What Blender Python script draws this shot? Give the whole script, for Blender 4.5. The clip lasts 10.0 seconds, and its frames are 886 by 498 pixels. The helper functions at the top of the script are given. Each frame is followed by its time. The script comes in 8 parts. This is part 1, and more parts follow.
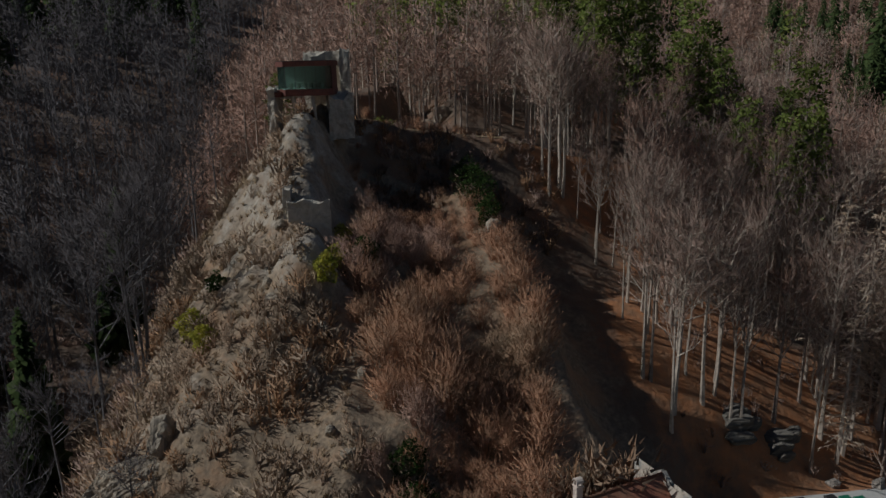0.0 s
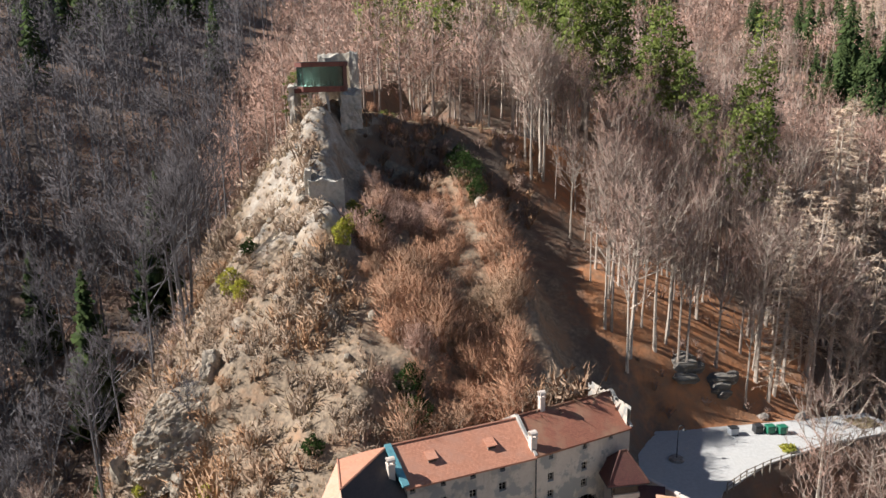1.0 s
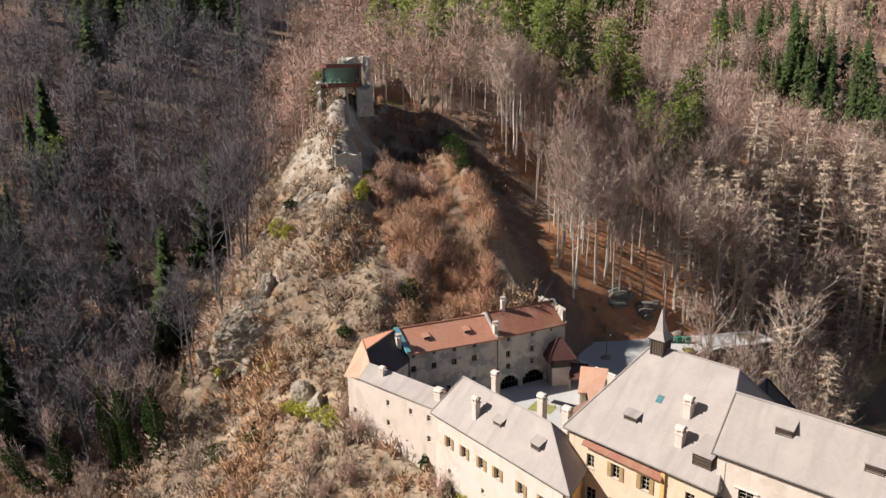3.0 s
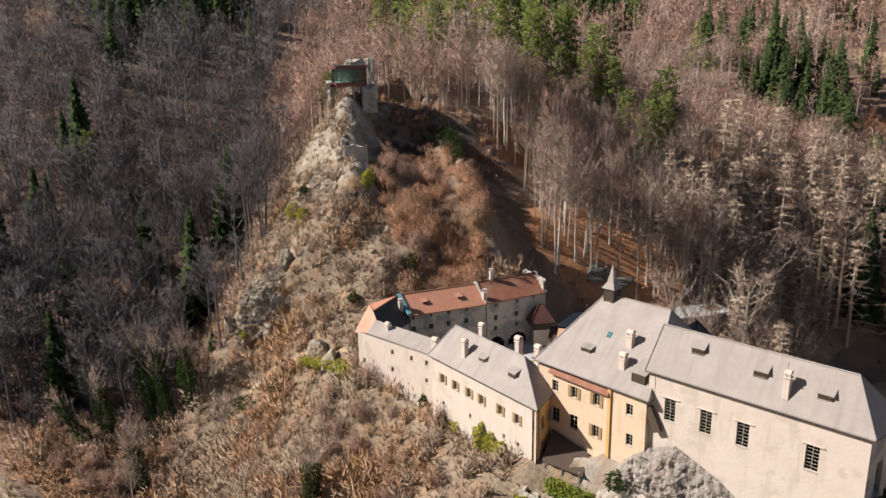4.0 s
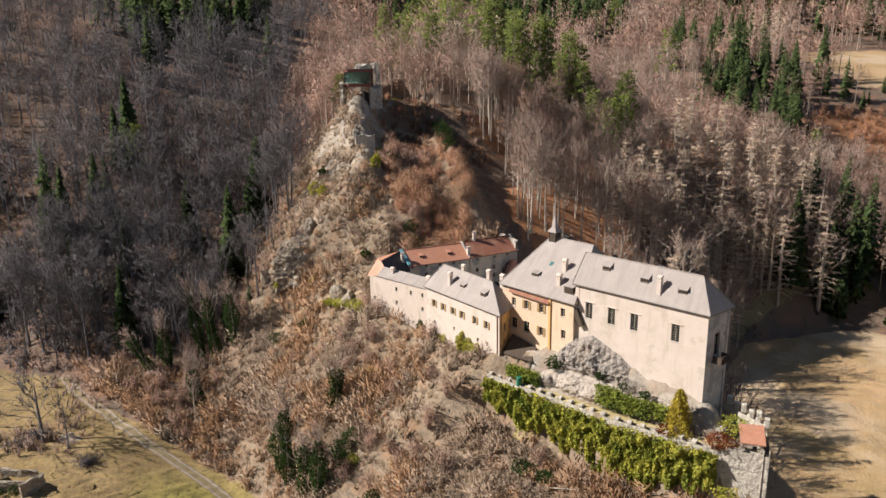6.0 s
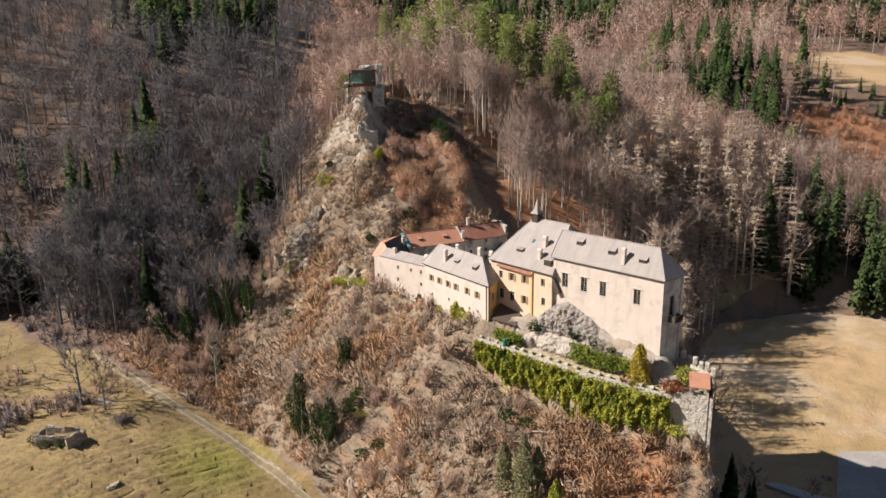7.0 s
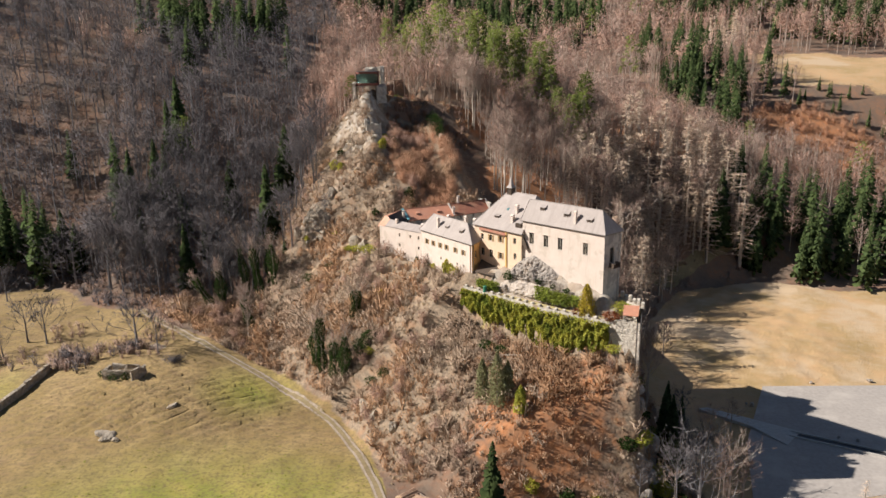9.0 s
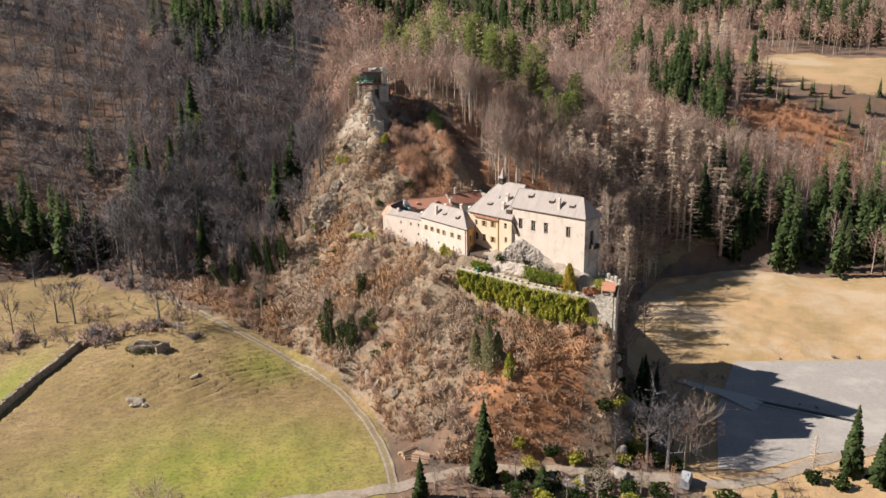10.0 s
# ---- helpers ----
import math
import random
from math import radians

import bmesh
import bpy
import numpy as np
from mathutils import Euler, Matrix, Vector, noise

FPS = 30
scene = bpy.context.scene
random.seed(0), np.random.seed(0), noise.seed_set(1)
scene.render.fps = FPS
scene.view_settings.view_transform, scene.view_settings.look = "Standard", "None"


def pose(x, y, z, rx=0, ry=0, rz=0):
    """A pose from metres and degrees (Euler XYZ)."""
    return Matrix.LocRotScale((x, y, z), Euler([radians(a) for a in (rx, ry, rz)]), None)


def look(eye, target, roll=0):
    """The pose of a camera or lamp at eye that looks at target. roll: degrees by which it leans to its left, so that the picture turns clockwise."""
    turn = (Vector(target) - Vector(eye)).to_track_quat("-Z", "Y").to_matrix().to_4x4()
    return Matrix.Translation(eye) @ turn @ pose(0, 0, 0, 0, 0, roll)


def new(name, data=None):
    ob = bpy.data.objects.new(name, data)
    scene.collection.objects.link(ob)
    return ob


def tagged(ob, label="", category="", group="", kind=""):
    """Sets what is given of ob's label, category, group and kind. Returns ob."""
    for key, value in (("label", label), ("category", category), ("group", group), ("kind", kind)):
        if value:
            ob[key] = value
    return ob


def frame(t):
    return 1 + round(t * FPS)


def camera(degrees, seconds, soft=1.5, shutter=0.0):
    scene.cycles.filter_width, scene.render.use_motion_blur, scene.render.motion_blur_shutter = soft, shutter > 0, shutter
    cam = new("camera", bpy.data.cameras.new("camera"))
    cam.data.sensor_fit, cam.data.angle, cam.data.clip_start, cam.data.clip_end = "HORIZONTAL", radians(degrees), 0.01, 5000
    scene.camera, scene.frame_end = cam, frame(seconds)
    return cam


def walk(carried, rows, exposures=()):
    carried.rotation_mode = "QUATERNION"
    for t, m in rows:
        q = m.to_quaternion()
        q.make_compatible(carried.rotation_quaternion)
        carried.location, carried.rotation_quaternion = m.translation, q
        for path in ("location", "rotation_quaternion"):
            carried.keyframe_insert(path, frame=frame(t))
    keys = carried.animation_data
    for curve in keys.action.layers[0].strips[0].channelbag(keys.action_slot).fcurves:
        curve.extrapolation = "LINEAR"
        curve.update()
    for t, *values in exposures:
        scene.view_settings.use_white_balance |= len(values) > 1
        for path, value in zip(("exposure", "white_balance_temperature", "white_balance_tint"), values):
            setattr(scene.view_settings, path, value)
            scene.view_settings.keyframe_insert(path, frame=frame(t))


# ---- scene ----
# camera: a drone gliding straight back and slowly up
cam = camera(62.0, 10.0, soft=1.5)
METRES, EYE = 180.0, 70.0
ROWS = [
    (0.0, 0.0, 0.0, 0.0, -0.34, -14.3, 1.34),
    (0.5, 0.0014, -0.0506, 0.0023, -0.39, -14.44, 1.29),
    (1.0, 0.0026, -0.0998, 0.0048, -0.42, -14.6, 1.24),
    (1.5, 0.004, -0.1506, 0.0074, -0.44, -14.75, 1.22),
    (2.0, 0.0051, -0.1998, 0.0096, -0.47, -14.84, 1.17),
    (2.5, 0.0066, -0.2491, 0.0125, -0.47, -14.95, 1.14),
    (4.0, 0.0102, -0.3991, 0.0208, -0.52, -15.14, 1.05),
    (4.5, 0.0116, -0.4484, 0.0235, -0.55, -15.19, 1.04),
    (5.0, 0.013, -0.4988, 0.0262, -0.58, -15.18, 1.02),
    (5.5, 0.0147, -0.5481, 0.0289, -0.59, -15.18, 1.02),
    (7.0, 0.0183, -0.6979, 0.037, -0.68, -15.25, 1.0),
    (7.5, 0.0197, -0.7475, 0.0395, -0.71, -15.25, 1.02),
    (8.0, 0.0212, -0.7984, 0.0422, -0.74, -15.28, 1.02),
    (8.5, 0.0227, -0.8478, 0.0447, -0.77, -15.31, 1.03),
    (9.0, 0.0238, -0.8975, 0.0475, -0.79, -15.34, 1.03),
    (9.5, 0.0249, -0.9487, 0.0503, -0.79, -15.36, 1.04),
    (10.0, 0.0259, -0.9982, 0.0532, -0.79, -15.4, 1.03),
]
# the film fades in from dark during the first second
walk(cam, [(t, pose(0, 0, EYE) @ pose(METRES * x, METRES * y, METRES * z, 90 + pitch, roll, yaw)) for t, x, y, z, yaw, pitch, roll in ROWS],
     exposures=[(0.0, -1.08, 5850, 4), (0.3, -0.36, 5950, 5), (0.6, 0.13, 6050, 7), (0.9, 0.76, 6100, 8), (1.2, 1.04, 6150, 9), (2.5, 0.82, 6350, 10), (4.0, 0.53, 6450, 10), (6.0, 0.6, 6450, 10), (10.0, 0.72, 6500, 10)])

# ---- world and sun ----
SUN_EL, SUN_AZ = radians(38), radians(180.5)   # a low winter sun, straight from the left of the valley
world = bpy.data.worlds.new("sky")
scene.world = world
world.use_nodes = True
wn = world.node_tree.nodes
sky = wn.new("ShaderNodeTexSky")
sky.sky_type, sky.sun_disc = "NISHITA", False
sky.sun_elevation, sky.sun_rotation = SUN_EL, SUN_AZ - radians(90)
sky.altitude, sky.dust_density, sky.ozone_density = 500, 0.4, 2.5
world.node_tree.links.new(sky.outputs[0], wn["Background"].inputs[0])
wn["Background"].inputs[1].default_value = 0.037
sun = new("sun", bpy.data.lights.new("sun", "SUN"))
sun.data.energy, sun.data.angle, sun.data.color = 5.0, radians(0.53), (1.0, 0.95, 0.895)
toward = Vector((math.cos(SUN_AZ) * math.cos(SUN_EL), math.sin(SUN_AZ) * math.cos(SUN_EL), math.sin(SUN_EL)))
sun.matrix_world = look(toward * 400, (0, 0, 0))

# ---- materials ----


def ramp_mix(nt, fac, a, b):
    n = nt.nodes.new("ShaderNodeMix")
    n.data_type = "RGBA"
    for sock, v in ((n.inputs[0], fac), (n.inputs[6], a), (n.inputs[7], b)):
        if isinstance(v, (tuple, list)):
            sock.default_value = (*v[:3], 1)
        elif isinstance(v, (int, float)):
            sock.default_value = v
        else:
            nt.links.new(v, sock)
    return n.outputs[2]


def noise_fac(nt, vec, scale, lo=0.35, hi=0.65, detail=5, stretch=None):
    if stretch:
        mp = nt.nodes.new("ShaderNodeMapping")
        mp.inputs["Scale"].default_value = stretch
        nt.links.new(vec, mp.inputs[0])
        vec = mp.outputs[0]
    n = nt.nodes.new("ShaderNodeTexNoise")
    n.inputs["Scale"].default_value, n.inputs["Detail"].default_value = scale, detail
    n.inputs["Roughness"].default_value = 0.6
    nt.links.new(vec, n.inputs["Vector"])
    r = nt.nodes.new("ShaderNodeMapRange")
    r.inputs[1].default_value, r.inputs[2].default_value = lo, hi
    nt.links.new(n.outputs[0], r.inputs[0])
    return r.outputs[0]


def begin(name, rough=0.8):
    m = bpy.data.materials.new(name)
    m.use_nodes = True
    nt = m.node_tree
    b = nt.nodes["Principled BSDF"]
    b.inputs["Roughness"].default_value = rough
    vec = nt.nodes.new("ShaderNodeTexCoord").outputs["Object"]
    return m, nt, b, vec


def bump(nt, b, height, strength=0.4, distance=0.1):
    n = nt.nodes.new("ShaderNodeBump")
    n.inputs["Strength"].default_value, n.inputs["Distance"].default_value = strength, distance
    nt.links.new(height, n.inputs["Height"])
    nt.links.new(n.outputs[0], b.inputs["Normal"])


def surf(name, c1, c2, scale=1.0, c3=None, scale3=0.15, rough=0.85, relief=0.3, depth=0.05, metal=0.0, vary=0.0, island=0.0, stretch=None, lo3=0.52, hi3=0.7, thin=0.0):
    """A surface of two colours mixed in grain, with stains of a third; thin: the share of light that passes through."""
    m, nt, b, vec = begin(name, rough)
    b.inputs["Metallic"].default_value = metal
    f1 = noise_fac(nt, vec, scale, stretch=stretch)
    col = ramp_mix(nt, f1, c1, c2)
    if c3:
        col = ramp_mix(nt, noise_fac(nt, vec, scale3, lo3, hi3), col, c3)
    for amount, kind, sock in ((vary, "ShaderNodeObjectInfo", "Random"), (island, "ShaderNodeNewGeometry", "Random Per Island")):
        if amount:
            src = nt.nodes.new(kind).outputs[sock]
            r = nt.nodes.new("ShaderNodeMapRange")
            r.inputs[3].default_value, r.inputs[4].default_value = 1 - amount, 1 + amount
            nt.links.new(src, r.inputs[0])
            h = nt.nodes.new("ShaderNodeHueSaturation")
            nt.links.new(r.outputs[0], h.inputs["Value"])
            nt.links.new(col, h.inputs["Color"])
            col = h.outputs[0]
    nt.links.new(col, b.inputs["Base Color"])
    if relief:
        bump(nt, b, f1, relief, depth)
    if thin:
        front, back, both = [nt.nodes.new("ShaderNode" + k) for k in ("BsdfDiffuse", "BsdfTranslucent", "MixShader")]
        both.inputs[0].default_value = thin
        for i, n in enumerate((front, back)):
            nt.links.new(col, n.inputs["Color"])
            nt.links.new(n.outputs[0], both.inputs[i + 1])
        nt.links.new(both.outputs[0], nt.nodes["Material Output"].inputs["Surface"])
    return m


def tiled(name, c1, c2, c3, size, rough=0.8, joint=0.45):
    """Roof covering laid in rows: rows of pieces in the slope's own height, with each piece's tone its own."""
    m, nt, b, vec = begin(name, rough)
    br = nt.nodes.new("ShaderNodeTexBrick")
    br.inputs["Scale"].default_value = 1.0
    br.inputs["Brick Width"].default_value, br.inputs["Row Height"].default_value = size
    br.inputs["Mortar Size"].default_value = 0.012
    br.inputs["Color1"].default_value, br.inputs["Color2"].default_value, br.inputs["Mortar"].default_value = (*c1, 1), (*c2, 1), (*[v * joint for v in c1], 1)
    uv = nt.nodes.new("ShaderNodeUVMap").outputs[0]
    nt.links.new(uv, br.inputs["Vector"])
    col = ramp_mix(nt, noise_fac(nt, vec, 0.45, 0.45, 0.75), br.outputs[0], c3)
    col = ramp_mix(nt, noise_fac(nt, uv, 1.0, 0.5, 0.8, stretch=(1.2, 0.12, 1)), col, tuple(v * 0.75 for v in c1))
    nt.links.new(col, b.inputs["Base Color"])
    inv = nt.nodes.new("ShaderNodeMath")
    inv.operation = "SUBTRACT"
    inv.inputs[0].default_value = 1
    nt.links.new(br.outputs[1], inv.inputs[1])
    return m


def plaster(name, c1, c2, stain, grey=0.0):
    m, nt, b, vec = begin(name, 0.92)
    col = ramp_mix(nt, noise_fac(nt, vec, 0.6), c1, c2)
    col = ramp_mix(nt, noise_fac(nt, vec, 0.9, 0.55, 0.78, stretch=(1, 1, 0.16)), col, stain)
    col = ramp_mix(nt, noise_fac(nt, vec, 0.35, 0.56, 0.64, 8), col, tuple(0.5 * (v + w) for v, w in zip(c2, stain)))
    if grey:
        col = ramp_mix(nt, noise_fac(nt, vec, 0.5, 0.5, 0.56, 9), col, (grey, grey * 0.95, grey * 0.86))
    nt.links.new(col, b.inputs["Base Color"])
    bump(nt, b, noise_fac(nt, vec, 3.0, 0.2, 0.8, 8), 0.35, 0.05)
    return m


M = {}
M["plaster_white"] = plaster("pale_lime_plaster", (0.635, 0.53, 0.45), (0.595, 0.49, 0.41), (0.47, 0.39, 0.305))
M["plaster_cream"] = plaster("cream_plaster", (0.66, 0.54, 0.42), (0.62, 0.5, 0.385), (0.52, 0.415, 0.29))
M["plaster_ochre"] = plaster("ochre_plaster", (0.66, 0.4, 0.15), (0.6, 0.36, 0.13), (0.5, 0.32, 0.15))
M["plaster_apricot"] = plaster("apricot_plaster", (0.69, 0.51, 0.36), (0.65, 0.475, 0.325), (0.52, 0.39, 0.25))
M["plaster_old"] = plaster("weathered_grey_plaster", (0.56, 0.485, 0.4), (0.46, 0.39, 0.32), (0.31, 0.26, 0.21), grey=0.3)
# Greyer, darker plaster with grey patches for side and rear walls and parapets.
M["plaster_side"] = plaster("grey_patchy_side_plaster", (0.5, 0.46, 0.4), (0.4, 0.36, 0.31), (0.26, 0.23, 0.2), grey=0.3)
M["slate"] = tiled("grey_shingle", (0.35, 0.296, 0.262), (0.322, 0.272, 0.241), (0.385, 0.328, 0.29), (0.3, 0.18), joint=0.86)
# Near-black colour that stands for shade on roofs turned from the sun.
M["slate_shade"] = tiled("shade_dark_shingle", (0.07, 0.055, 0.05), (0.05, 0.042, 0.04), (0.08, 0.06, 0.05), (0.3, 0.18))
M["tile_new"] = tiled("orange_clay_tile", (0.56, 0.25, 0.15), (0.43, 0.18, 0.105), (0.42, 0.22, 0.15), (0.22, 0.2), joint=0.6)
M["tile_pale"] = tiled("pale_weathered_tile", (0.6, 0.33, 0.215), (0.5, 0.26, 0.165), (0.5, 0.33, 0.25), (0.22, 0.2), joint=0.7)
M["tile_old"] = tiled("old_red_clay_tile", (0.34, 0.13, 0.075), (0.26, 0.095, 0.06), (0.3, 0.17, 0.1), (0.22, 0.2))
M["tile_dark"] = tiled("dark_red_tile", (0.13, 0.045, 0.035), (0.095, 0.034, 0.028), (0.13, 0.06, 0.04), (0.22, 0.2))
M["stone_wall"] = surf("rubble_masonry", (0.6, 0.53, 0.44), (0.4, 0.35, 0.285), 1.6, (0.6, 0.53, 0.44), 0.3, 0.95, 0.8, 0.15)
M["rock"] = surf("limestone_rock", (0.44, 0.365, 0.28), (0.22, 0.18, 0.135), 1.1, (0.34, 0.25, 0.16), 0.5, 0.95, 0.9, 0.3)
M["rock_dark"] = surf("dark_layered_rock", (0.24, 0.21, 0.175), (0.1, 0.088, 0.075), 1.6, (0.2, 0.17, 0.12), 0.5, 0.95, 1.0, 0.25, stretch=(0.4, 0.4, 2.0))
M["rock_grey"] = surf("grey_limestone", (0.46, 0.4, 0.345), (0.25, 0.212, 0.178), 1.9, (0.38, 0.305, 0.24), 0.4, 0.95, 1.0, 0.3, stretch=(1, 1, 0.55))
M["rubble"] = surf("pale_rubble_rock", (0.52, 0.44, 0.37), (0.34, 0.28, 0.225), 1.4, (0.3, 0.24, 0.18), 0.5, 0.95, 0.9, 0.2)
M["wood_dark"] = surf("dark_weathered_timber", (0.06, 0.042, 0.03), (0.11, 0.075, 0.05), 6, relief=0.4, stretch=(6, 6, 0.6))
M["wood_grey"] = surf("grey_weathered_timber", (0.3, 0.25, 0.2), (0.2, 0.165, 0.13), 5, relief=0.4, stretch=(6, 6, 0.8))
M["log"] = surf("debarked_log", (0.4, 0.26, 0.17), (0.24, 0.15, 0.1), 3, vary=0.25, relief=0.3)
M["log_end"] = surf("cut_log_end", (0.62, 0.45, 0.28), (0.5, 0.34, 0.2), 6, relief=0.1)
M["frame_white"] = surf("white_window_paint", (0.5, 0.44, 0.36), (0.38, 0.33, 0.27), 8, relief=0.1)
M["shutter"] = surf("ochre_shutter_paint", (0.4, 0.27, 0.13), (0.3, 0.19, 0.09), 4, relief=0.2)
M["skylight"] = surf("dark_teal_roof_glass", (0.06, 0.17, 0.18), (0.04, 0.12, 0.13), 3, relief=0, rough=0.25)
M["copper"] = surf("green_copper_flashing", (0.16, 0.36, 0.38), (0.1, 0.26, 0.3), 3, relief=0.15, rough=0.6)
M["corten"] = surf("rust_red_steel", (0.17, 0.05, 0.032), (0.1, 0.032, 0.024), 1.5, rough=0.7, relief=0.15)
M["steel_dark"] = surf("dark_grey_metal", (0.04, 0.042, 0.045), (0.07, 0.07, 0.072), 4, rough=0.45, relief=0.1, metal=0.6)
M["concrete"] = surf("pale_concrete", (0.46, 0.43, 0.39), (0.36, 0.335, 0.3), 1.5, rough=0.9)
M["red_paint"] = surf("bright_red_paint", (0.5, 0.025, 0.02), (0.4, 0.02, 0.018), 4, rough=0.5, relief=0.1)
M["gravel"] = surf("pale_gravel", (0.48, 0.46, 0.432), (0.416, 0.396, 0.368), 2.5, (0.46, 0.435, 0.4), 0.25, 0.95, 0.3)
M["asphalt"] = surf("worn_pale_asphalt", (0.36, 0.318, 0.28), (0.3, 0.265, 0.233), 1.2, (0.41, 0.362, 0.315), 0.12, 0.95, 0.2)
M["track"] = surf("earth_track", (0.26, 0.195, 0.1), (0.19, 0.14, 0.07), 1.3, (0.24, 0.19, 0.1), 0.4, 0.95, 0.4)
M["trail"] = surf("sandy_trail", (0.42, 0.31, 0.2), (0.33, 0.23, 0.14), 1.3, (0.3, 0.22, 0.1), 0.5, 0.95, 0.4)
M["van_white"] = surf("silver_white_body_paint", (0.42, 0.44, 0.46), (0.38, 0.4, 0.42), 3, rough=0.35, relief=0)
M["green_plastic"] = surf("green_plastic", (0.02, 0.16, 0.09), (0.02, 0.13, 0.075), 3, rough=0.5, relief=0)
M["black_plastic"] = surf("black_plastic", (0.025, 0.025, 0.027), (0.035, 0.035, 0.035), 3, rough=0.5, relief=0)
M["rubber"] = surf("tyre_rubber", (0.02, 0.02, 0.02), (0.03, 0.03, 0.03), 6, rough=0.9, relief=0.1)
M["bark"] = surf("grey_brown_bark", (0.34, 0.265, 0.215), (0.2, 0.155, 0.125), 2.5, vary=0.3, relief=0.4)
# Shade of the west wood is put into this bark's colour; oaks share it.
M["bark_dark"] = surf("dark_and_shaded_bark", (0.165, 0.15, 0.148), (0.1, 0.092, 0.092), 2.5, vary=0.3, relief=0.4)
M["bark_pale"] = surf("pale_bark", (0.5, 0.415, 0.335), (0.33, 0.27, 0.215), 2.5, vary=0.2, relief=0.4)
M["twig"] = surf("red_brown_twigs", (0.43, 0.275, 0.21), (0.275, 0.172, 0.132), 0.2, vary=0.32, island=0.07, relief=0, thin=0.12)
M["twig_grey"] = surf("grey_brown_twigs", (0.4, 0.28, 0.225), (0.26, 0.18, 0.145), 0.2, vary=0.3, island=0.08, relief=0, thin=0.12)
M["twig_tan"] = surf("tan_larch_twigs", (0.7, 0.545, 0.41), (0.54, 0.415, 0.31), 0.25, vary=0.2, island=0.15, relief=0, thin=0.12)
M["straw"] = surf("dry_straw_tufts", (0.47, 0.35, 0.225), (0.335, 0.245, 0.155), 0.15, (0.31, 0.19, 0.11), 0.08, island=0.15, relief=0, thin=0.12)
M["brush_red"] = surf("red_brown_brush", (0.48, 0.29, 0.17), (0.34, 0.2, 0.115), 0.15, (0.27, 0.19, 0.135), 0.08, island=0.15, relief=0, thin=0.12)
M["twig_orange"] = surf("orange_brown_brush", (0.47, 0.26, 0.16), (0.32, 0.175, 0.11), 0.12, (0.3, 0.21, 0.14), 0.06, vary=0.2, island=0.15, relief=0, thin=0.12)
M["brush"] = surf("dry_grey_brush", (0.45, 0.335, 0.245), (0.3, 0.222, 0.162), 0.12, (0.36, 0.22, 0.135), 0.07, vary=0.2, island=0.15, relief=0, thin=0.12)
# Cool dark tone imitates the shaded west wood; oaks, hedge and brushwood share it.
M["twig_dark"] = surf("dark_and_shaded_twigs", (0.15, 0.132, 0.133), (0.09, 0.08, 0.081), 0.2, vary=0.25, island=0.06, relief=0, thin=0.12)
M["grass_tan"] = surf("dry_tan_grass", (0.36, 0.27, 0.13), (0.26, 0.18, 0.08), 0.3, island=0.25, relief=0, thin=0.3)
M["grass_green"] = surf("green_grass", (0.2, 0.22, 0.03), (0.14, 0.17, 0.02), 0.3, island=0.25, relief=0, thin=0.3)
M["rut"] = surf("pale_wheel_rut", (0.36, 0.29, 0.225), (0.26, 0.205, 0.155), 1.3, (0.24, 0.18, 0.11), 0.4, 0.95, 0.4)
M["walk"] = surf("sandy_grass_walk", (0.5, 0.38, 0.2), (0.36, 0.3, 0.12), 0.8, (0.3, 0.27, 0.08), 0.5, relief=0.3)
M["lawn"] = surf("short_lawn", (0.2, 0.22, 0.05), (0.3, 0.26, 0.09), 1.5, relief=0.3)
M["needle"] = surf("dark_spruce_needles", (0.085, 0.11, 0.04), (0.04, 0.06, 0.026), 0.5, vary=0.3, island=0.3, relief=0, thin=0.35)
M["needle_pine"] = surf("yellow_green_pine_needles", (0.24, 0.27, 0.07), (0.11, 0.14, 0.042), 0.3, vary=0.3, island=0.2, relief=0, thin=0.35)
M["ivy"] = surf("dark_ivy_leaves", (0.055, 0.085, 0.025), (0.03, 0.05, 0.016), 0.8, vary=0.2, island=0.4, relief=0, rough=0.55, thin=0.35)
M["ivy_wall"] = surf("yellow_green_ivy_leaves", (0.5, 0.45, 0.085), (0.28, 0.3, 0.055), 0.45, (0.14, 0.18, 0.035), 0.4, island=0.4, relief=0, rough=0.6, thin=0.35)
M["ivy_mid"] = surf("mid_green_ivy_leaves", (0.28, 0.31, 0.06), (0.15, 0.19, 0.04), 0.6, (0.07, 0.1, 0.025), 0.5, island=0.4, relief=0, rough=0.6, thin=0.3)
M["leaf_grey"] = surf("grey_green_foliage", (0.32, 0.3, 0.16), (0.2, 0.2, 0.1), 0.6, island=0.3, relief=0, thin=0.35)
M["leaf_gold"] = surf("golden_conifer_foliage", (0.52, 0.4, 0.06), (0.34, 0.27, 0.045), 0.6, island=0.3, relief=0, thin=0.35)
M["leaf_red"] = surf("rust_red_hedge_leaves", (0.24, 0.075, 0.03), (0.15, 0.05, 0.025), 0.6, island=0.3, relief=0, thin=0.35)
glass = bpy.data.materials.new("window_glass")
glass.use_nodes = True
gb = glass.node_tree.nodes["Principled BSDF"]
gb.inputs["Base Color"].default_value = (0.1, 0.11, 0.11, 1)
gb.inputs["Roughness"].default_value, gb.inputs["Transmission Weight"].default_value = 0.06, 1.0
gb.inputs["IOR"].default_value = 1.2
M["glass"] = glass


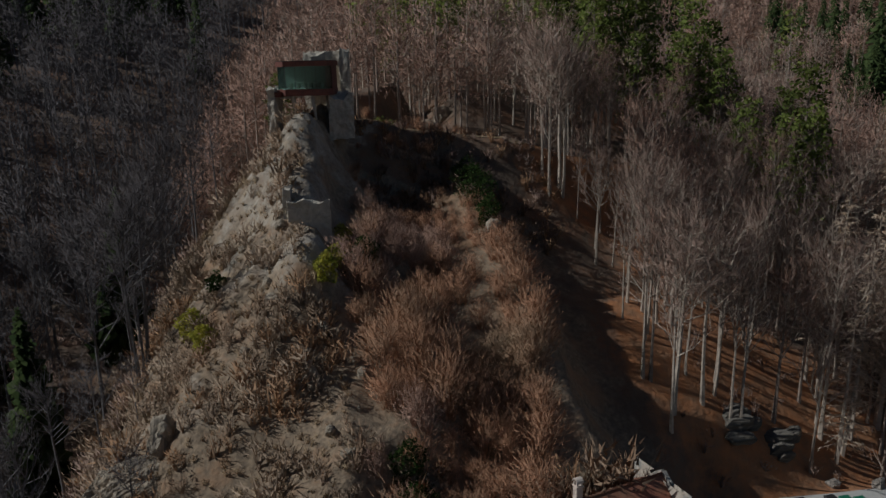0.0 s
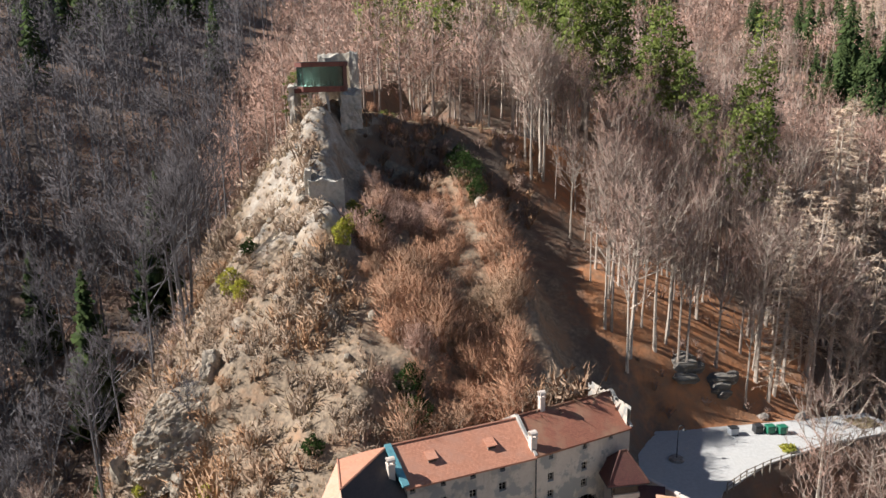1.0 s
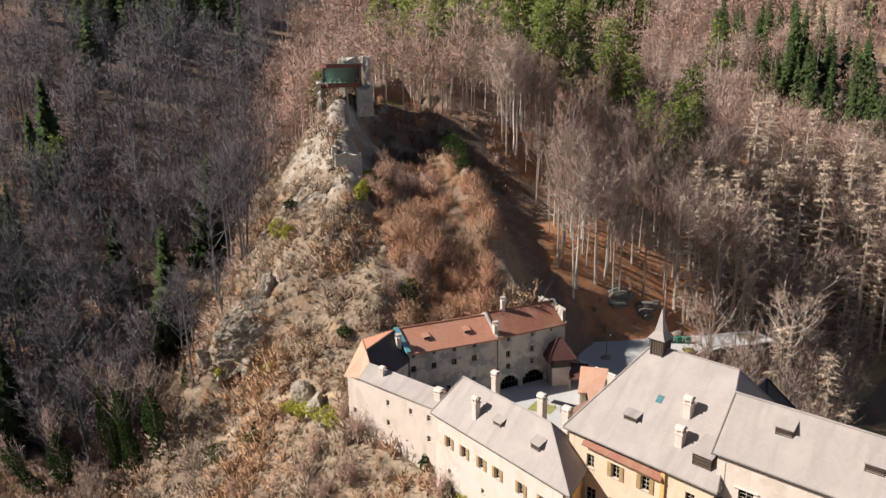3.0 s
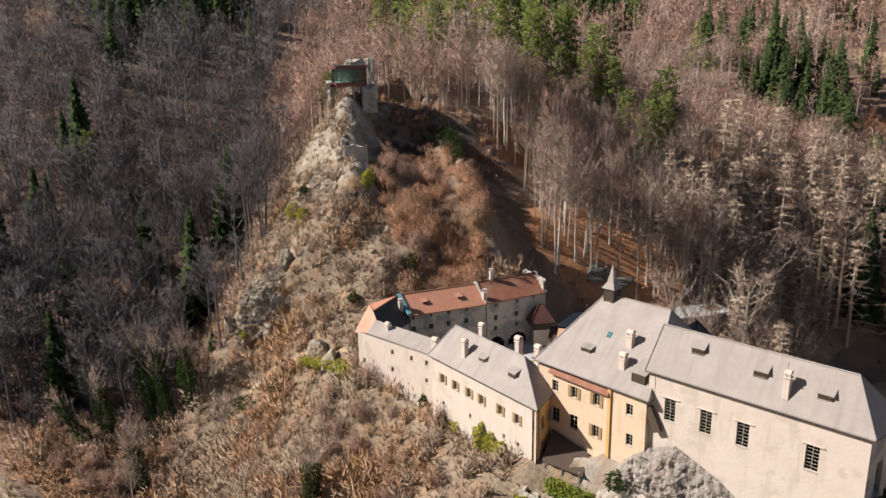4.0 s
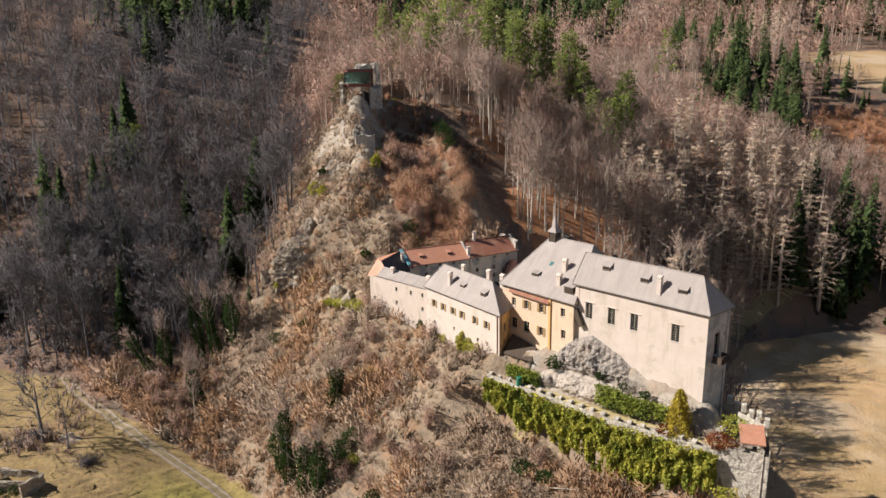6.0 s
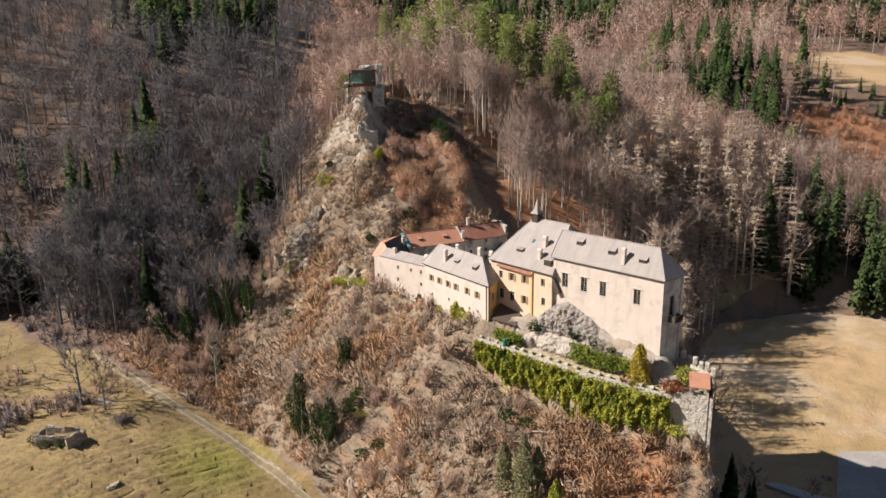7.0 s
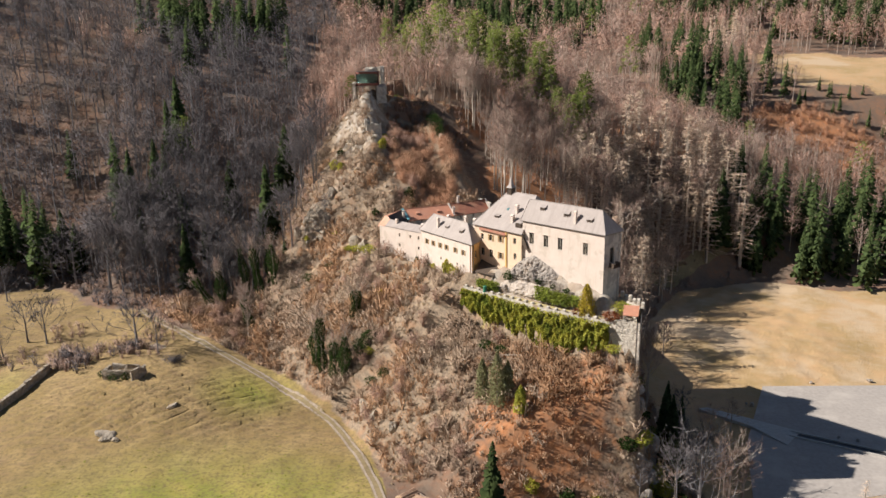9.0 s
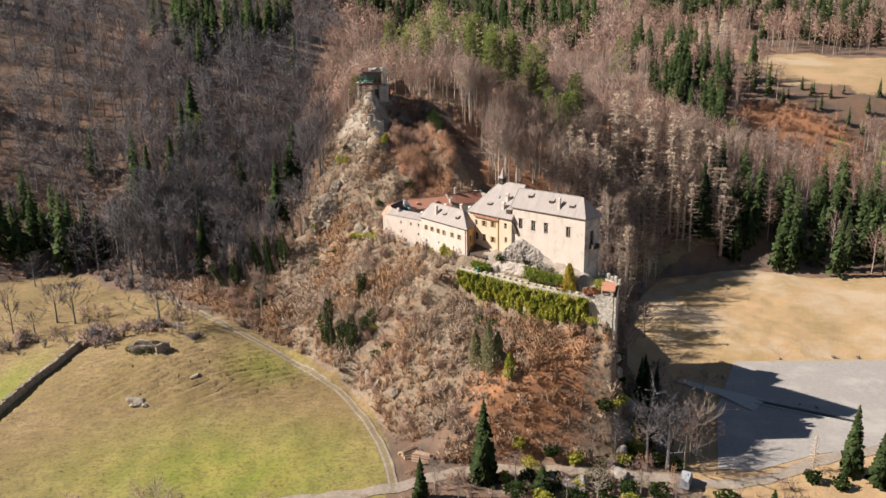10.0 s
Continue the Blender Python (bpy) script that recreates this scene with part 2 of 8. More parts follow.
def ground_material():
    """Leaf litter, with rock, meadow and dry grass laid over it where the land is so covered."""
    m, nt, b, vec = begin("woodland_ground", 0.95)
    att = nt.nodes.new("ShaderNodeAttribute")
    att.attribute_name = "cover"
    sep = nt.nodes.new("ShaderNodeSeparateColor")
    nt.links.new(att.outputs["Color"], sep.inputs[0])
    fine, mid = noise_fac(nt, vec, 0.9, 0.3, 0.7, 6), noise_fac(nt, vec, 0.11, 0.4, 0.62, 6)
    litter = ramp_mix(nt, mid, (0.115, 0.08, 0.058), (0.28, 0.13, 0.065))
    litter = ramp_mix(nt, fine, litter, (0.165, 0.118, 0.083))
    more = nt.nodes.new("ShaderNodeAttribute")
    more.attribute_name = "growth"
    sep2 = nt.nodes.new("ShaderNodeSeparateColor")
    nt.links.new(more.outputs["Color"], sep2.inputs[0])
    scrub = ramp_mix(nt, noise_fac(nt, vec, 1.6, 0.35, 0.65, 9), (0.155, 0.115, 0.08), (0.32, 0.235, 0.155))
    scrub = ramp_mix(nt, noise_fac(nt, vec, 0.3, 0.5, 0.7, 7), scrub, (0.32, 0.19, 0.108))
    rust = ramp_mix(nt, noise_fac(nt, vec, 0.5, 0.35, 0.65, 8), (0.46, 0.19, 0.075), (0.3, 0.16, 0.085))
    stone = ramp_mix(nt, noise_fac(nt, vec, 0.7, 0.3, 0.7, 9), (0.25, 0.205, 0.16), (0.47, 0.405, 0.33))
    stone = ramp_mix(nt, noise_fac(nt, vec, 2.6, 0.52, 0.72, 8), stone, (0.16, 0.135, 0.105))
    stone = ramp_mix(nt, noise_fac(nt, vec, 0.5, 0.5, 0.62, 9), stone, (0.36, 0.28, 0.2))
    stone = ramp_mix(nt, noise_fac(nt, vec, 0.21, 0.5, 0.62, 8), stone, (0.29, 0.222, 0.165))
    grass = ramp_mix(nt, noise_fac(nt, vec, 0.07, 0.42, 0.6, 6), (0.25, 0.168, 0.06), (0.33, 0.225, 0.096))
    grass = ramp_mix(nt, noise_fac(nt, vec, 0.8, 0.42, 0.7, 9, stretch=(0.22, 1, 1)), grass, (0.21, 0.135, 0.065))
    grass = ramp_mix(nt, att.outputs["Alpha"], grass, ramp_mix(nt, noise_fac(nt, vec, 0.12, 0.38, 0.62, 6), (0.18, 0.225, 0.012), (0.3, 0.27, 0.042)))
    grass = ramp_mix(nt, noise_fac(nt, vec, 1.3, 0.47, 0.72, 10), grass, (0.13, 0.095, 0.038))
    dry = ramp_mix(nt, noise_fac(nt, vec, 0.06, 0.4, 0.62, 6), (0.45, 0.285, 0.145), (0.34, 0.228, 0.1))
    dry = ramp_mix(nt, noise_fac(nt, vec, 0.3, 0.5, 0.75, 6), dry, (0.4, 0.29, 0.165))
    dry = ramp_mix(nt, noise_fac(nt, vec, 0.025, 0.53, 0.6, 7), dry, (0.46, 0.335, 0.21))
    # the edge of each cover is frayed by noise
    def edge(sock, lo=0.4, hi=0.6):
        ad = nt.nodes.new("ShaderNodeMath")
        ad.operation = "MULTIPLY_ADD"
        ad.inputs[1].default_value = 0.5
        nt.links.new(noise_fac(nt, vec, 0.35, 0.2, 0.8, 6), ad.inputs[0])
        nt.links.new(sock, ad.inputs[2])
        r = nt.nodes.new("ShaderNodeMapRange")
        r.inputs[1].default_value, r.inputs[2].default_value = lo + 0.25, hi + 0.25
        nt.links.new(ad.outputs[0], r.inputs[0])
        return r.outputs[0]
    litter = ramp_mix(nt, edge(sep2.outputs[0]), litter, scrub)
    litter = ramp_mix(nt, edge(sep2.outputs[1]), litter, rust)
    col = ramp_mix(nt, edge(sep.outputs[1]), litter, grass)
    col = ramp_mix(nt, edge(sep.outputs[2]), col, dry)
    col = ramp_mix(nt, edge(sep.outputs[0]), col, stone)
    nt.links.new(col, b.inputs["Base Color"])
    ridges = noise_fac(nt, vec, 0.75, 0.3, 0.7, 9, stretch=(0.2, 1, 1))
    bump(nt, b, ramp_mix(nt, edge(sep.outputs[1]), noise_fac(nt, vec, 1.2, 0.2, 0.8, 9), ridges), 0.7, 0.22)
    return m


M["ground"] = ground_material()
teal = bpy.data.materials.new("teal_solar_glass")
teal.use_nodes = True
tb = teal.node_tree.nodes["Principled BSDF"]
tb.inputs["Base Color"].default_value = (0.3, 0.5, 0.48, 1)
tb.inputs["Roughness"].default_value, tb.inputs["Transmission Weight"].default_value, tb.inputs["IOR"].default_value = 0.03, 1.0, 1.6
M["teal_glass"] = teal

# ---- the lie of the land ----


def smax(a, b, k=4.0):
    h = np.clip(0.5 + 0.5 * (a - b) / k, 0, 1)
    return b + (a - b) * h + k * h * (1 - h)


def tent(x, y, crest, flat=1.5, foot=30.0, tail=0.4, shelf=False):
    """The flanks that fall from a crest of points (x, y, z, slope to its left, slope to its right)."""
    best = np.full(np.shape(x), -1e4)
    for a, b in zip(crest[:-1], crest[1:]):
        dx, dy = b[0] - a[0], b[1] - a[1]
        s = np.clip(((x - a[0]) * dx + (y - a[1]) * dy) / (dx * dx + dy * dy), 0, 1)
        d = np.maximum(np.hypot(x - a[0] - s * dx, y - a[1] - s * dy) - flat, 0)
        left = dx * (y - a[1]) - dy * (x - a[0]) > 0
        fall = np.where(left, a[3] + s * (b[3] - a[3]), a[4] + s * (b[4] - a[4]))
        drop = fall * (np.minimum(d, foot) + tail * np.maximum(d - foot, 0))
        if shelf:                            # a steep brink, a long gentler flank, and a steep gully side below
            high = np.clip((y - 78) / 12, 0, 1)
            drop = np.where(left, drop, np.interp(d, [0, 3, 6, 20, 60], [0, 4.2, 6.6, 13.0, 80.0]) * (1 - high) + np.interp(d, [0, 3, 8, 20, 60], [0, 6.0, 12.5, 17.5, 84.0]) * high)
        best = np.maximum(best, a[2] + s * (b[2] - a[2]) - drop)
    return best


def inside(x, y, poly):
    """Metres inside a polygon; negative outside."""
    d, sign = np.full(np.shape(x), 1e9), np.full(np.shape(x), -1.0)
    for (ax, ay), (bx, by) in zip(poly, poly[1:] + poly[:1]):
        ex, ey = bx - ax, by - ay
        s = np.clip(((x - ax) * ex + (y - ay) * ey) / (ex * ex + ey * ey), 0, 1)
        d = np.minimum(d, np.hypot(x - ax - s * ex, y - ay - s * ey))
        cross = (ay > y) != (by > y)
        with np.errstate(all="ignore"):
            hit = cross & (x < ax + (y - ay) / (ey if ey else 1e-9) * ex)
        sign = np.where(hit, -sign, sign)
    return d * sign


CREST = [(45, -25, 17, 1.1, 2.2), (39, -14.8, 27.4, 1.0, 1.9), (30, -5, 29.4, 0.95, 1.5), (21, 3, 28.4, 1.0, 1.2), (13, 6, 27, 1.05, 1), (5, 15.5, 24, 1.05, 1), (-2, 29, 23.8, 0.98, 1),
         (-11, 37, 24, 0.95, 1), (-13, 48, 27, 0.95, 1), (-9, 60, 36.5, 0.8, 1.1), (-10.5, 69, 41, 0.85, 1.15), (-15, 79, 49.5, 0.95, 1.1), (-17.5, 88, 53, 1.0, 1.05), (-19.3, 104, 62.5, 1.25, 1), (-18.5, 119, 64, 1.1, 0.7), (-10, 150, 66, 0.6, 0.6)]
CRAG = [(-22, 67, 33.5, 1.1, 1.1), (-32, 67, 31.5, 1.5, 1.3), (-37, 62.5, 25, 1.5, 1.5)]
# a rib half-way down the sunless flank of the ridge, and the saddle behind the lookout that carries its path
RIB = [(15, 67, 25, 0.5, 1.5), (12.5, 77, 34.5, 0.45, 1.5), (9.8, 86, 42, 0.4, 1.55), (6.5, 99, 47.2, 0.4, 1.6), (3.5, 110, 52, 0.5, 1.5)]
SADDLE = [(-14, 117.5, 61, 0.4, 1.3), (-2, 118, 59.4, 0.4, 1.7), (9, 119, 57.5, 0.3, 1.7), (15, 121, 55, 0.3, 1.2)]
COURT = [(-6, 38), (0, 28), (7, 25), (16, 13), (24, 12), (31, 22), (30, 40), (26, 52), (21, 57), (-3.6, 45.6)]
PARKING = [(23, 56), (26, 70), (30, 76), (45, 77.5), (62, 80), (64, 75), (52, 71.5), (42, 67), (34, 61), (29, 52)]
TERRACE = [(10.5, 4.2), (20, -5), (27, -12.3), (34, -18), (44.5, -23.8), (45, -17), (39, -16.8), (30, -8.8), (19.5, 1.2), (13, 4.6)]
FOREYARD = [(66, -36), (76, -8), (92, 20.5), (136, 19), (260, 16), (260, -26), (110, -27), (90, -31), (74, -37)]
FIELD = [(60, 20), (66, 50), (74, 66), (92, 92), (124, 99), (150, 88), (178, 88), (300, 84), (320, -90), (80, -75), (58, -45)]
FAR_FIELD = [(206, 338), (300, 312), (440, 330), (440, 230), (262, 240), (204, 248)]
LANE = [(-60, -52), (-21, -47.5), (-6, -45), (6, -38.5), (20, -37), (38, -38), (50, -40), (61, -43), (73, -42), (90, -33), (108, -29), (160, -26), (260, -25)]
MEADOW = [(-6, -60), (-7.1, -28), (-12.1, -13), (-21, 3), (-30, 11), (-37.4, 19.2), (-56, 30), (-75, 43), (-87, 56), (-104, 62), (-122, 78), (-133, 81), (-153, 76), (-220, 64), (-260, -60)]


def land(x, y):
    """The height of the ground."""
    x, y = np.asarray(x, float), np.asarray(y, float)
    side = np.where(x < -66, 44.0, 28.0)
    deep = np.where(y < 8, 20.0, 80.0)                  # the meadow mound: a short slope in front, level ground behind
    floor = -8.8 + 7.5 * np.exp(-((x + 66) / side) ** 2 - ((y - 8) / deep) ** 2) + 0.13 * np.maximum(y - 12, 0)
    right = -12.0 + 0.045 * np.clip(y - 20, 0, 70)
    f = np.clip((x - 5) / 45, 0, 1)
    z = floor + (right - floor) * f * f * (3 - 2 * f)
    west = 12 + 0.48 * (np.minimum(y, 175) - 85) + 0.34 * np.maximum(y - 175, 0) - 0.24 * (x + 75) * np.clip((y - 90) / 60, 0, 1)
    west = west - 0.45 * np.maximum(x + 30, 0)
    east = 50 - 0.33 * (x - 38) - 1.1 * np.maximum(4 - x, 0) + 0.5 * (np.minimum(y, 145) - 138) + 0.12 * np.maximum(y - 145, 0)
    q = np.clip((y - 165) / 90, 0, 1)
    plateau = 42 + 0.17 * (y - 165) + 0.22 * np.maximum(y - 400, 0)
    east = east + 4.5 * np.exp(-((x - 27) / 16) ** 2 - ((y - 86) / 14) ** 2)
    east = east + (np.maximum(plateau, east) - east) * q * q * (3 - 2 * q)
    east = np.minimum(east, -11.5 + 1.15 * np.maximum(-inside(x, y, FIELD), 0))
    west = np.minimum(west, -1 + 0.75 * np.maximum(-inside(x, y, MEADOW), 0))
    z = smax(smax(z, west, 4), east, 4)
    z = smax(z, 52 + 0.02 * x + 0.3 * (y - 380), 20)
    base = z
    z = smax(z, np.maximum(tent(x, y, CREST[:9], foot=36.0), tent(x, y, CREST[8:], foot=17.0, tail=1.6, shelf=True)), 2)
    z = smax(z, tent(x, y, CRAG, 1.0, 1e9), 1.5)
    z = smax(z, tent(x, y, RIB, 1.5, 26.0, 4.0), 2)
    z = smax(z, tent(x, y, SADDLE, 1.4, 14.0, 4.0), 1.5)
    # below the terrace wall the hill starts lower, and ends in low cliffs above the lane
    fore = (y < np.interp(x, [10.4, 27.2, 44.6], [4.2, -12.2, -24.2])) & (x > -30)
    away = np.maximum(-inside(x, y, TERRACE), 0)
    z = np.where(fore, np.minimum(z, np.maximum(15.9 - 0.45 * np.minimum(away, 15) - 1.25 * np.maximum(away - 15, 0), base)), z)
    # the cliff under the bastion
    brink = np.interp(y, [-42, -34, -24, -12, 0, 10], [43.8, 46, 48.4, 50.4, 52, 61])
    z = np.where((y > -44) & (y < 8), np.minimum(z, base + 6.5 * np.maximum(brink - x, 0)), z)
    # the lane is cut level into the hill's foot, and the hill ends at it
    lane_y = np.interp(x, [p[0] for p in LANE], [p[1] for p in LANE])
    z = np.where((y < lane_y) & (x > -20), np.minimum(z, base), z)
    d = -tent(x, y, [(a, b, 0, 1, 1) for a, b in LANE], 0, 1e9)
    m = np.clip(1.6 - d / 5, 0, 1)
    z = z + (np.interp(x, [-20, 10, 60, 110], [-9.2, -9.6, -11.4, -12]) - z) * m
    for poly, level, soft in ((COURT, 21.5, 3.0), (PARKING, 19.0, 4.0), (TERRACE, 23.8, 1.0), (FOREYARD, -12.0, 6.0)):
        m = np.clip(inside(x, y, poly) / soft + (0 if poly is TERRACE else 1), 0, 1)
        z = z + (level - z) * m
    return z


def lumps(x, y, scale, octaves=4, off=0.0):
    out = np.empty(len(x))
    for i, (a, b) in enumerate(zip(x, y)):
        out[i] = noise.fractal(Vector((a * scale + off, b * scale - off, off)), 1.0, 2.0, octaves)
    return out


def axis(lo, hi, fine, far):
    """Even steps within lo..hi, and ever wider ones out to far."""
    mid = list(np.arange(lo, hi + fine / 2, fine))
    step, v = fine, hi
    while v < far[1]:
        step *= 1.12
        v += step
        mid.append(v)
    step, v = fine, lo
    while v > far[0]:
        step *= 1.12
        v -= step
        mid.insert(0, v)
    return np.array(mid)


def rocky(x, y):
    """How much bare rock shows: along the crest and on the crag."""
    near = tent(x, y, [(p[0], p[1], 0, 1, 1) for p in CREST[8:15]], 0)
    a = np.clip(1.15 + near / 13, 0, 1) * np.interp(y, [45, 52, 72, 82], [0.6, 0.5, 0.5, 1.0])
    b = np.clip(1.3 + tent(x, y, [(p[0], p[1], 0, 1, 1) for p in CRAG], 0) / 6, 0, 1)
    cx = np.interp(y, [p[1] for p in CREST[8:15]], [p[0] for p in CREST[8:15]])
    face = np.clip(1.5 + near / 15, 0, 1) * np.clip((y - 74) / 8, 0, 1) * np.clip((116 - y) / 6, 0, 1) * (x < cx + 1)      # the bare sunny side of the ridge
    tip = np.clip(1.2 - np.hypot(x - 49, y + 22) / 11, 0, 1)
    gap = -inside(x, y, TERRACE)
    upper = y + x > np.interp(x, [13, 45], [16.5, 21.5])
    band = np.where(upper, np.clip(1.6 - gap / 8, 0, 1.4), np.clip(0.9 - np.abs(gap) / 1.5, 0, 1)) * np.clip((x - 15) / 4, 0, 1) * (y < 8)
    return np.maximum.reduce([a, b, face, tip, band])


GX, GY = axis(-112, 118, 1.0, (-2600, 2600)), axis(-62, 172, 1.0, (-700, 2600))
gx, gy = [g.ravel() for g in np.meshgrid(GX, GY)]
gz = land(gx, gy)
rk = rocky(gx, gy)
calm = np.clip(-np.maximum.reduce([inside(gx, gy, p) for p in (COURT, PARKING, FOREYARD, TERRACE)]) / 4, 0, 1)
rough_small = lumps(gx, gy, 0.16, 5)
ridged = 0.5 - np.abs(lumps(gx, gy, 0.23, 4, 3.0))
gz = gz + calm * 2.0 * rk * ridged + calm * (0.35 + 1.3 * rk) * rough_small + calm * 0.9 * lumps(gx, gy, 0.035, 4, 7.0) * np.clip((gy + 20) / 60, 0.15, 1)
gz = gz + 0.6 * np.sin(2.0 * gy - 1.5 * gx + 2.5 * rough_small) * np.clip(1.7 - 1.2 * np.hypot((gx + 62) / 30, (gy - 4) / 14), 0, 1)   # trodden steps on the meadow mound
HG = gz.reshape(len(GY), len(GX))


def ground_z(x, y):
    """The height of the sheet as built, between its points."""
    x, y = np.asarray(x, float), np.asarray(y, float)
    i = np.clip(np.searchsorted(GX, x) - 1, 0, len(GX) - 2)
    j = np.clip(np.searchsorted(GY, y) - 1, 0, len(GY) - 2)
    u, v = (x - GX[i]) / (GX[i + 1] - GX[i]), (y - GY[j]) / (GY[j + 1] - GY[j])
    return (HG[j, i] * (1 - u) + HG[j, i + 1] * u) * (1 - v) + (HG[j + 1, i] * (1 - u) + HG[j + 1, i + 1] * u) * v


def raw_mesh(name, verts, faces, mats, index=None, smooth=False, normals=None):
    """A mesh from arrays of points and of equal-sided faces; twigs may lend their crown's roundness as normals."""
    verts, faces = np.asarray(verts, np.float32), np.asarray(faces, np.int32)
    me = bpy.data.meshes.new(name)
    n = faces.shape[1]
    me.vertices.add(len(verts))
    me.vertices.foreach_set("co", verts.ravel())
    me.loops.add(faces.size)
    me.loops.foreach_set("vertex_index", faces.ravel())
    me.polygons.add(len(faces))
    me.polygons.foreach_set("loop_start", np.arange(0, faces.size, n, dtype=np.int32))
    for m in mats:
        me.materials.append(m)
    if index is not None:
        me.polygons.foreach_set("material_index", np.asarray(index, np.int32))
    me.polygons.foreach_set("use_smooth", np.full(len(faces), smooth or normals is not None))
    me.update(calc_edges=True)
    if normals is not None:
        me.attributes.new("custom_normal", "FLOAT_VECTOR", "POINT").data.foreach_set("vector", np.asarray(normals, np.float32).ravel())
        me.update()
    return me


nx, ny = len(GX), len(GY)
q = (np.arange(ny - 1)[:, None] * nx + np.arange(nx - 1)[None, :]).ravel()
me = raw_mesh("ground", np.c_[gx, gy, gz], np.c_[q, q + 1, q + nx + 1, q + nx], [M["ground"]], smooth=True)
meadow = np.clip(inside(gx, gy, MEADOW) / 3 + 0.5, 0, 1)
dry = np.clip(np.maximum.reduce([inside(gx, gy, FIELD), inside(gx, gy, FAR_FIELD)]) / 3 + 0.5, 0, 1)
cover = np.zeros((len(gx), 4), np.float32)
cover[:, 0], cover[:, 1], cover[:, 2], cover[:, 3] = np.where((gy > 50) & (gx < 20), 0.8, 0.9) * np.where(gx < 10, np.interp(gy, [40, 58, 80], [0.9, 0.72, 1.0]), 1.0) * rk * (0.7 + 0.6 * rough_small), meadow, dry, 0.8 * np.clip(1.2 - np.hypot((gx + 42) / 48, (gy + 38) / 25), 0, 1) + 0.7 * np.clip(1.2 - np.hypot((gx + 44) / 12, (gy - 10) / 12), 0, 1) + 0.8 * np.clip(1.2 - np.hypot((gx + 112) / 10, (gy - 2) / 22), 0, 1)
growth = np.zeros((len(gx), 4), np.float32)
hill_d = -tent(gx, gy, [(p[0], p[1], 0, 1, 1) for p in CREST[:15]], 0, 1e9)
growth[:, 0] = np.clip(1.5 - hill_d / 34, 0, 1) * (gy < 112)
growth[:, 1] = np.clip(1.4 - np.hypot((gx - 40) / 22, (gy - 90) / 17), 0, 1) + 0.8 * np.clip(1.3 - np.hypot((gx - 28) / 26, (gy - 122) / 14), 0, 1)
growth[:, 1] += np.clip(1.5 - np.hypot((gx - 192) / 34, (gy - 208) / 20), 0, 1)
growth[:, 1] += 0.8 * np.clip(1.4 - np.hypot((gx - 70) / 62, (gy - 175) / 42), 0, 1)
meadow_drift = np.clip(1.3 - np.hypot((gx + 80) / 11, (gy - 31) / 8), 0, 1) + np.clip(1.3 - np.hypot((gx + 98) / 14, (gy - 25) / 7), 0, 1) + np.clip(1.3 - np.hypot((gx + 112) / 26, (gy - 68) / 7), 0, 1) + np.clip(1.2 - np.hypot((gx + 124) / 12, (gy - 30) / 6), 0, 1)
cover[:, 1] -= 0.75 * np.clip(meadow_drift, 0, 1) * meadow * (0.55 + 0.9 * rough_small)
growth[:, 1] *= np.clip((gx - np.interp(gy, [70, 83, 95, 105, 112, 119], [24, 20, 19.5, 20, 15, 5])) / 3, 0, 1)
growth[:, 1] += 0.62 * np.clip(1.4 - np.hypot((gx - 25) / 22, (gy + 27) / 12), 0, 1)
growth[:, 0] *= 1 - np.clip(growth[:, 1], 0, 1)
more = me.color_attributes.new("growth", "FLOAT_COLOR", "POINT")
more.data.foreach_set("color", growth.ravel())
lay = me.color_attributes.new("cover", "FLOAT_COLOR", "POINT")
lay.data.foreach_set("color", cover.ravel())
ground = tagged(new("ground", me), "rolling wooded ground with leaf litter, meadow and bare limestone", "ground", kind="structure")


def strip(name, line, width, material, label, lift=0.12, z=None, across=5, kind="structure", crown=0.0):
    """A road or path laid on the ground along a line of points, smoothed."""
    pts = np.array(line, float)
    for _ in range(3):
        mid = np.empty((2 * len(pts) - 2, 2))
        mid[0::2], mid[1::2] = pts[:-1] * 0.75 + pts[1:] * 0.25, pts[:-1] * 0.25 + pts[1:] * 0.75
        pts = np.vstack([pts[:1], mid, pts[-1:]])
    seg = np.r_[0, np.cumsum(np.hypot(*np.diff(pts, axis=0).T))]
    s = np.arange(0, seg[-1], 0.8)
    px, py = np.interp(s, seg, pts[:, 0]), np.interp(s, seg, pts[:, 1])
    tx, ty = np.gradient(px), np.gradient(py)
    ln = np.hypot(tx, ty)
    rows = []
    for k in range(across + 1):
        f = k / across - 0.5
        w = width * f * (1 + 0.12 * np.sin(s * 0.7 + 3 * k))
        x, y = px - ty / ln * w, py + tx / ln * w
        rows.append(np.c_[x, y, (ground_z(x, y) if z is None else np.full(len(x), z)) + lift])
    v = np.concatenate(rows)
    n = len(s)
    q = (np.arange(across)[:, None] * n + np.arange(n - 1)[None, :]).ravel()
    return tagged(new(name, raw_mesh(name, v, np.c_[q, q + n, q + n + 1, q + 1], [material], smooth=True)), label, name, kind=kind)


def sheet(name, poly, z, material, label, thick=0.3):
    """A level slab with the outline of a polygon."""
    bm = bmesh.new()
    f = bm.faces.new([bm.verts.new((x, y, z)) for x, y in poly])
    r = bmesh.ops.extrude_face_region(bm, geom=[f])
    bmesh.ops.translate(bm, vec=(0, 0, -thick), verts=[g for g in r["geom"] if isinstance(g, bmesh.types.BMVert)])
    bmesh.ops.recalc_face_normals(bm, faces=bm.faces)
    me = bpy.data.meshes.new(name)
    bm.to_mesh(me)
    bm.free()
    me.materials.append(material)
    return tagged(new(name, me), label, name, kind="structure")


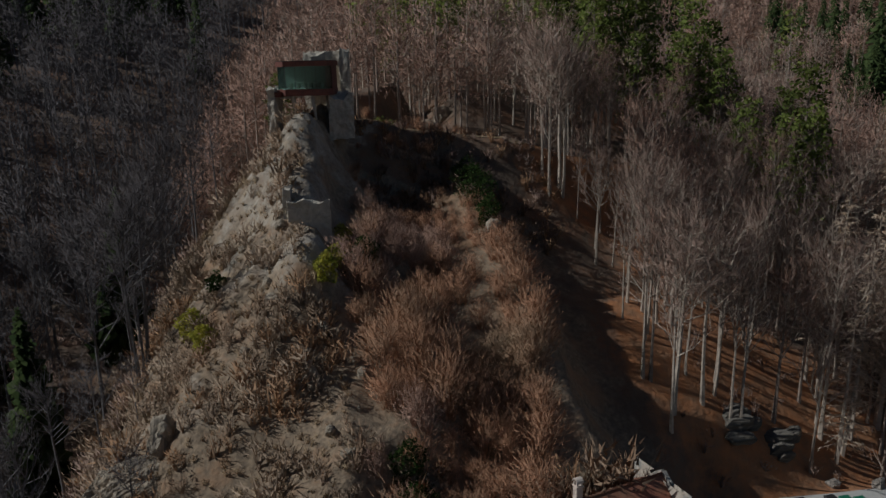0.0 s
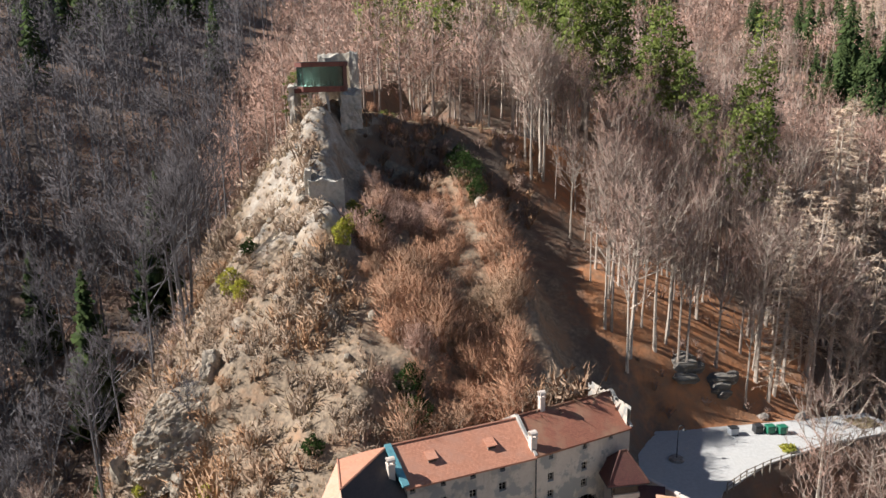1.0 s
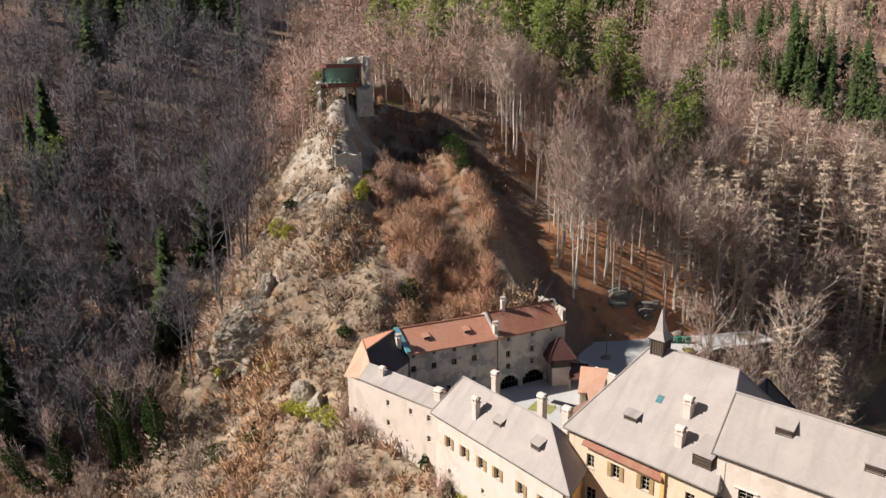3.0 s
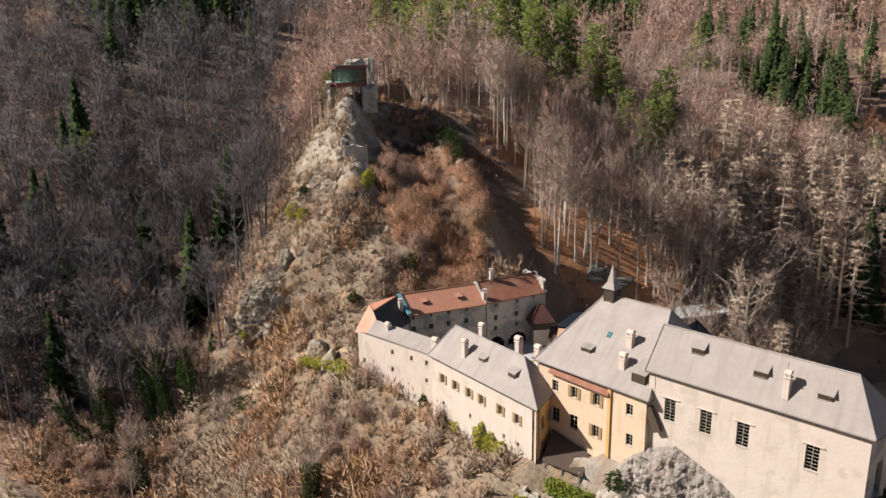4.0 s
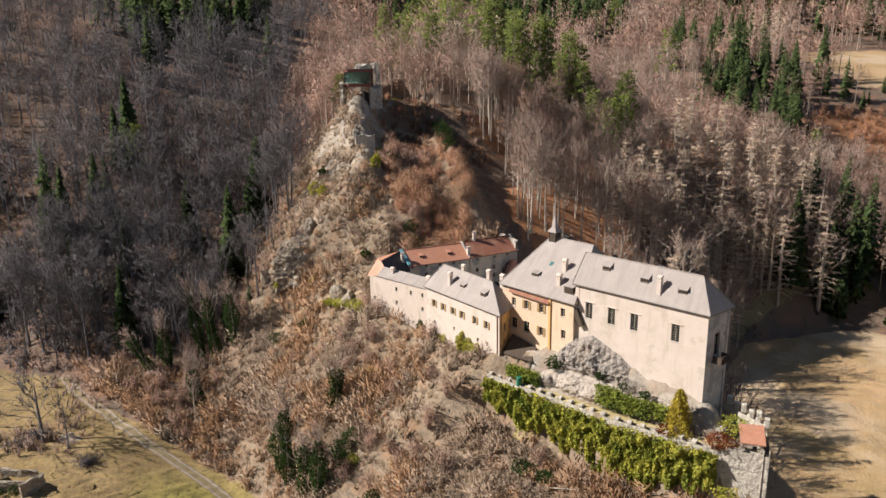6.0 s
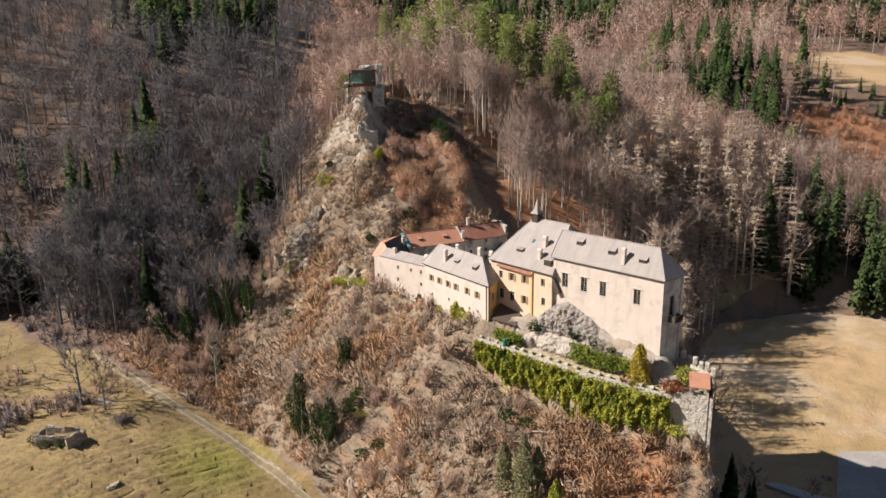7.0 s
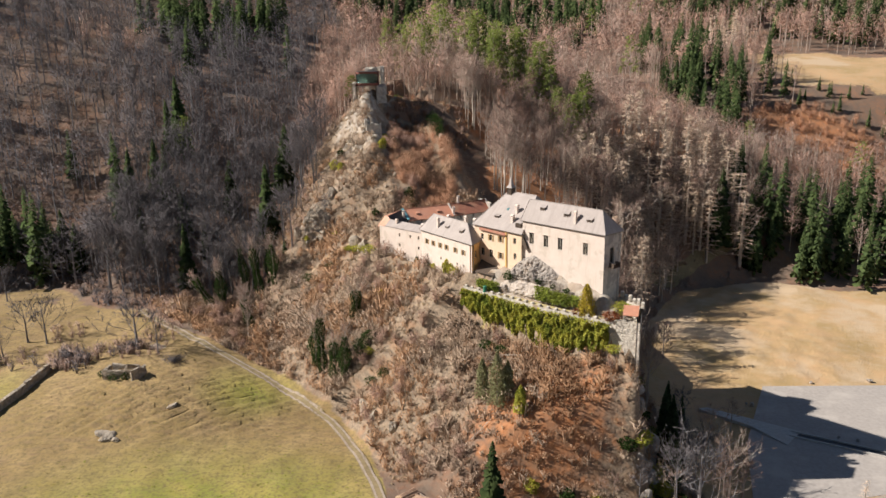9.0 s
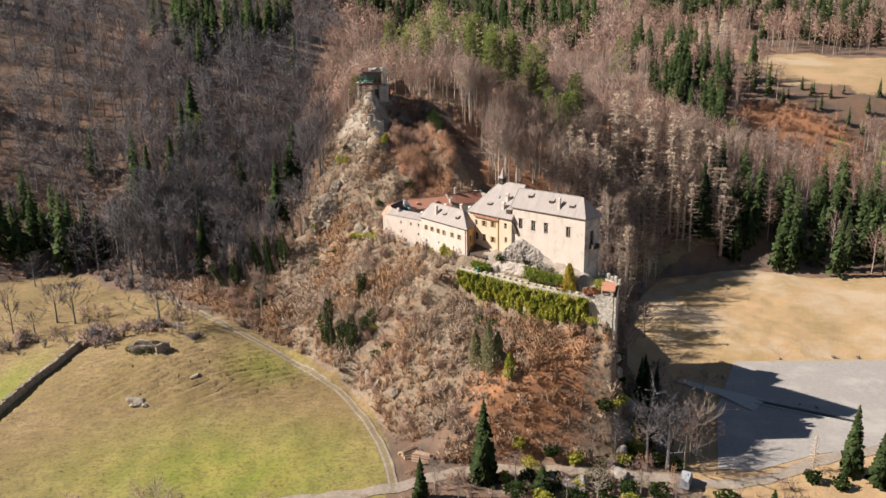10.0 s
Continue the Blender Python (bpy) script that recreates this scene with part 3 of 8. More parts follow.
sheet("pavement", [(x, y) for x, y in PARKING], 19.1, M["gravel"], "pale gravel yard before the castle gate")
sheet("lawn", [(13.5, 44.6), (16.8, 43.2), (18.2, 45.2), (15.4, 47.4)], 21.64, M["lawn"], "small strip of green lawn in the court", 0.1)
sheet("courtyard", COURT, 21.6, M["gravel"], "pale gravel castle courtyard")
TRACK = [(-5, -46), (-6.5, -37.4), (-9.8, -25.4), (-14.9, -13.2), (-22.2, 0.2), (-31, 8.8), (-40.2, 16.6), (-49.3, 22.2), (-59, 28.1), (-68.5, 36.5), (-79, 46), (-84.5, 52), (-88, 57)]
strip("track", TRACK, 2.3, M["track"], "earth farm track with a grassy middle along the meadow", kind="structure")
for off in (-0.75, 0.75):
    tp = np.array(TRACK, float)
    tg = np.gradient(tp, axis=0)
    tg /= np.linalg.norm(tg, axis=1)[:, None]
    strip("track", (tp + off * np.c_[-tg[:, 1], tg[:, 0]]).tolist(), 0.5, M["rut"], "pale worn wheel rut of the farm track", lift=0.15, across=2)
strip("road", LANE, 3.4, M["rut"], "pale gravel lane at the foot of the hill")
strip("road", [(58, 77), (75, 84), (100, 104), (135, 118), (180, 122), (260, 140)], 4, M["track"], "forest road climbing through the wood")
strip("road", [(152, 184), (166, 196), (184, 203), (206, 204), (230, 200)], 2.6, M["trail"], "pale forest track across the orange clearing")
strip("path", [(-11.5, 40), (-16, 44.5), (-25, 49), (-36, 54)], 0.9, M["trail"], "sandy footpath below the crag")
strip("path", [(-17, 117.5), (-6, 118.2), (6, 118.9), (12, 120), (20, 123)], 1.6, M["trail"], "pale footpath to the lookout")
sheet("pavement", FOREYARD, -11.9, M["asphalt"], "wide worn asphalt car park in the valley")

# ---- making things ----


def part(name, bm, material, parent=None, label=""):
    """Link a bmesh, made in the world's place, as one mesh under a thing or a part."""
    me = bpy.data.meshes.new(name)
    bm.to_mesh(me)
    bm.free()
    for m in material if isinstance(material, list) else [material]:
        me.materials.append(m)
    ob = new(name, me)
    if parent is not None:
        ob.parent = parent
        if parent.parent is None:
            ob.matrix_parent_inverse = Matrix.Translation(-parent.location)
    return tagged(ob, label)


def thing(name, label, category, at, group="", kind=""):
    return tagged_at(new(name), at, label, category, group, kind)


def tagged_at(ob, at, label, category, group="", kind=""):
    ob.location = at
    return tagged(ob, label, category, group, kind)


def box(bm, c, s, rz=0.0, bevel=0.0, tilt=None):
    """A box of size s about c, turned by rz degrees."""
    m = Matrix.Translation(c) @ (tilt if tilt is not None else Euler((0, 0, radians(rz))).to_matrix().to_4x4()) @ Matrix.Diagonal((*s, 1))
    r = bmesh.ops.create_cube(bm, size=1.0, matrix=m)
    if bevel:
        es = list({e for v in r["verts"] for e in v.link_edges})
        bmesh.ops.bevel(bm, geom=es, offset=bevel, segments=1, affect="EDGES")
    return bm


def rod(bm, a, b, r0, r1=None, sides=8):
    a, b = Vector(a), Vector(b)
    d = b - a
    m = Matrix.Translation((a + b) / 2) @ d.to_track_quat("Z", "Y").to_matrix().to_4x4()
    bmesh.ops.create_cone(bm, cap_ends=True, segments=sides, radius1=r0, radius2=r0 if r1 is None else r1, depth=d.length, matrix=m)
    return bm


def slopes(name, faces, material, parent, thick=0.22, label=""):
    """Roof slopes of given thickness, with coordinates running along and up each slope."""
    bm = bmesh.new()
    uv = bm.loops.layers.uv.new("slope")
    for pts in faces:
        pts = [Vector(p) for p in pts]
        n = (pts[1] - pts[0]).cross(pts[2] - pts[0]).normalized()
        if n.z < 0:
            pts.reverse()
            n = -n
        h = Vector((0, 0, 1)).cross(n).normalized()
        up = n.cross(h)
        top = [bm.verts.new(p) for p in pts]
        low = [bm.verts.new(p - Vector((0, 0, thick))) for p in pts]
        f = [bm.faces.new(top), bm.faces.new(low[::-1])]
        for i in range(len(pts)):
            j = (i + 1) % len(pts)
            f.append(bm.faces.new((top[j], top[i], low[i], low[j])))
        for g in f:
            for lp in g.loops:
                lp[uv].uv = (lp.vert.co.dot(h), lp.vert.co.dot(up))
        mid = sum(pts, Vector()) / len(pts)
        g = bm.faces.new([bm.verts.new(p + n * 0.006 + (mid - p).normalized() * 0.01) for p in pts])      # the covering, just proud of its boards
        for lp in g.loops:
            lp[uv].uv = (lp.vert.co.dot(h), lp.vert.co.dot(up))
    return part(name, bm, material, parent, label)


def ridge_caps(parent, lines, material, r=0.13):
    bm = bmesh.new()
    for a, b in lines:
        rod(bm, Vector(a) + Vector((0, 0, 0.03)), Vector(b) + Vector((0, 0, 0.03)), r, sides=6)
    return part("ridge_cap", bm, material, parent)


def wall(parent, p, q, z0, z1, material, openings=(), thick=0.5, name="wall", label=""):
    """A wall from p to q, as seen from outside left to right, with openings (u, z, width, height) cut through it."""
    p, q = Vector((*p, 0)), Vector((*q, 0))
    d = (q - p).normalized()
    n = Vector((-d.y, d.x, 0))
    ln = (q - p).length
    us = sorted({0.0, ln, *[round(o[0] + s * o[2] / 2, 4) for o in openings for s in (-1, 1)]})
    zs = sorted({z0, z1, *[round(o[1] + s * o[3] / 2, 4) for o in openings for s in (-1, 1)]})
    us = [u for u in us if 0 <= u <= ln]
    hole = {}
    for i in range(len(us) - 1):
        for k in range(len(zs) - 1):
            uc, zc = (us[i] + us[i + 1]) / 2, (zs[k] + zs[k + 1]) / 2
            hole[i, k] = any(abs(uc - o[0]) < o[2] / 2 and abs(zc - o[1]) < o[3] / 2 for o in openings)
    bm = bmesh.new()
    vs = {}

    def v(i, k, s):
        if (i, k, s) not in vs:
            vs[i, k, s] = bm.verts.new(p + d * us[i] + n * (thick * s) + Vector((0, 0, zs[k])))
        return vs[i, k, s]

    for (i, k), h in hole.items():
        if not h:
            bm.faces.new((v(i, k, 0), v(i + 1, k, 0), v(i + 1, k + 1, 0), v(i, k + 1, 0)))
            bm.faces.new((v(i, k + 1, 1), v(i + 1, k + 1, 1), v(i + 1, k, 1), v(i, k, 1)))
            for di, dk, a, b in ((-1, 0, (i, k), (i, k + 1)), (1, 0, (i + 1, k + 1), (i + 1, k)), (0, -1, (i + 1, k), (i, k)), (0, 1, (i, k + 1), (i + 1, k + 1))):
                if hole.get((i + di, k + dk)):
                    bm.faces.new((v(*a, 0), v(*b, 0), v(*b, 1), v(*a, 1)))
    bmesh.ops.recalc_face_normals(bm, faces=bm.faces)
    return part(name, bm, material, parent, label)


def window(parent, p, q, u, z, w, h, bars=(1, 2), shutters=None, deep=0.22, surround=None, name="window"):
    """A window set into a wall's opening: frame and glazing bars, pane, and shutters folded back."""
    p, q = Vector((*p, 0)), Vector((*q, 0))
    d = (q - p).normalized()
    n = Vector((-d.y, d.x, 0))
    rz = math.degrees(math.atan2(d.y, d.x))
    c = p + d * u + n * deep + Vector((0, 0, z))
    bm = bmesh.new()
    t = 0.04
    for s in (-1, 1):
        box(bm, c + d * (s * (w / 2 - t / 2)), (t, 0.07, h), rz)
        box(bm, c + Vector((0, 0, s * (h / 2 - t / 2))), (w - 2 * t, 0.07, t), rz)
    for i in range(bars[0]):
        box(bm, c + d * (w * ((i + 1) / (bars[0] + 1) - 0.5)), (0.045, 0.05, h - 2 * t), rz)
    for i in range(bars[1]):
        box(bm, c + Vector((0, 0, h * ((i + 1) / (bars[1] + 1) - 0.5))), (w - 2 * t, 0.04, 0.03), rz)
    win = part(name, bm, M["frame_white"], parent, "white-painted window with small panes")
    bm = bmesh.new()
    box(bm, c + n * 0.05, (w - 0.02, 0.012, h - 0.02), rz)
    pane = part("pane", bm, M["glass"], win)
    if shutters:
        for s in (-1, 1):
            bm = bmesh.new()
            sw = w / 2
            cc = c - n * (deep + 0.05) + d * (s * (w / 2 + sw / 2 + 0.02))
            box(bm, cc, (sw, 0.05, h + 0.06), rz)
            for k in range(7):
                box(bm, cc - n * 0.035 + Vector((0, 0, h * (k / 6 - 0.5) * 0.86)), (sw - 0.12, 0.03, 0.05), rz)
            part("shutter", bm, shutters, win, "open ochre louvred shutter")
    bm = bmesh.new()
    box(bm, c - n * (deep + 0.02) - Vector((0, 0, h / 2 + 0.04)), (w + 0.08, 0.1, 0.06), rz)
    part("sill", bm, surround or M["concrete"], win)
    return win


def chimney(parent, at, size, h, material=None, open_cap=True, rz=-47):
    """A plastered chimney with a little roof on stubs over its mouth."""
    x, y, z = at
    size *= 0.82
    bm = bmesh.new()
    box(bm, (x, y, z + h / 2), (size, size, h), rz, 0.03)
    box(bm, (x, y, z + h - 0.08), (size + 0.14, size + 0.14, 0.1), rz)
    ch = part("chimney", bm, material or M["plaster_white"], parent, "pale plastered chimney")
    bm = bmesh.new()
    R = Euler((0, 0, radians(rz))).to_matrix()
    for sx in (-1, 1):
        for sy in (-1, 1):
            o = R @ Vector((sx * (size / 2 - 0.09), sy * (size / 2 - 0.09), 0))
            box(bm, (x + o.x, y + o.y, z + h + 0.15), (0.14, 0.14, 0.36), rz)
    for k in range(6):                       # a low barrel vault over the mouth
        a0, a1 = math.pi * k / 6, math.pi * (k + 1) / 6
        m0 = R @ Vector((0, -math.cos((a0 + a1) / 2) * size * 0.52, 0.3 + 0.3 * math.sin((a0 + a1) / 2)))
        sl = math.atan2(0.3 * (math.sin(a1) - math.sin(a0)), -size * 0.52 * (math.cos(a1) - math.cos(a0)))
        box(bm, Vector((x, y, z + h)) + m0, (size + 0.08, size * 0.3, 0.09), tilt=Euler((sl, 0, radians(rz))).to_matrix().to_4x4())
    part("chimney_cap", bm, material or M["plaster_white"], ch)
    return ch


def dormer(parent, at, rz, w=0.9, h=0.6, pitch=1.1, lid=0.45, roof=None, cheek=None):
    """A small shed dormer standing on a slope of the given pitch: cheeks, a dark slatted hatch, and a lid that runs back into the slope."""
    R = Matrix.Translation(at) @ Euler((0, 0, radians(rz))).to_matrix().to_4x4()
    deep = h / (pitch - lid)
    bm = bmesh.new()
    for s in (-1, 1):
        vs = [bm.verts.new(R @ Vector((s * w / 2, yy, zz))) for yy, zz in ((0, -0.15), (0, h), (deep, h + lid * deep))]
        bm.faces.new(vs if s > 0 else vs[::-1])
    vs = [bm.verts.new(R @ Vector((xx, 0, zz))) for xx, zz in ((-w / 2, -0.15), (w / 2, -0.15), (w / 2, 0.1), (-w / 2, 0.1))]
    bm.faces.new(vs)
    dm = part("dormer", bm, cheek or M["wood_grey"], parent, "small shed dormer")
    bm = bmesh.new()
    for k in range(4):
        box(bm, R @ Vector((0, 0.04, 0.16 + k * (h - 0.16) / 4)), (w - 0.04, 0.05, (h - 0.12) / 4 * 0.6), rz)
    box(bm, R @ Vector((0, 0.14, h / 2)), (w - 0.03, 0.02, h), rz)
    part("hatch", bm, M["wood_dark"], dm, "dark slatted hatch")
    slopes("lid", [[R @ Vector(v) for v in ((-w / 2 - 0.12, -0.12, h - 0.12 * lid + 0.07), (w / 2 + 0.12, -0.12, h - 0.12 * lid + 0.07), (w / 2 + 0.14, deep, h + lid * deep + 0.07), (-w / 2 - 0.14, deep, h + lid * deep + 0.07))]], roof or M["slate"], dm, 0.07)
    return dm


def outset(corners, by):
    c = Vector((sum(p[0] for p in corners) / len(corners), sum(p[1] for p in corners) / len(corners)))
    out = []
    n = len(corners)
    for i, p in enumerate(corners):
        a, b = Vector(corners[i - 1]), Vector(corners[(i + 1) % n])
        p = Vector(p)
        d = ((p - a).normalized() + (p - b).normalized())
        if d.length < 0.2:
            d = p - c
        out.append(p + d.normalized() * by * 1.3)
    return out


def hip_roof(parent, corners, eave, ra, rb, ridge, material, over=0.4, label="", caps=None):
    """A hipped roof over four corners (front-left, front-right, back-right, back-left) with a ridge from ra to rb."""
    f = [Vector((*p, eave - 0.12)) for p in outset(corners, over)]
    a, b = Vector((*ra, ridge)), Vector((*rb, ridge))
    r = slopes("roof", [[f[0], f[1], b, a], [f[1], f[2], b], [f[2], f[3], a, b], [f[3], f[0], a]], material, parent, 0.2, label)
    ridge_caps(r, [(a, b), (f[0], a), (f[1], b), (f[2], b), (f[3], a)], caps or material, 0.09)
    bm = bmesh.new()
    for i in range(4):
        rod(bm, f[i] - Vector((0, 0, 0.16)), f[(i + 1) % 4] - Vector((0, 0, 0.18)), 0.045, sides=6)
    part("gutter", bm, M["steel_dark"], r)
    return r


def along(p, q, x):
    """Metres along the wall p-q at which it has the plan coordinate x."""
    return (x - p[0]) / (q[0] - p[0]) * math.hypot(q[0] - p[0], q[1] - p[1])


# ---- great hall ----
G1, G2, G3, G4 = (23.8, 0.0), (39.0, -14.8), (43.2, -11.6), (27.8, 3.6)
hall = thing("great_hall", "long pale plastered castle hall under a grey shingle roof", "building", (33.5, -5.7, 28))
hw = [(along(G1, G2, x), 36.75, 1.2, 2.55) for x in (25.6, 28.4, 31.1, 35.7)]
wall(hall, G1, G2, 24, 40.6, M["plaster_white"], hw, 0.7)
for o in hw:
    w = window(hall, G1, G2, *o, bars=(1, 6), deep=0.15)
    d = (Vector(G2) - Vector(G1)).normalized()
    c = Vector(G1) + d * o[0]
    bm = bmesh.new()
    box(bm, (c.x, c.y, o[1] + o[3] / 2 + 0.12), (o[2] + 0.8, 0.3, 0.07), -44.2)
    part("surround", bm, M["plaster_white"], w, "thin plaster ledge over the window")
sd = [(2.5, 35.7, 1.3, 3.4)]
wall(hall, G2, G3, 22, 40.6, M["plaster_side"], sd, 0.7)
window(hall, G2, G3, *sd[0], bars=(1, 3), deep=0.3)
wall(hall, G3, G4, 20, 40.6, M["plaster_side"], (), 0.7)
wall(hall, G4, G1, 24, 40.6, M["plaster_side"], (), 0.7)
hip_roof(hall, [G1, G2, G3, G4], 40.75, (25.6, 1.9), (39.1, -11.6), 45.0, M["slate"])
bm = bmesh.new()
bal = Vector((41.4, -14.0, 33.4))
box(bm, bal, (2.2, 1.5, 0.14), 38)
R = Euler((0, 0, radians(38))).to_matrix()
for k in range(9):
    o = R @ Vector((-1.05 + k * 0.26, -0.7, 0.55))
    box(bm, bal + o, (0.06, 0.06, 1.0), 38)
for s in (-1, 1):
    o = R @ Vector((s * 1.05, -0.1, 0.55))
    box(bm, bal + o, (0.05, 1.3, 0.9), 38)
box(bm, bal + R @ Vector((0, -0.7, 1.05)), (2.25, 0.1, 0.1), 38)
part("balcony", bm, M["wood_dark"], hall, "dark timber balcony")
ch = chimney(hall, (33.9, -9.2, 41.6), 0.7, 2.3, rz=-44)
bm = bmesh.new()
d = Vector((0.0, 2.2, 3.6))
box(bm, (34.1, -8.0, 43.2), (0.3, 3.0, 0.3), 0, tilt=Euler((radians(60), 0, radians(-44))).to_matrix().to_4x4())
part("roof_parting", bm, M["slate"], hall)
for x, y, z in ((27.9, -2.2, 42.75), (32.3, -7.0, 42.3), (36.4, -11.3, 41.9)):
    dormer(hall, (x, y, z), -44, 1.3, 1.15, 1.75, 0.55)

# ---- main house with the belfry ----
M1, M2 = (13.5, 10.3), (23.5, -0.6)
house = thing("main_house", "tall cream castle house with grey pyramid roof", "building", (21, 8, 27))
M3, M4 = (34.5, 9.5), (25.0, 20.0)
mw = [(along(M1, M2, x), z, 1.15 if h > 1.7 else 0.85, h) for x, z, h in ((15.2, 34.9, 1.4), (17.1, 35.0, 1.4), (19.2, 35.15, 1.4), (22.1, 35.5, 1.35), (15.3, 31.2, 1.8), (17.1, 31.2, 1.8), (19.2, 31.2, 1.45), (22.2, 31.9, 1.4))]
wall(house, M1, M2, 22, 37.5, M["plaster_apricot"], mw, 0.6)
for i, o in enumerate(mw):
    window(house, M1, M2, *o, bars=(1, 2), shutters=M["shutter"] if i in (1, 2, 6) else None)
wall(house, M2, M3, 22, 37.5, M["plaster_cream"], (), 0.6)
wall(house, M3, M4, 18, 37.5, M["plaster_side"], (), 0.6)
wall(house, M4, M1, 18, 37.5, M["plaster_cream"], [(6, 33, 0.9, 1.4), (11, 33, 0.9, 1.4)], 0.6)
for u in (6, 11):
    window(house, M4, M1, u, 33, 0.9, 1.4)
hip_roof(house, [M1, M2, M3, M4], 37.7, (21.9, 12.9), (27.8, 6.6), 44.8, M["slate"], 0.5)
bm = bmesh.new()
d = (Vector(M2) - Vector(M1)).normalized()
c = Vector(M1) + d * along(M1, M2, 20.4)
box(bm, (c.x - 0.1, c.y - 0.1, 30), (0.4, 0.16, 14.6), -47.5)
part("pilaster", bm, M["plaster_ochre"], house, "ochre painted corner pilaster")
a, b = Vector((14.7, 8.95)), Vector((20.4, 2.75))
n = Vector((d.y, -d.x))
slopes("skirt_roof", [[(a.x, a.y, 37.15), (b.x, b.y, 36.95), (b.x + n.x * 0.5, b.y + n.y * 0.5, 36.45), (a.x + n.x * 0.5, a.y + n.y * 0.5, 36.65)]], M["tile_old"], house, 0.1, "narrow red tile skirt under the eave")
chimney(house, (23.1, 5.4, 40.2), 0.85, 2.2)
chimney(house, (21.9, 3.6, 38.4), 0.85, 2.1)
dormer(house, (18.5, 7.5, 39.1), -47.5, 1.35, 0.95, 0.92, 0.2)
bm = bmesh.new()
box(bm, (21.3, 7.9, 41.45), (0.6, 0.8, 0.1), tilt=Euler((radians(42), 0, radians(-47.5))).to_matrix().to_4x4())
part("skylight", bm, M["skylight"], house, "small blue-green roof light")
dm = dormer(house, (22.9, 1.0, 38.2), -47.5, 1.7, 1.5, 0.92, 0.3, None, M["wood_dark"])
bm = bmesh.new()
box(bm, (24.2, -0.9, 35.3), (0.9, 0.5, 2.8), tilt=Euler((0, radians(-28), radians(-46))).to_matrix().to_4x4())
part("lean_to", bm, M["wood_dark"], house, "dark timber chute against the wall")

belfry = thing("belfry", "dark timber belfry with a pointed shingle roof on the ridge", "turret", (22.4, 12.2, 43.8))
bx, by = 22.4, 12.2
bm = bmesh.new()
for k in range(6):
    for s in (-1, 1):
        o = Euler((0, 0, radians(-47))).to_matrix() @ Vector((-0.62 + 0.25 * k, s * 0.62, 0))
        box(bm, (bx + o.x, by + o.y, 44.9), (0.2, 0.1, 2.3), -47)
        o = Euler((0, 0, radians(-47))).to_matrix() @ Vector((s * 0.62, -0.62 + 0.25 * k, 0))
        box(bm, (bx + o.x, by + o.y, 44.9), (0.1, 0.2, 2.3), -47)
part("louvres", bm, M["wood_dark"], belfry)
bm = bmesh.new()
box(bm, (bx, by, 44.6), (1.05, 1.05, 1.8), -47)
part("core", bm, M["wood_dark"], belfry)
bm = bmesh.new()
for r0, r1, z0, z1 in ((1.3, 0.62, 45.8, 46.5), (0.62, 0.03, 46.5, 48.7)):
    bmesh.ops.create_cone(bm, cap_ends=True, segments=4, radius1=r0, radius2=r1, depth=z1 - z0, matrix=Matrix.Translation((bx, by, (z0 + z1) / 2)) @ Euler((0, 0, radians(-2))).to_matrix().to_4x4())
part("spire", bm, M["slate"], belfry, "pointed grey shingle spire")

# ---- rear wing ----
rear = thing("rear_wing", "rear castle wing with shingle roofs coloured as in shade", "building", (31, 11.5, 24))
V1, V2, V3, V4 = (27.0, 8.5), (30.3, 5.3), (35.0, 10.0), (31.5, 13.5)
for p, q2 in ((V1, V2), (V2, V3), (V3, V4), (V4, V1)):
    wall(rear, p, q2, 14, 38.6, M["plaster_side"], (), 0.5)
hip_roof(rear, [V1, V2, V3, V4], 38.8, (29.1, 7.5), (32.5, 11.1), 41.8, M["slate_shade"], 0.3)

# ---- south wing with shutters ----
B1, B2 = (0.4, 20.9), (12.5, 4.8)
B3, B4 = (15.6, 10.6), (5.4, 24.7)
wing = thing("south_wing", "pale plastered castle wing with shuttered windows and grey roof", "building", (8, 15, 25))
bw = [(along(B1, B2, x), 31.2, 0.75, 1.25) for x in (1.9, 3.5, 5.2, 6.7, 8.8, 10.6)]
bl = [(along(B1, B2, x), z, 0.5, 0.6) for x, z in ((1.9, 27.6), (2.7, 25.4), (5.3, 28.0), (6.8, 27.9), (9.2, 27.9), (10.7, 27.9))]
wall(wing, B1, B2, 17, 33.8, M["plaster_white"], bw + bl, 0.6)
for o in bw:
    window(wing, B1, B2, *o, bars=(1, 2), shutters=M["shutter"])
for o in bl:
    window(wing, B1, B2, *o, bars=(1, 1))
wall(wing, B2, B3, 18, 33.8, M["plaster_ochre"], [(2.2, 31.0, 0.9, 1.6), (2.2, 28.2, 0.7, 1.2), (4.6, 31, 0.9, 1.5)], 0.5, label="ochre painted end wall")
for u, z, ww, hh in ((2.2, 31.0, 0.9, 1.6), (2.2, 28.2, 0.7, 1.2), (4.6, 31, 0.9, 1.5)):
    window(wing, B2, B3, u, z, ww, hh)
wall(wing, B3, B4, 18, 33.8, M["plaster_white"], (), 0.5)
wall(wing, B4, B1, 18, 33.8, M["plaster_white"], (), 0.5)
hip_roof(wing, [B1, B2, B3, B4], 34.0, (3.7, 22.0), (11.8, 11.0), 37.6, M["slate"], 0.4)
chimney(wing, (4.8, 16.9, 34.8), 0.8, 2.3, rz=-53)
for x, y, z in ((6.8, 14.4, 35.2), (10.1, 9.8, 35.2)):
    dormer(wing, (x, y, z), -53, 1.15, 0.85, 1.14, 0.35)

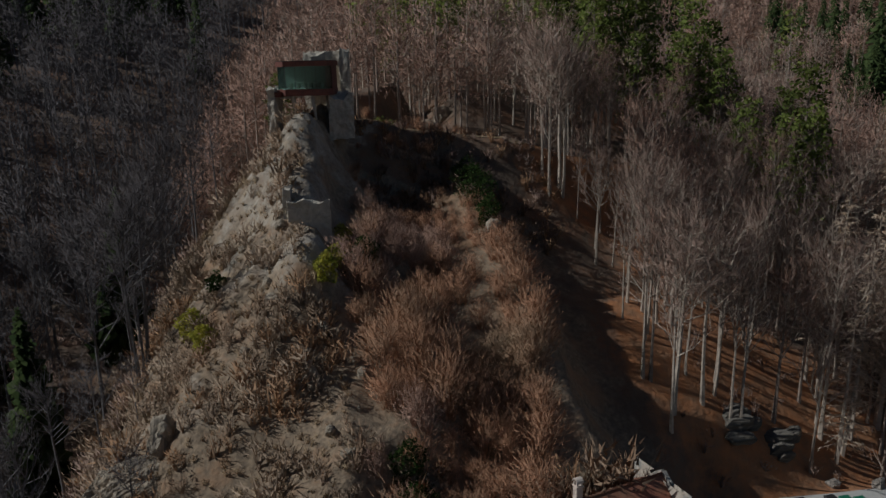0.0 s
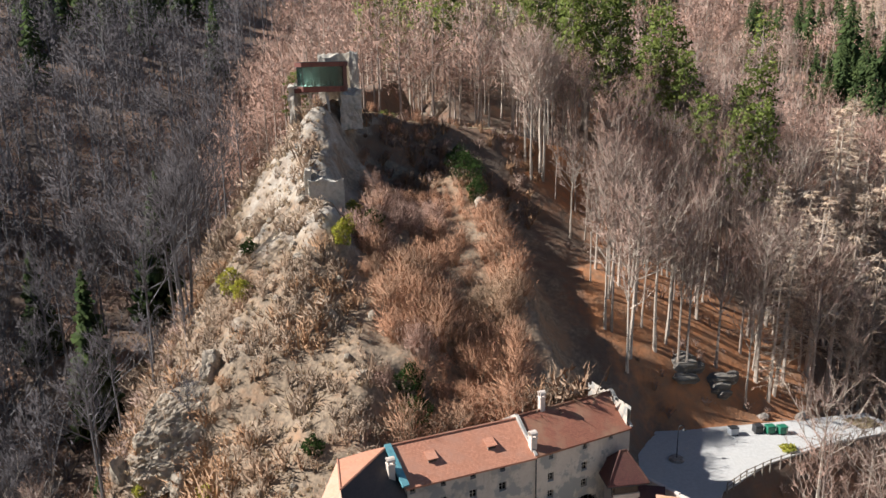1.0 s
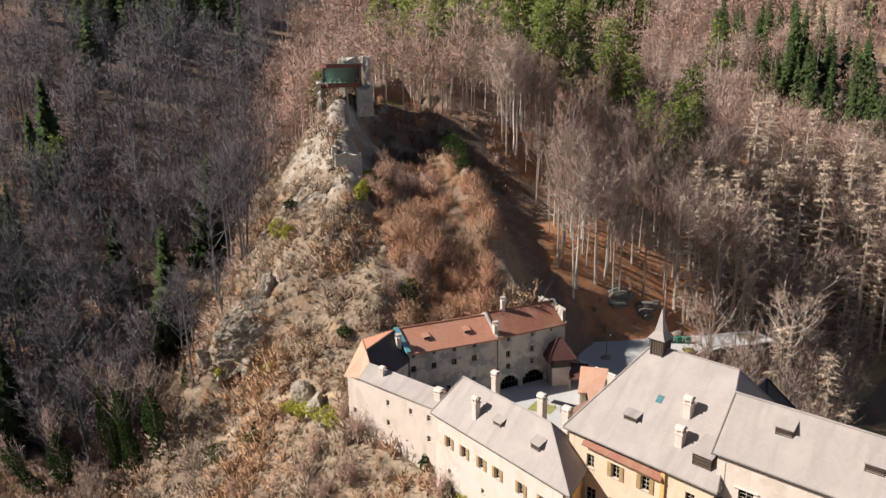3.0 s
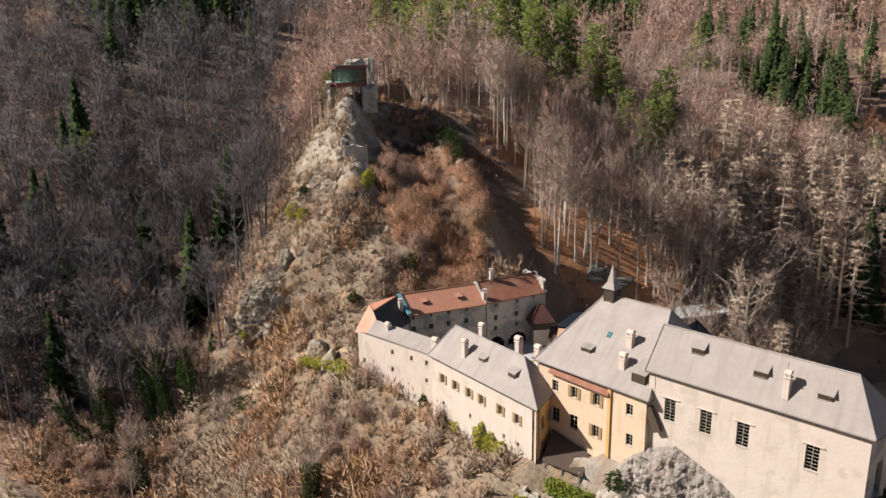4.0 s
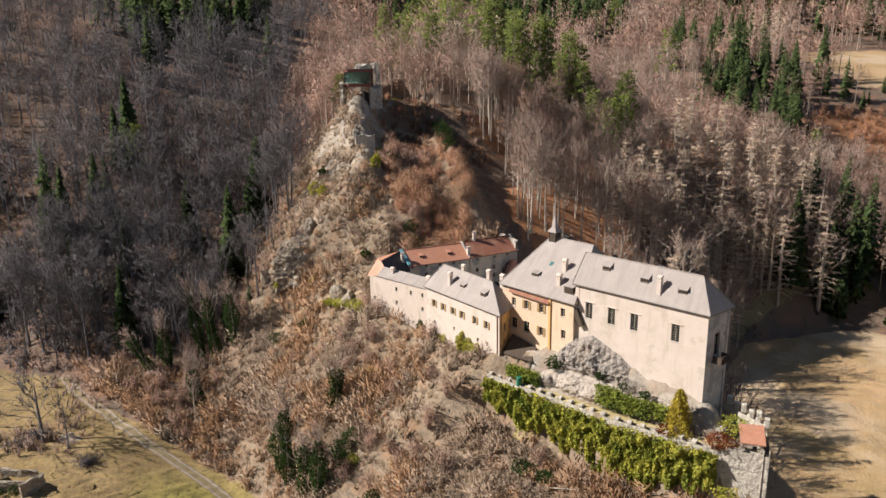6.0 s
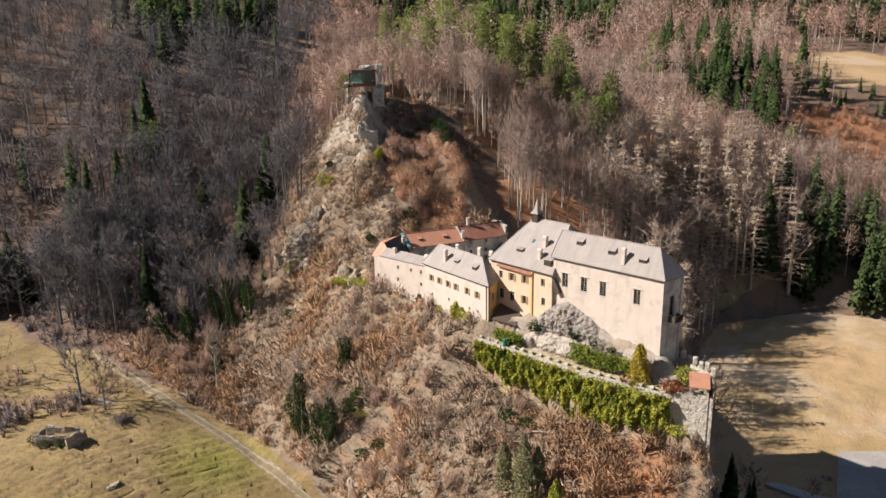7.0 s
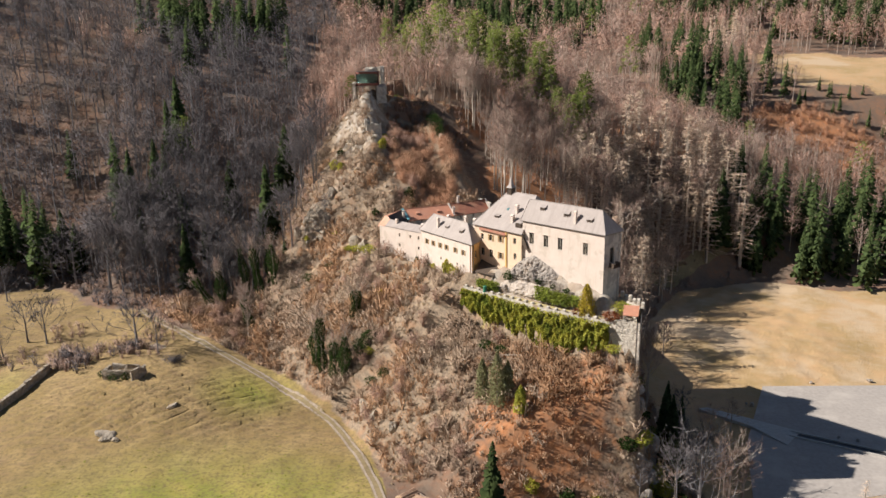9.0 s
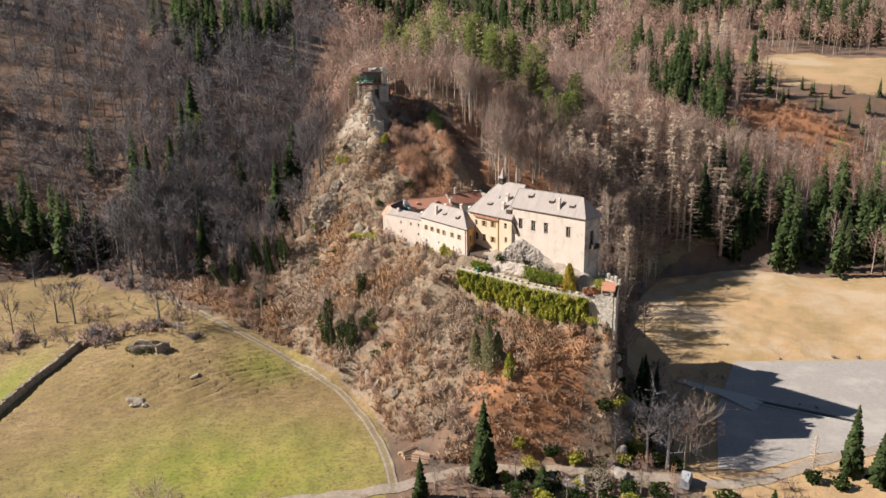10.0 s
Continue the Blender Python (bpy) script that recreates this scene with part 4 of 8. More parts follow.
# ---- low link range ----
A, B = (-11.3, 36.3), (0.8, 25.5)
link = thing("link_range", "low pale link range with small windows and grey lean-to roof", "building", (-5, 32, 23))
lw = [(along(A, B, x), z, 0.6, 0.8) for x, z in ((-5.65, 29.9), (-2.7, 30.0), (-0.45, 30.1), (-5.7, 27.1), (-0.5, 27.3), (-10.4, 26.8))]
wall(link, A, B, 18, 31.4, M["plaster_white"], lw, 0.5)
for o in lw:
    window(link, A, B, *o, bars=(1, 1))
Cb, Db = (4.0, 29.2), (-8.2, 40.0)
wall(link, Cb, Db, 18, 30.0, M["plaster_old"], (), 0.4)
slopes("roof", [[(-9.7, 35.2, 31.6), (1.0, 25.2, 31.7), (2.3, 27.4, 32.9), (-8.4, 37.2, 32.9)], [(-8.4, 37.2, 32.9), (2.3, 27.4, 32.9), (4.3, 29.7, 30.2), (-6.4, 39.6, 30.2)]], M["slate"], link, 0.18)
chimney(link, (-6.4, 34.3, 31.9), 0.8, 1.1, rz=-42)
chimney(link, (0.9, 27.2, 31.8), 1.1, 1.4, rz=-42)

# ---- red-roofed range across the court ----
R0, RM, R1 = (-3.6, 45.6), (9.7, 50.8), (21.0, 56.4)
red = thing("red_roofed_range", "long weathered grey castle range with red clay tile roof", "building", (9, 53, 21))


def back(p, by):
    return (p[0] - 0.4 * by, p[1] + 0.915 * by)


def rr_rows(p, q, cols, rows):
    return [(along(p, q, x), z, w, h) for z, w, h in rows for x in cols]


ol = rr_rows(R0, RM, (-2.9, 0.1, 3.1, 6.2), [(29.9, 0.55, 0.55), (27.85, 0.8, 0.95)]) + [(along(R0, RM, x), z, 0.7, 0.7) for x, z in ((6.1, 24.5), (2.2, 23.9), (0.1, 24.4))]
arch = []
for xa, xb in ((10.1, 13.2), (13.9, 17.4)):
    ua, ub = along(RM, R1, xa), along(RM, R1, xb)
    for k in range(8):
        f0 = (k + 0.5) / 8 * 2 - 1
        top = 22.1 + 1.75 * math.sqrt(max(0, 1 - f0 * f0))
        arch.append((ua + (ub - ua) * (k + 0.5) / 8, (top + 20.5) / 2, (ub - ua) / 8 + 0.002, top - 20.5))
orr = rr_rows(RM, R1, (11.5, 15.45), [(29.85, 0.5, 0.55), (27.45, 0.75, 0.95), (25.4, 0.75, 0.9)]) + [(along(RM, R1, 18.6), 30.0, 0.5, 0.5)]
wall(red, R0, RM, 19, 30.5, M["plaster_old"], ol, 0.6)
wall(red, RM, R1, 19, 30.5, M["plaster_old"], orr + arch, 0.6)
for o in ol:
    window(red, R0, RM, *o, bars=(1, 1))
for o in orr:
    window(red, RM, R1, *o, bars=(1, 1))
for xa, xb in ((10.1, 13.2), (13.9, 17.4)):
    bm = bmesh.new()
    p = Vector((*RM, 0)) + (Vector((*R1, 0)) - Vector((*RM, 0))).normalized() * along(RM, R1, (xa + xb) / 2)
    box(bm, (p.x - 0.16, p.y + 0.36, 22.2), (xb - xa + 0.8, 0.06, 3.6), 26)
    pane = part("arch_glazing", bm, M["glass"], red, "dark glazed arch")
    bm = bmesh.new()
    for k in range(-2, 3):
        box(bm, (p.x - 0.14 + k * 0.62 * 0.9, p.y + 0.31 + k * 0.62 * 0.44, 22.2), (0.07, 0.07, 3.6), 26)
    box(bm, (p.x - 0.14, p.y + 0.31, 22.6), (xb - xa + 0.6, 0.07, 0.08), 26)
    part("glazing_bar", bm, M["steel_dark"], pane)
BK0, BKM, BK1 = back(R0, 7.8), back(RM, 7.8), back(R1, 7.4)
wall(red, R1, BK1, 19, 33.0, M["plaster_old"], (), 0.5)
wall(red, BK1, BKM, 19, 30.5, M["plaster_old"], (), 0.5)
wall(red, BKM, BK0, 19, 30.5, M["plaster_old"], (), 0.5)


def gable_pair(p, q, pb, qb, eave, ridge, mat, name="roof"):
    f = 0.35
    mp, mq = [((u[0] + v[0]) / 2, (u[1] + v[1]) / 2, ridge) for u, v in ((p, pb), (q, qb))]
    o = lambda a, b: (a[0] + (a[0] - b[0]) * 0.05, a[1] + (a[1] - b[1]) * 0.05, eave - 0.13)
    return slopes(name, [[o(p, pb), o(q, qb), mq, mp], [mp, mq, o(qb, q), o(pb, p)]], mat, red, 0.2), mp, mq


rl, ra1, ra2 = gable_pair(R0, RM, BK0, BKM, 30.6, 33.0, M["tile_new"])
tagged(rl, "orange clay tile roof")
ridge_caps(rl, [(ra1, ra2)], M["tile_new"], 0.14)
rr2, rb1, rb2 = gable_pair(RM, R1, BKM, BK1, 30.7, 33.25, M["tile_old"])
tagged(rr2, "old brown-red clay tile roof")
ridge_caps(rr2, [(rb1, rb2)], M["tile_old"], 0.14)
for p, pb, w, up in ((RM, BKM, 0.3, 0.25), (R1, BK1, 0.35, 0.35)):
    bm = bmesh.new()
    mid = Vector(((p[0] + pb[0]) / 2, (p[1] + pb[1]) / 2, 33.1 + up))
    for e in (p, pb):
        a = Vector((*e, 30.6 + up * 0.5))
        dv = mid - a
        box(bm, (a + mid) / 2 - Vector((0, 0, 0.25)), (dv.length + 0.2, w, 0.75), tilt=dv.to_track_quat("X", "Z").to_matrix().to_4x4())
    part("parapet", bm, M["plaster_side"], red, "pale gable parapet")
for x, y, z, s, h in ((-5.0, 46.3, 30.6, 0.85, 2.1), (9.5, 51.4, 30.7, 0.85, 1.7), (11.0, 55.8, 32.6, 0.75, 2.2)):
    chimney(red, (x, y, z), s, h, rz=22)
for x, y in ((-0.9, 48.2), (5.2, 50.5)):
    dormer(red, (x, y, 31.5), 22, 0.9, 0.45, 0.64, 0.25, M["tile_new"])
for p in (R0, RM):
    bm = bmesh.new()
    rod(bm, (p[0] + 0.1, p[1] - 0.1, 21.5), (p[0] + 0.1, p[1] - 0.1, 30.4), 0.06, sides=6)
    part("downpipe", bm, M["steel_dark"], red)

# corner wing between the red range and the link
W1, W2, W3, W4 = (-11.5, 36.2), (-10.6, 49.6), (-3.7, 45.5), (-7.2, 38.2)
P1, P2 = (-5.5, 49.0, 33.0), (-9.3, 41.9, 32.7)
corner = thing("corner_wing", "corner wing with orange tiles and an inner slope coloured as in shade", "building", (-9, 43, 23))
wall(corner, W2, A, 18, 31.0, M["stone_wall"], (), 0.5)
wall(corner, W4, W3, 19, 29.6, M["plaster_old"], [(5.2, 26.5, 0.7, 0.9)], 0.4)
window(corner, W4, W3, 5.2, 26.5, 0.7, 0.9, bars=(1, 1))
wall(corner, BK0, W2, 19, 31, M["stone_wall"], (), 0.5)
# this slope's shade is given by its dark covering
slopes("inner_roof", [[P1, P2, (-7.4, 37.9, 29.6), (-3.4, 45.3, 29.5)]], M["slate_shade"], corner, 0.2, "slope towards the court in shade-coloured shingle")
r = slopes("roof", [[(-10.7, 49.9, 31.1), P2, P1, (-7.8, 51.4, 31.2)]], M["tile_new"], corner, 0.2, "orange clay tile roof")
slopes("hip", [[P2, (-11.9, 37.2, 31.0), (-9.7, 35.2, 31.62)], [P2, (-9.7, 35.2, 31.62), (-8.4, 37.2, 32.92)], [(-10.7, 49.9, 31.1), (-11.9, 37.2, 31.0), P2]], M["tile_pale"], corner, 0.15, "weathered orange tile hip")
ridge_caps(r, [(P1, P2), (P2, (-10.7, 49.9, 31.1))], M["tile_new"], 0.12)
bm = bmesh.new()
dv = Vector((-3.5, 45.3, 30.75)) - Vector((-5.5, 49.0, 33.2))
box(bm, (Vector((-3.5, 45.3, 30.75)) + Vector((-5.5, 49.0, 33.2))) / 2, (dv.length, 0.7, 0.3), tilt=dv.to_track_quat("X", "Z").to_matrix().to_4x4())
part("flashing", bm, M["copper"], corner, "blue-green copper flashing over the fire wall")

# ---- gate buildings ----
gate = thing("gate_tower", "small gate tower with dark red pyramid roof and timber gallery", "building", (19.7, 54.0, 21.5))
bm = bmesh.new()
box(bm, (19.7, 54.0, 23), (3.0, 3.0, 3.2), 8, 0.03)
part("base", bm, M["plaster_white"], gate)
bm = bmesh.new()
box(bm, (19.7, 54.0, 25.3), (2.7, 2.7, 1.5), 8)
for k in range(5):
    box(bm, (18.3 + k * 0.7, 52.5 + k * 0.1, 25.2), (0.14, 0.14, 1.7), 8)
part("gallery", bm, M["wood_dark"], gate, "dark timber gallery")
hip_roof(gate, [(17.9, 52.0), (21.9, 52.6), (21.4, 56.2), (17.5, 55.7)], 26.2, (19.4, 54.0), (20.1, 54.1), 29.0, M["tile_dark"], 0.35)
gatehouse = thing("gatehouse", "small gatehouse with terracotta lean-to roof", "building", (23.6, 48.6, 21.5))
T = [(21.6, 46.0), (24.4, 45.6), (26.4, 49.4), (23.0, 50.6)]
for i in range(4):
    wall(gatehouse, T[i], T[(i + 1) % 4], 17, 23.9, M["plaster_old"], [(1.4, 22.6, 1.0, 1.9)] if i == 0 else (), 0.35)
slopes("roof", [[(21.2, 45.6, 23.7), (24.8, 45.2, 23.8), (26.6, 49.6, 25.6), (22.6, 51.0, 25.5)]], M["tile_pale"], gatehouse, 0.2)
stepped = thing("stepped_wall", "pale stepped curtain wall by the gate", "wall", (25, 53, 20))
for k in range(6):
    bm = bmesh.new()
    t = k / 5
    box(bm, (21.8 + 5.6 * t, 57.2 - 6.4 * t, 21.5 + 0.2 * k - 1), (1.75, 0.5, 8.2 - 0.55 * k), -49, 0.05)
    part("merlon", bm, M["plaster_white"], stepped)
porch = thing("porch_roof", "low dark red porch roof with a roof light", "roof", (22, 52.5, 22))
slopes("roof", [[(20.8, 51.0, 23.4), (23.6, 50.6, 23.4), (24.4, 53.6, 24.7), (21.6, 54.2, 24.7)]], M["tile_dark"], porch, 0.2)
bm = bmesh.new()
for x, y in ((21, 51.2), (23.4, 50.9), (24.1, 53.4), (21.7, 54)):
    rod(bm, (x, y, 21.5), (x, y, 23.6), 0.1, sides=6)
part("post", bm, M["plaster_white"], porch)
lows = thing("low_outbuilding", "low outbuilding with stepped terracotta roofs", "building", (22.5, 39, 20))
for q4, c, sz in (([(22.4, 43.0, 23.0), (25.3, 42.4, 23.0), (25.5, 44.4, 24.3), (22.4, 45.0, 24.3)], (23.9, 43.8, 21.2), (2.6, 1.7, 4.0)),
                  ([(20.0, 36.4, 22.9), (22.3, 39.0, 22.9), (22.0, 42.2, 24.2), (19.1, 39.6, 24.2)], (20.9, 39.4, 21.0), (1.8, 3.2, 3.8)),
                  ([(22.5, 41.3, 22.2), (24.6, 40.4, 22.2), (24.9, 42.3, 23.0), (22.8, 43.0, 23.0)], (23.7, 41.8, 20.9), (1.8, 1.4, 3.0))):
    slopes("roof", [q4], M["tile_pale"], lows, 0.15)
    bm = bmesh.new()
    box(bm, c, sz, -12 if sz[1] < 3 else -40)
    part("wall", bm, M["plaster_cream"], lows)
canopy = thing("metal_canopy", "dark flat metal canopy over the lower court stairs", "canopy", (19.4, 44, 21.6))
for k in range(2):
    bm = bmesh.new()
    box(bm, (19.3 + 0.5 * k, 44.2 - 1.5 * k, 22.5 - 0.25 * k), (4.4, 1.0, 0.12), -33)
    part("slab", bm, M["steel_dark"] if k == 0 else M["concrete"], canopy)
for x, y in ((17.8, 45.0), (20.9, 43.0), (18.4, 43.6), (21.4, 41.6)):
    bm = bmesh.new()
    rod(bm, (x, y, 21.5), (x, y, 22.4), 0.05, sides=6)
    part("post", bm, M["steel_dark"], canopy)
for x, y, top in ((7.6, 26.4, 35.6), (11.7, 16.4, 37.5), (13.8, 13.2, 37.6)):
    st = thing("chimney_stack", "tall pale plastered chimney stack with arched cap", "chimney", (x, y, 21.5), "court chimneys")
    chimney(st, (x, y, 21.5), 0.95, top - 21.5, rz=-50)
torii = thing("red_gate", "bright red timber gate standing in the court", "gate", (1.7, 45.3, 21.6))
for s in (-1, 1):
    bm = bmesh.new()
    rod(bm, (1.7 + s * 1.5, 45.3 + s * 0.5, 21.6), (1.7 + s * 1.45, 45.3 + s * 0.48, 24.4), 0.15, 0.13, 10)
    part("post", bm, M["red_paint"], torii)
for z, w, t in ((24.4, 4.6, 0.34), (23.7, 3.8, 0.22)):
    bm = bmesh.new()
    box(bm, (1.7, 45.3, z), (w, 0.34, t), 18, 0.04)
    part("beam", bm, M["red_paint"], torii)

# covered gallery in the corner between south wing and main house
gal = thing("lean_to", "dark shingled lean-to between the two wings", "shed", (15, 5.2, 25))
slopes("roof", [[(13.2, 4.4, 27.4), (17.4, 1.6, 27.0), (18.6, 4.4, 28.2), (15.0, 8.4, 29.2)]], M["wood_dark"], gal, 0.15)
bm = bmesh.new()
for x, y in ((13.5, 4.5), (15.3, 3.2), (17.1, 2.0)):
    box(bm, (x, y, 25.6), (0.18, 0.18, 3.2), -35)
box(bm, (15.3, 3.2, 25.3), (4.2, 0.1, 0.9), -35)
part("railing", bm, M["wood_grey"], gal)

# ---- terrace and its retaining wall ----
WT = [(10.4, 4.2), (16, -1.4), (20.2, -5.2), (27.2, -12.2), (33, -16.6), (38, -20.4), (44.6, -24.2)]
retaining = thing("retaining_wall", "long pale rubble retaining wall of the garden terrace", "wall", (28, -13, 18))
for i, (p, q2) in enumerate(zip(WT[:-1], WT[1:])):
    wall(retaining, p, q2, 8, 24.0, M["stone_wall"], (), 0.7, "wall_section")
wall(retaining, WT[-1], (46.6, -18.2), 10, 25.4, M["stone_wall"], (), 0.7, "wall_section")
wall(retaining, (40.2, -21.8), WT[-1], 22, 24.6, M["stone_wall"], (), 0.7, "wall_section")
wall(retaining, (46.6, -18.2), (43.6, -11.9), 12, 26.2, M["stone_wall"], (), 0.7, "wall_section")
dist = 0.0
for p, q2 in zip(WT[:-1], WT[1:]):
    p, q2 = Vector(p), Vector(q2)
    d = (q2 - p)
    n = Vector((-d.y, d.x)).normalized()
    rz = math.degrees(math.atan2(d.y, d.x))
    k = 0.7
    while k < d.length:
        c = p + d.normalized() * k + n * 0.35
        bm = bmesh.new()
        box(bm, (c.x, c.y, 24.2), (0.75, 0.7, 0.42), rz, 0.06)
        part("merlon", bm, M["stone_wall"], retaining)
        k += 1.9
bastion = thing("bastion", "ruined stone bastion wall with broken merlons at the terrace end", "wall", (46, -19, 24))
for k in range(6):
    t = k / 5
    bm = bmesh.new()
    box(bm, (46.4 - 2.7 * t + 0.15, -18.6 + 6.2 * t, 26.3 + (0.5 if k % 2 else 0.1)), (0.85, 0.7, 1.3), 65, 0.08)
    part("merlon", bm, M["stone_wall"], bastion)
pav = thing("garden_pavilion", "small terracotta-roofed garden shelter on the bastion", "shelter", (43.3, -21.2, 24))
slopes("roof", [[(41.4, -22.6, 25.9), (44.3, -23.6, 25.9), (45.4, -20.2, 26.9), (42.4, -19.4, 26.9)]], M["tile_new"], pav, 0.15)
for x, y in ((41.7, -22.3), (44.0, -23.1), (44.9, -20.5), (42.6, -19.8)):
    bm = bmesh.new()
    box(bm, (x, y, 24.9), (0.28, 0.28, 2.1), -20)
    part("post", bm, M["stone_wall"], pav)
bm = bmesh.new()
box(bm, (43.2, -21.6, 24.6), (1.5, 0.7, 0.08), -20)
for s in (-1, 1):
    box(bm, (43.2 + s * 0.55, -21.6 - s * 0.2, 24.2), (0.1, 0.6, 0.8), -20)
part("table", bm, M["wood_grey"], pav)

# ---- lookout on the ruined keep ----
lx, ly, lz = -19.3, 108.6, 66.0
look_out = thing("lookout_pavilion", "rust-red steel lookout box with glass front on the keep", "pavilion", (lx, ly, lz))
def fan(z0, z1, out):
    """A slab with the outline of the lookout: a canted front, wider than its back."""
    bm = bmesh.new()
    pts = [(-3.9 - out, 0.6), (-2.6 - 0.6 * out, -0.9 - out), (3.3 + out, -1.1 - out), (3.9 + out, 0.4), (3.9 + out, 5.6), (-3.9 - out, 5.6)]
    f = bm.faces.new([bm.verts.new((lx + x, ly + y, z0)) for x, y in pts])
    g = bmesh.ops.extrude_face_region(bm, geom=[f])["geom"]
    bmesh.ops.translate(bm, vec=(0, 0, z1 - z0), verts=[v for v in g if isinstance(v, bmesh.types.BMVert)])
    bmesh.ops.recalc_face_normals(bm, faces=bm.faces)
    return bm


part("floor_slab", fan(lz - 0.35, lz + 0.55, 0.12), M["corten"], look_out, "rust-red steel floor fascia")
part("roof_slab", fan(lz + 3.75, lz + 4.45, 0.25), M["corten"], look_out, "rust-red steel roof fascia")
part("roof_cover", fan(lz + 4.45, lz + 4.53, 0.0), M["steel_dark"], look_out)
part("floor_boards", fan(lz + 0.56, lz + 0.62, -0.3), M["concrete"], look_out)
bm = bmesh.new()
box(bm, (lx + 3.8, ly + 3.0, lz + 2.15), (0.25, 5.2, 3.2))
part("side_wall", bm, M["corten"], look_out)
bm = bmesh.new()
box(bm, (lx, ly + 5.5, lz + 2.15), (7.6, 0.25, 3.2))
part("rear_wall", bm, M["concrete"], look_out)
GL = [(-3.85, 5.3), (-3.85, 2.9), (-3.85, 0.6), (-2.6, -0.85), (-1.12, -0.9), (0.36, -0.95), (1.84, -1.0), (3.25, -1.05), (3.85, 0.4)]
for (ax, ay), (bx, by) in zip(GL[:-1], GL[1:]):
    a, b = Vector((lx + ax, ly + ay)), Vector((lx + bx, ly + by))
    c, rz = (a + b) / 2, math.degrees(math.atan2(by - ay, bx - ax))
    bm = bmesh.new()
    box(bm, (c.x, c.y, lz + 2.15), ((b - a).length - 0.06, 0.03, 3.18), rz)
    pn = part("pane", bm, M["teal_glass"], look_out)
    pn.visible_shadow = False
    bm = bmesh.new()
    box(bm, (b.x, b.y, lz + 2.15), (0.07, 0.1, 3.18), rz)
    part("mullion", bm, M["steel_dark"], pn)
# Invented white blocks behind the panes stand for bright spots in the glass.
for k in range(5):
    bm = bmesh.new()
    box(bm, (lx - 2.0 + 1.1 * k, ly + 0.3 - 0.05 * k, lz + 1.05), (0.55, 0.5, 0.85), 12 * k, 0.08)
    part("seat", bm, M["frame_white"], look_out, "white block added behind the glass for its bright spots")
bm = bmesh.new()
box(bm, (lx - 3.6, ly - 0.2, lz - 0.1), (0.9, 3.0, 0.7), -30)
part("side_terrace", bm, M["corten"], look_out)
for x in (-1.5, 1.3):
    bm = bmesh.new()
    rod(bm, (lx + x, ly + 0.3, lz - 3.9), (lx + x - 0.25, ly - 0.3, lz - 0.35), 0.2, 0.3, 10)
    part("column", bm, M["concrete"], look_out, "pale concrete column")
bm = bmesh.new()
rod(bm, (lx - 3.6, ly + 0.2, lz - 0.6), (lx - 0.4, ly - 0.2, lz - 0.5), 0.16, 0.16, 8)
part("beam", bm, M["concrete"], look_out, "pale concrete beam")
for x, y, sx, sy, h, rz in ((4.6, 2.6, 3.6, 4.4, 4.6, 10), (-4.6, 1.2, 1.0, 6.0, 5.6, 0), (2.0, 7.6, 6.5, 0.9, 10.6, 0), (5.0, 7.0, 1.3, 2.2, 10.8, 0)):
    w = thing("ruined_wall", "broken pale rubble wall of the ruined keep", "ruin", (lx + x, ly + y, lz - 3))
    bm = bmesh.new()
    box(bm, (lx + x, ly + y, lz - 5.6 + h / 2), (sx, sy, h + 2.0), rz)
    bmesh.ops.subdivide_edges(bm, edges=bm.edges[:], cuts=5, use_grid_fill=True)
    for v in bm.verts:
        o = noise.noise_vector(v.co * 0.8)
        v.co += o * 0.45
        if v.co.z > lz - 5.2 + h:
            v.co.z -= abs(noise.noise(v.co * 0.45)) * 2.2
    part("masonry", bm, M["stone_wall"], w)
for x, y, z, sx, sy, sz, rz in ((-15.8, 86.0, 52.0, 5.0, 1.0, 5.4, 8), (-18.6, 87.6, 52.6, 0.9, 3.8, 6.4, 8)):
    w = thing("ruined_wall", "broken rubble wall on the rock crest", "ruin", (x, y, z))
    bm = bmesh.new()
    box(bm, (x, y, z), (sx, sy, sz), rz)
    bmesh.ops.subdivide_edges(bm, edges=bm.edges[:], cuts=4, use_grid_fill=True)
    for v in bm.verts:
        v.co += noise.noise_vector(v.co * 0.9) * 0.25
        if v.co.z > z + sz * 0.4:
            v.co.z -= abs(noise.noise(v.co * 0.5)) * 1.6
    part("masonry", bm, M["stone_wall"], w)

# ---- plants: shapes as arrays ----
rng = np.random.default_rng(7)


def tube(pts, radii, sides=5):
    """A tapered tube through points, as points and triangles."""
    pts = np.asarray(pts, float)
    t = np.gradient(pts, axis=0)
    t /= np.linalg.norm(t, axis=1)[:, None] + 1e-9
    ref = np.where(np.abs(t[:, 2:3]) > 0.9, [[1.0, 0, 0]], [[0, 0, 1.0]])
    u = np.cross(t, ref)
    u /= np.linalg.norm(u, axis=1)[:, None] + 1e-9
    w = np.cross(t, u)
    a = np.arange(sides) * 2 * np.pi / sides
    ring = pts[:, None] + np.asarray(radii)[:, None, None] * (np.cos(a)[None, :, None] * u[:, None] + np.sin(a)[None, :, None] * w[:, None])
    v = ring.reshape(-1, 3)
    i = (np.arange(len(pts) - 1)[:, None] * sides + np.arange(sides)[None, :]).ravel()
    j = (np.arange(len(pts) - 1)[:, None] * sides + (np.arange(sides)[None, :] + 1) % sides).ravel()
    return v, np.concatenate([np.c_[i, j, j + sides], np.c_[i, j + sides, i + sides]])


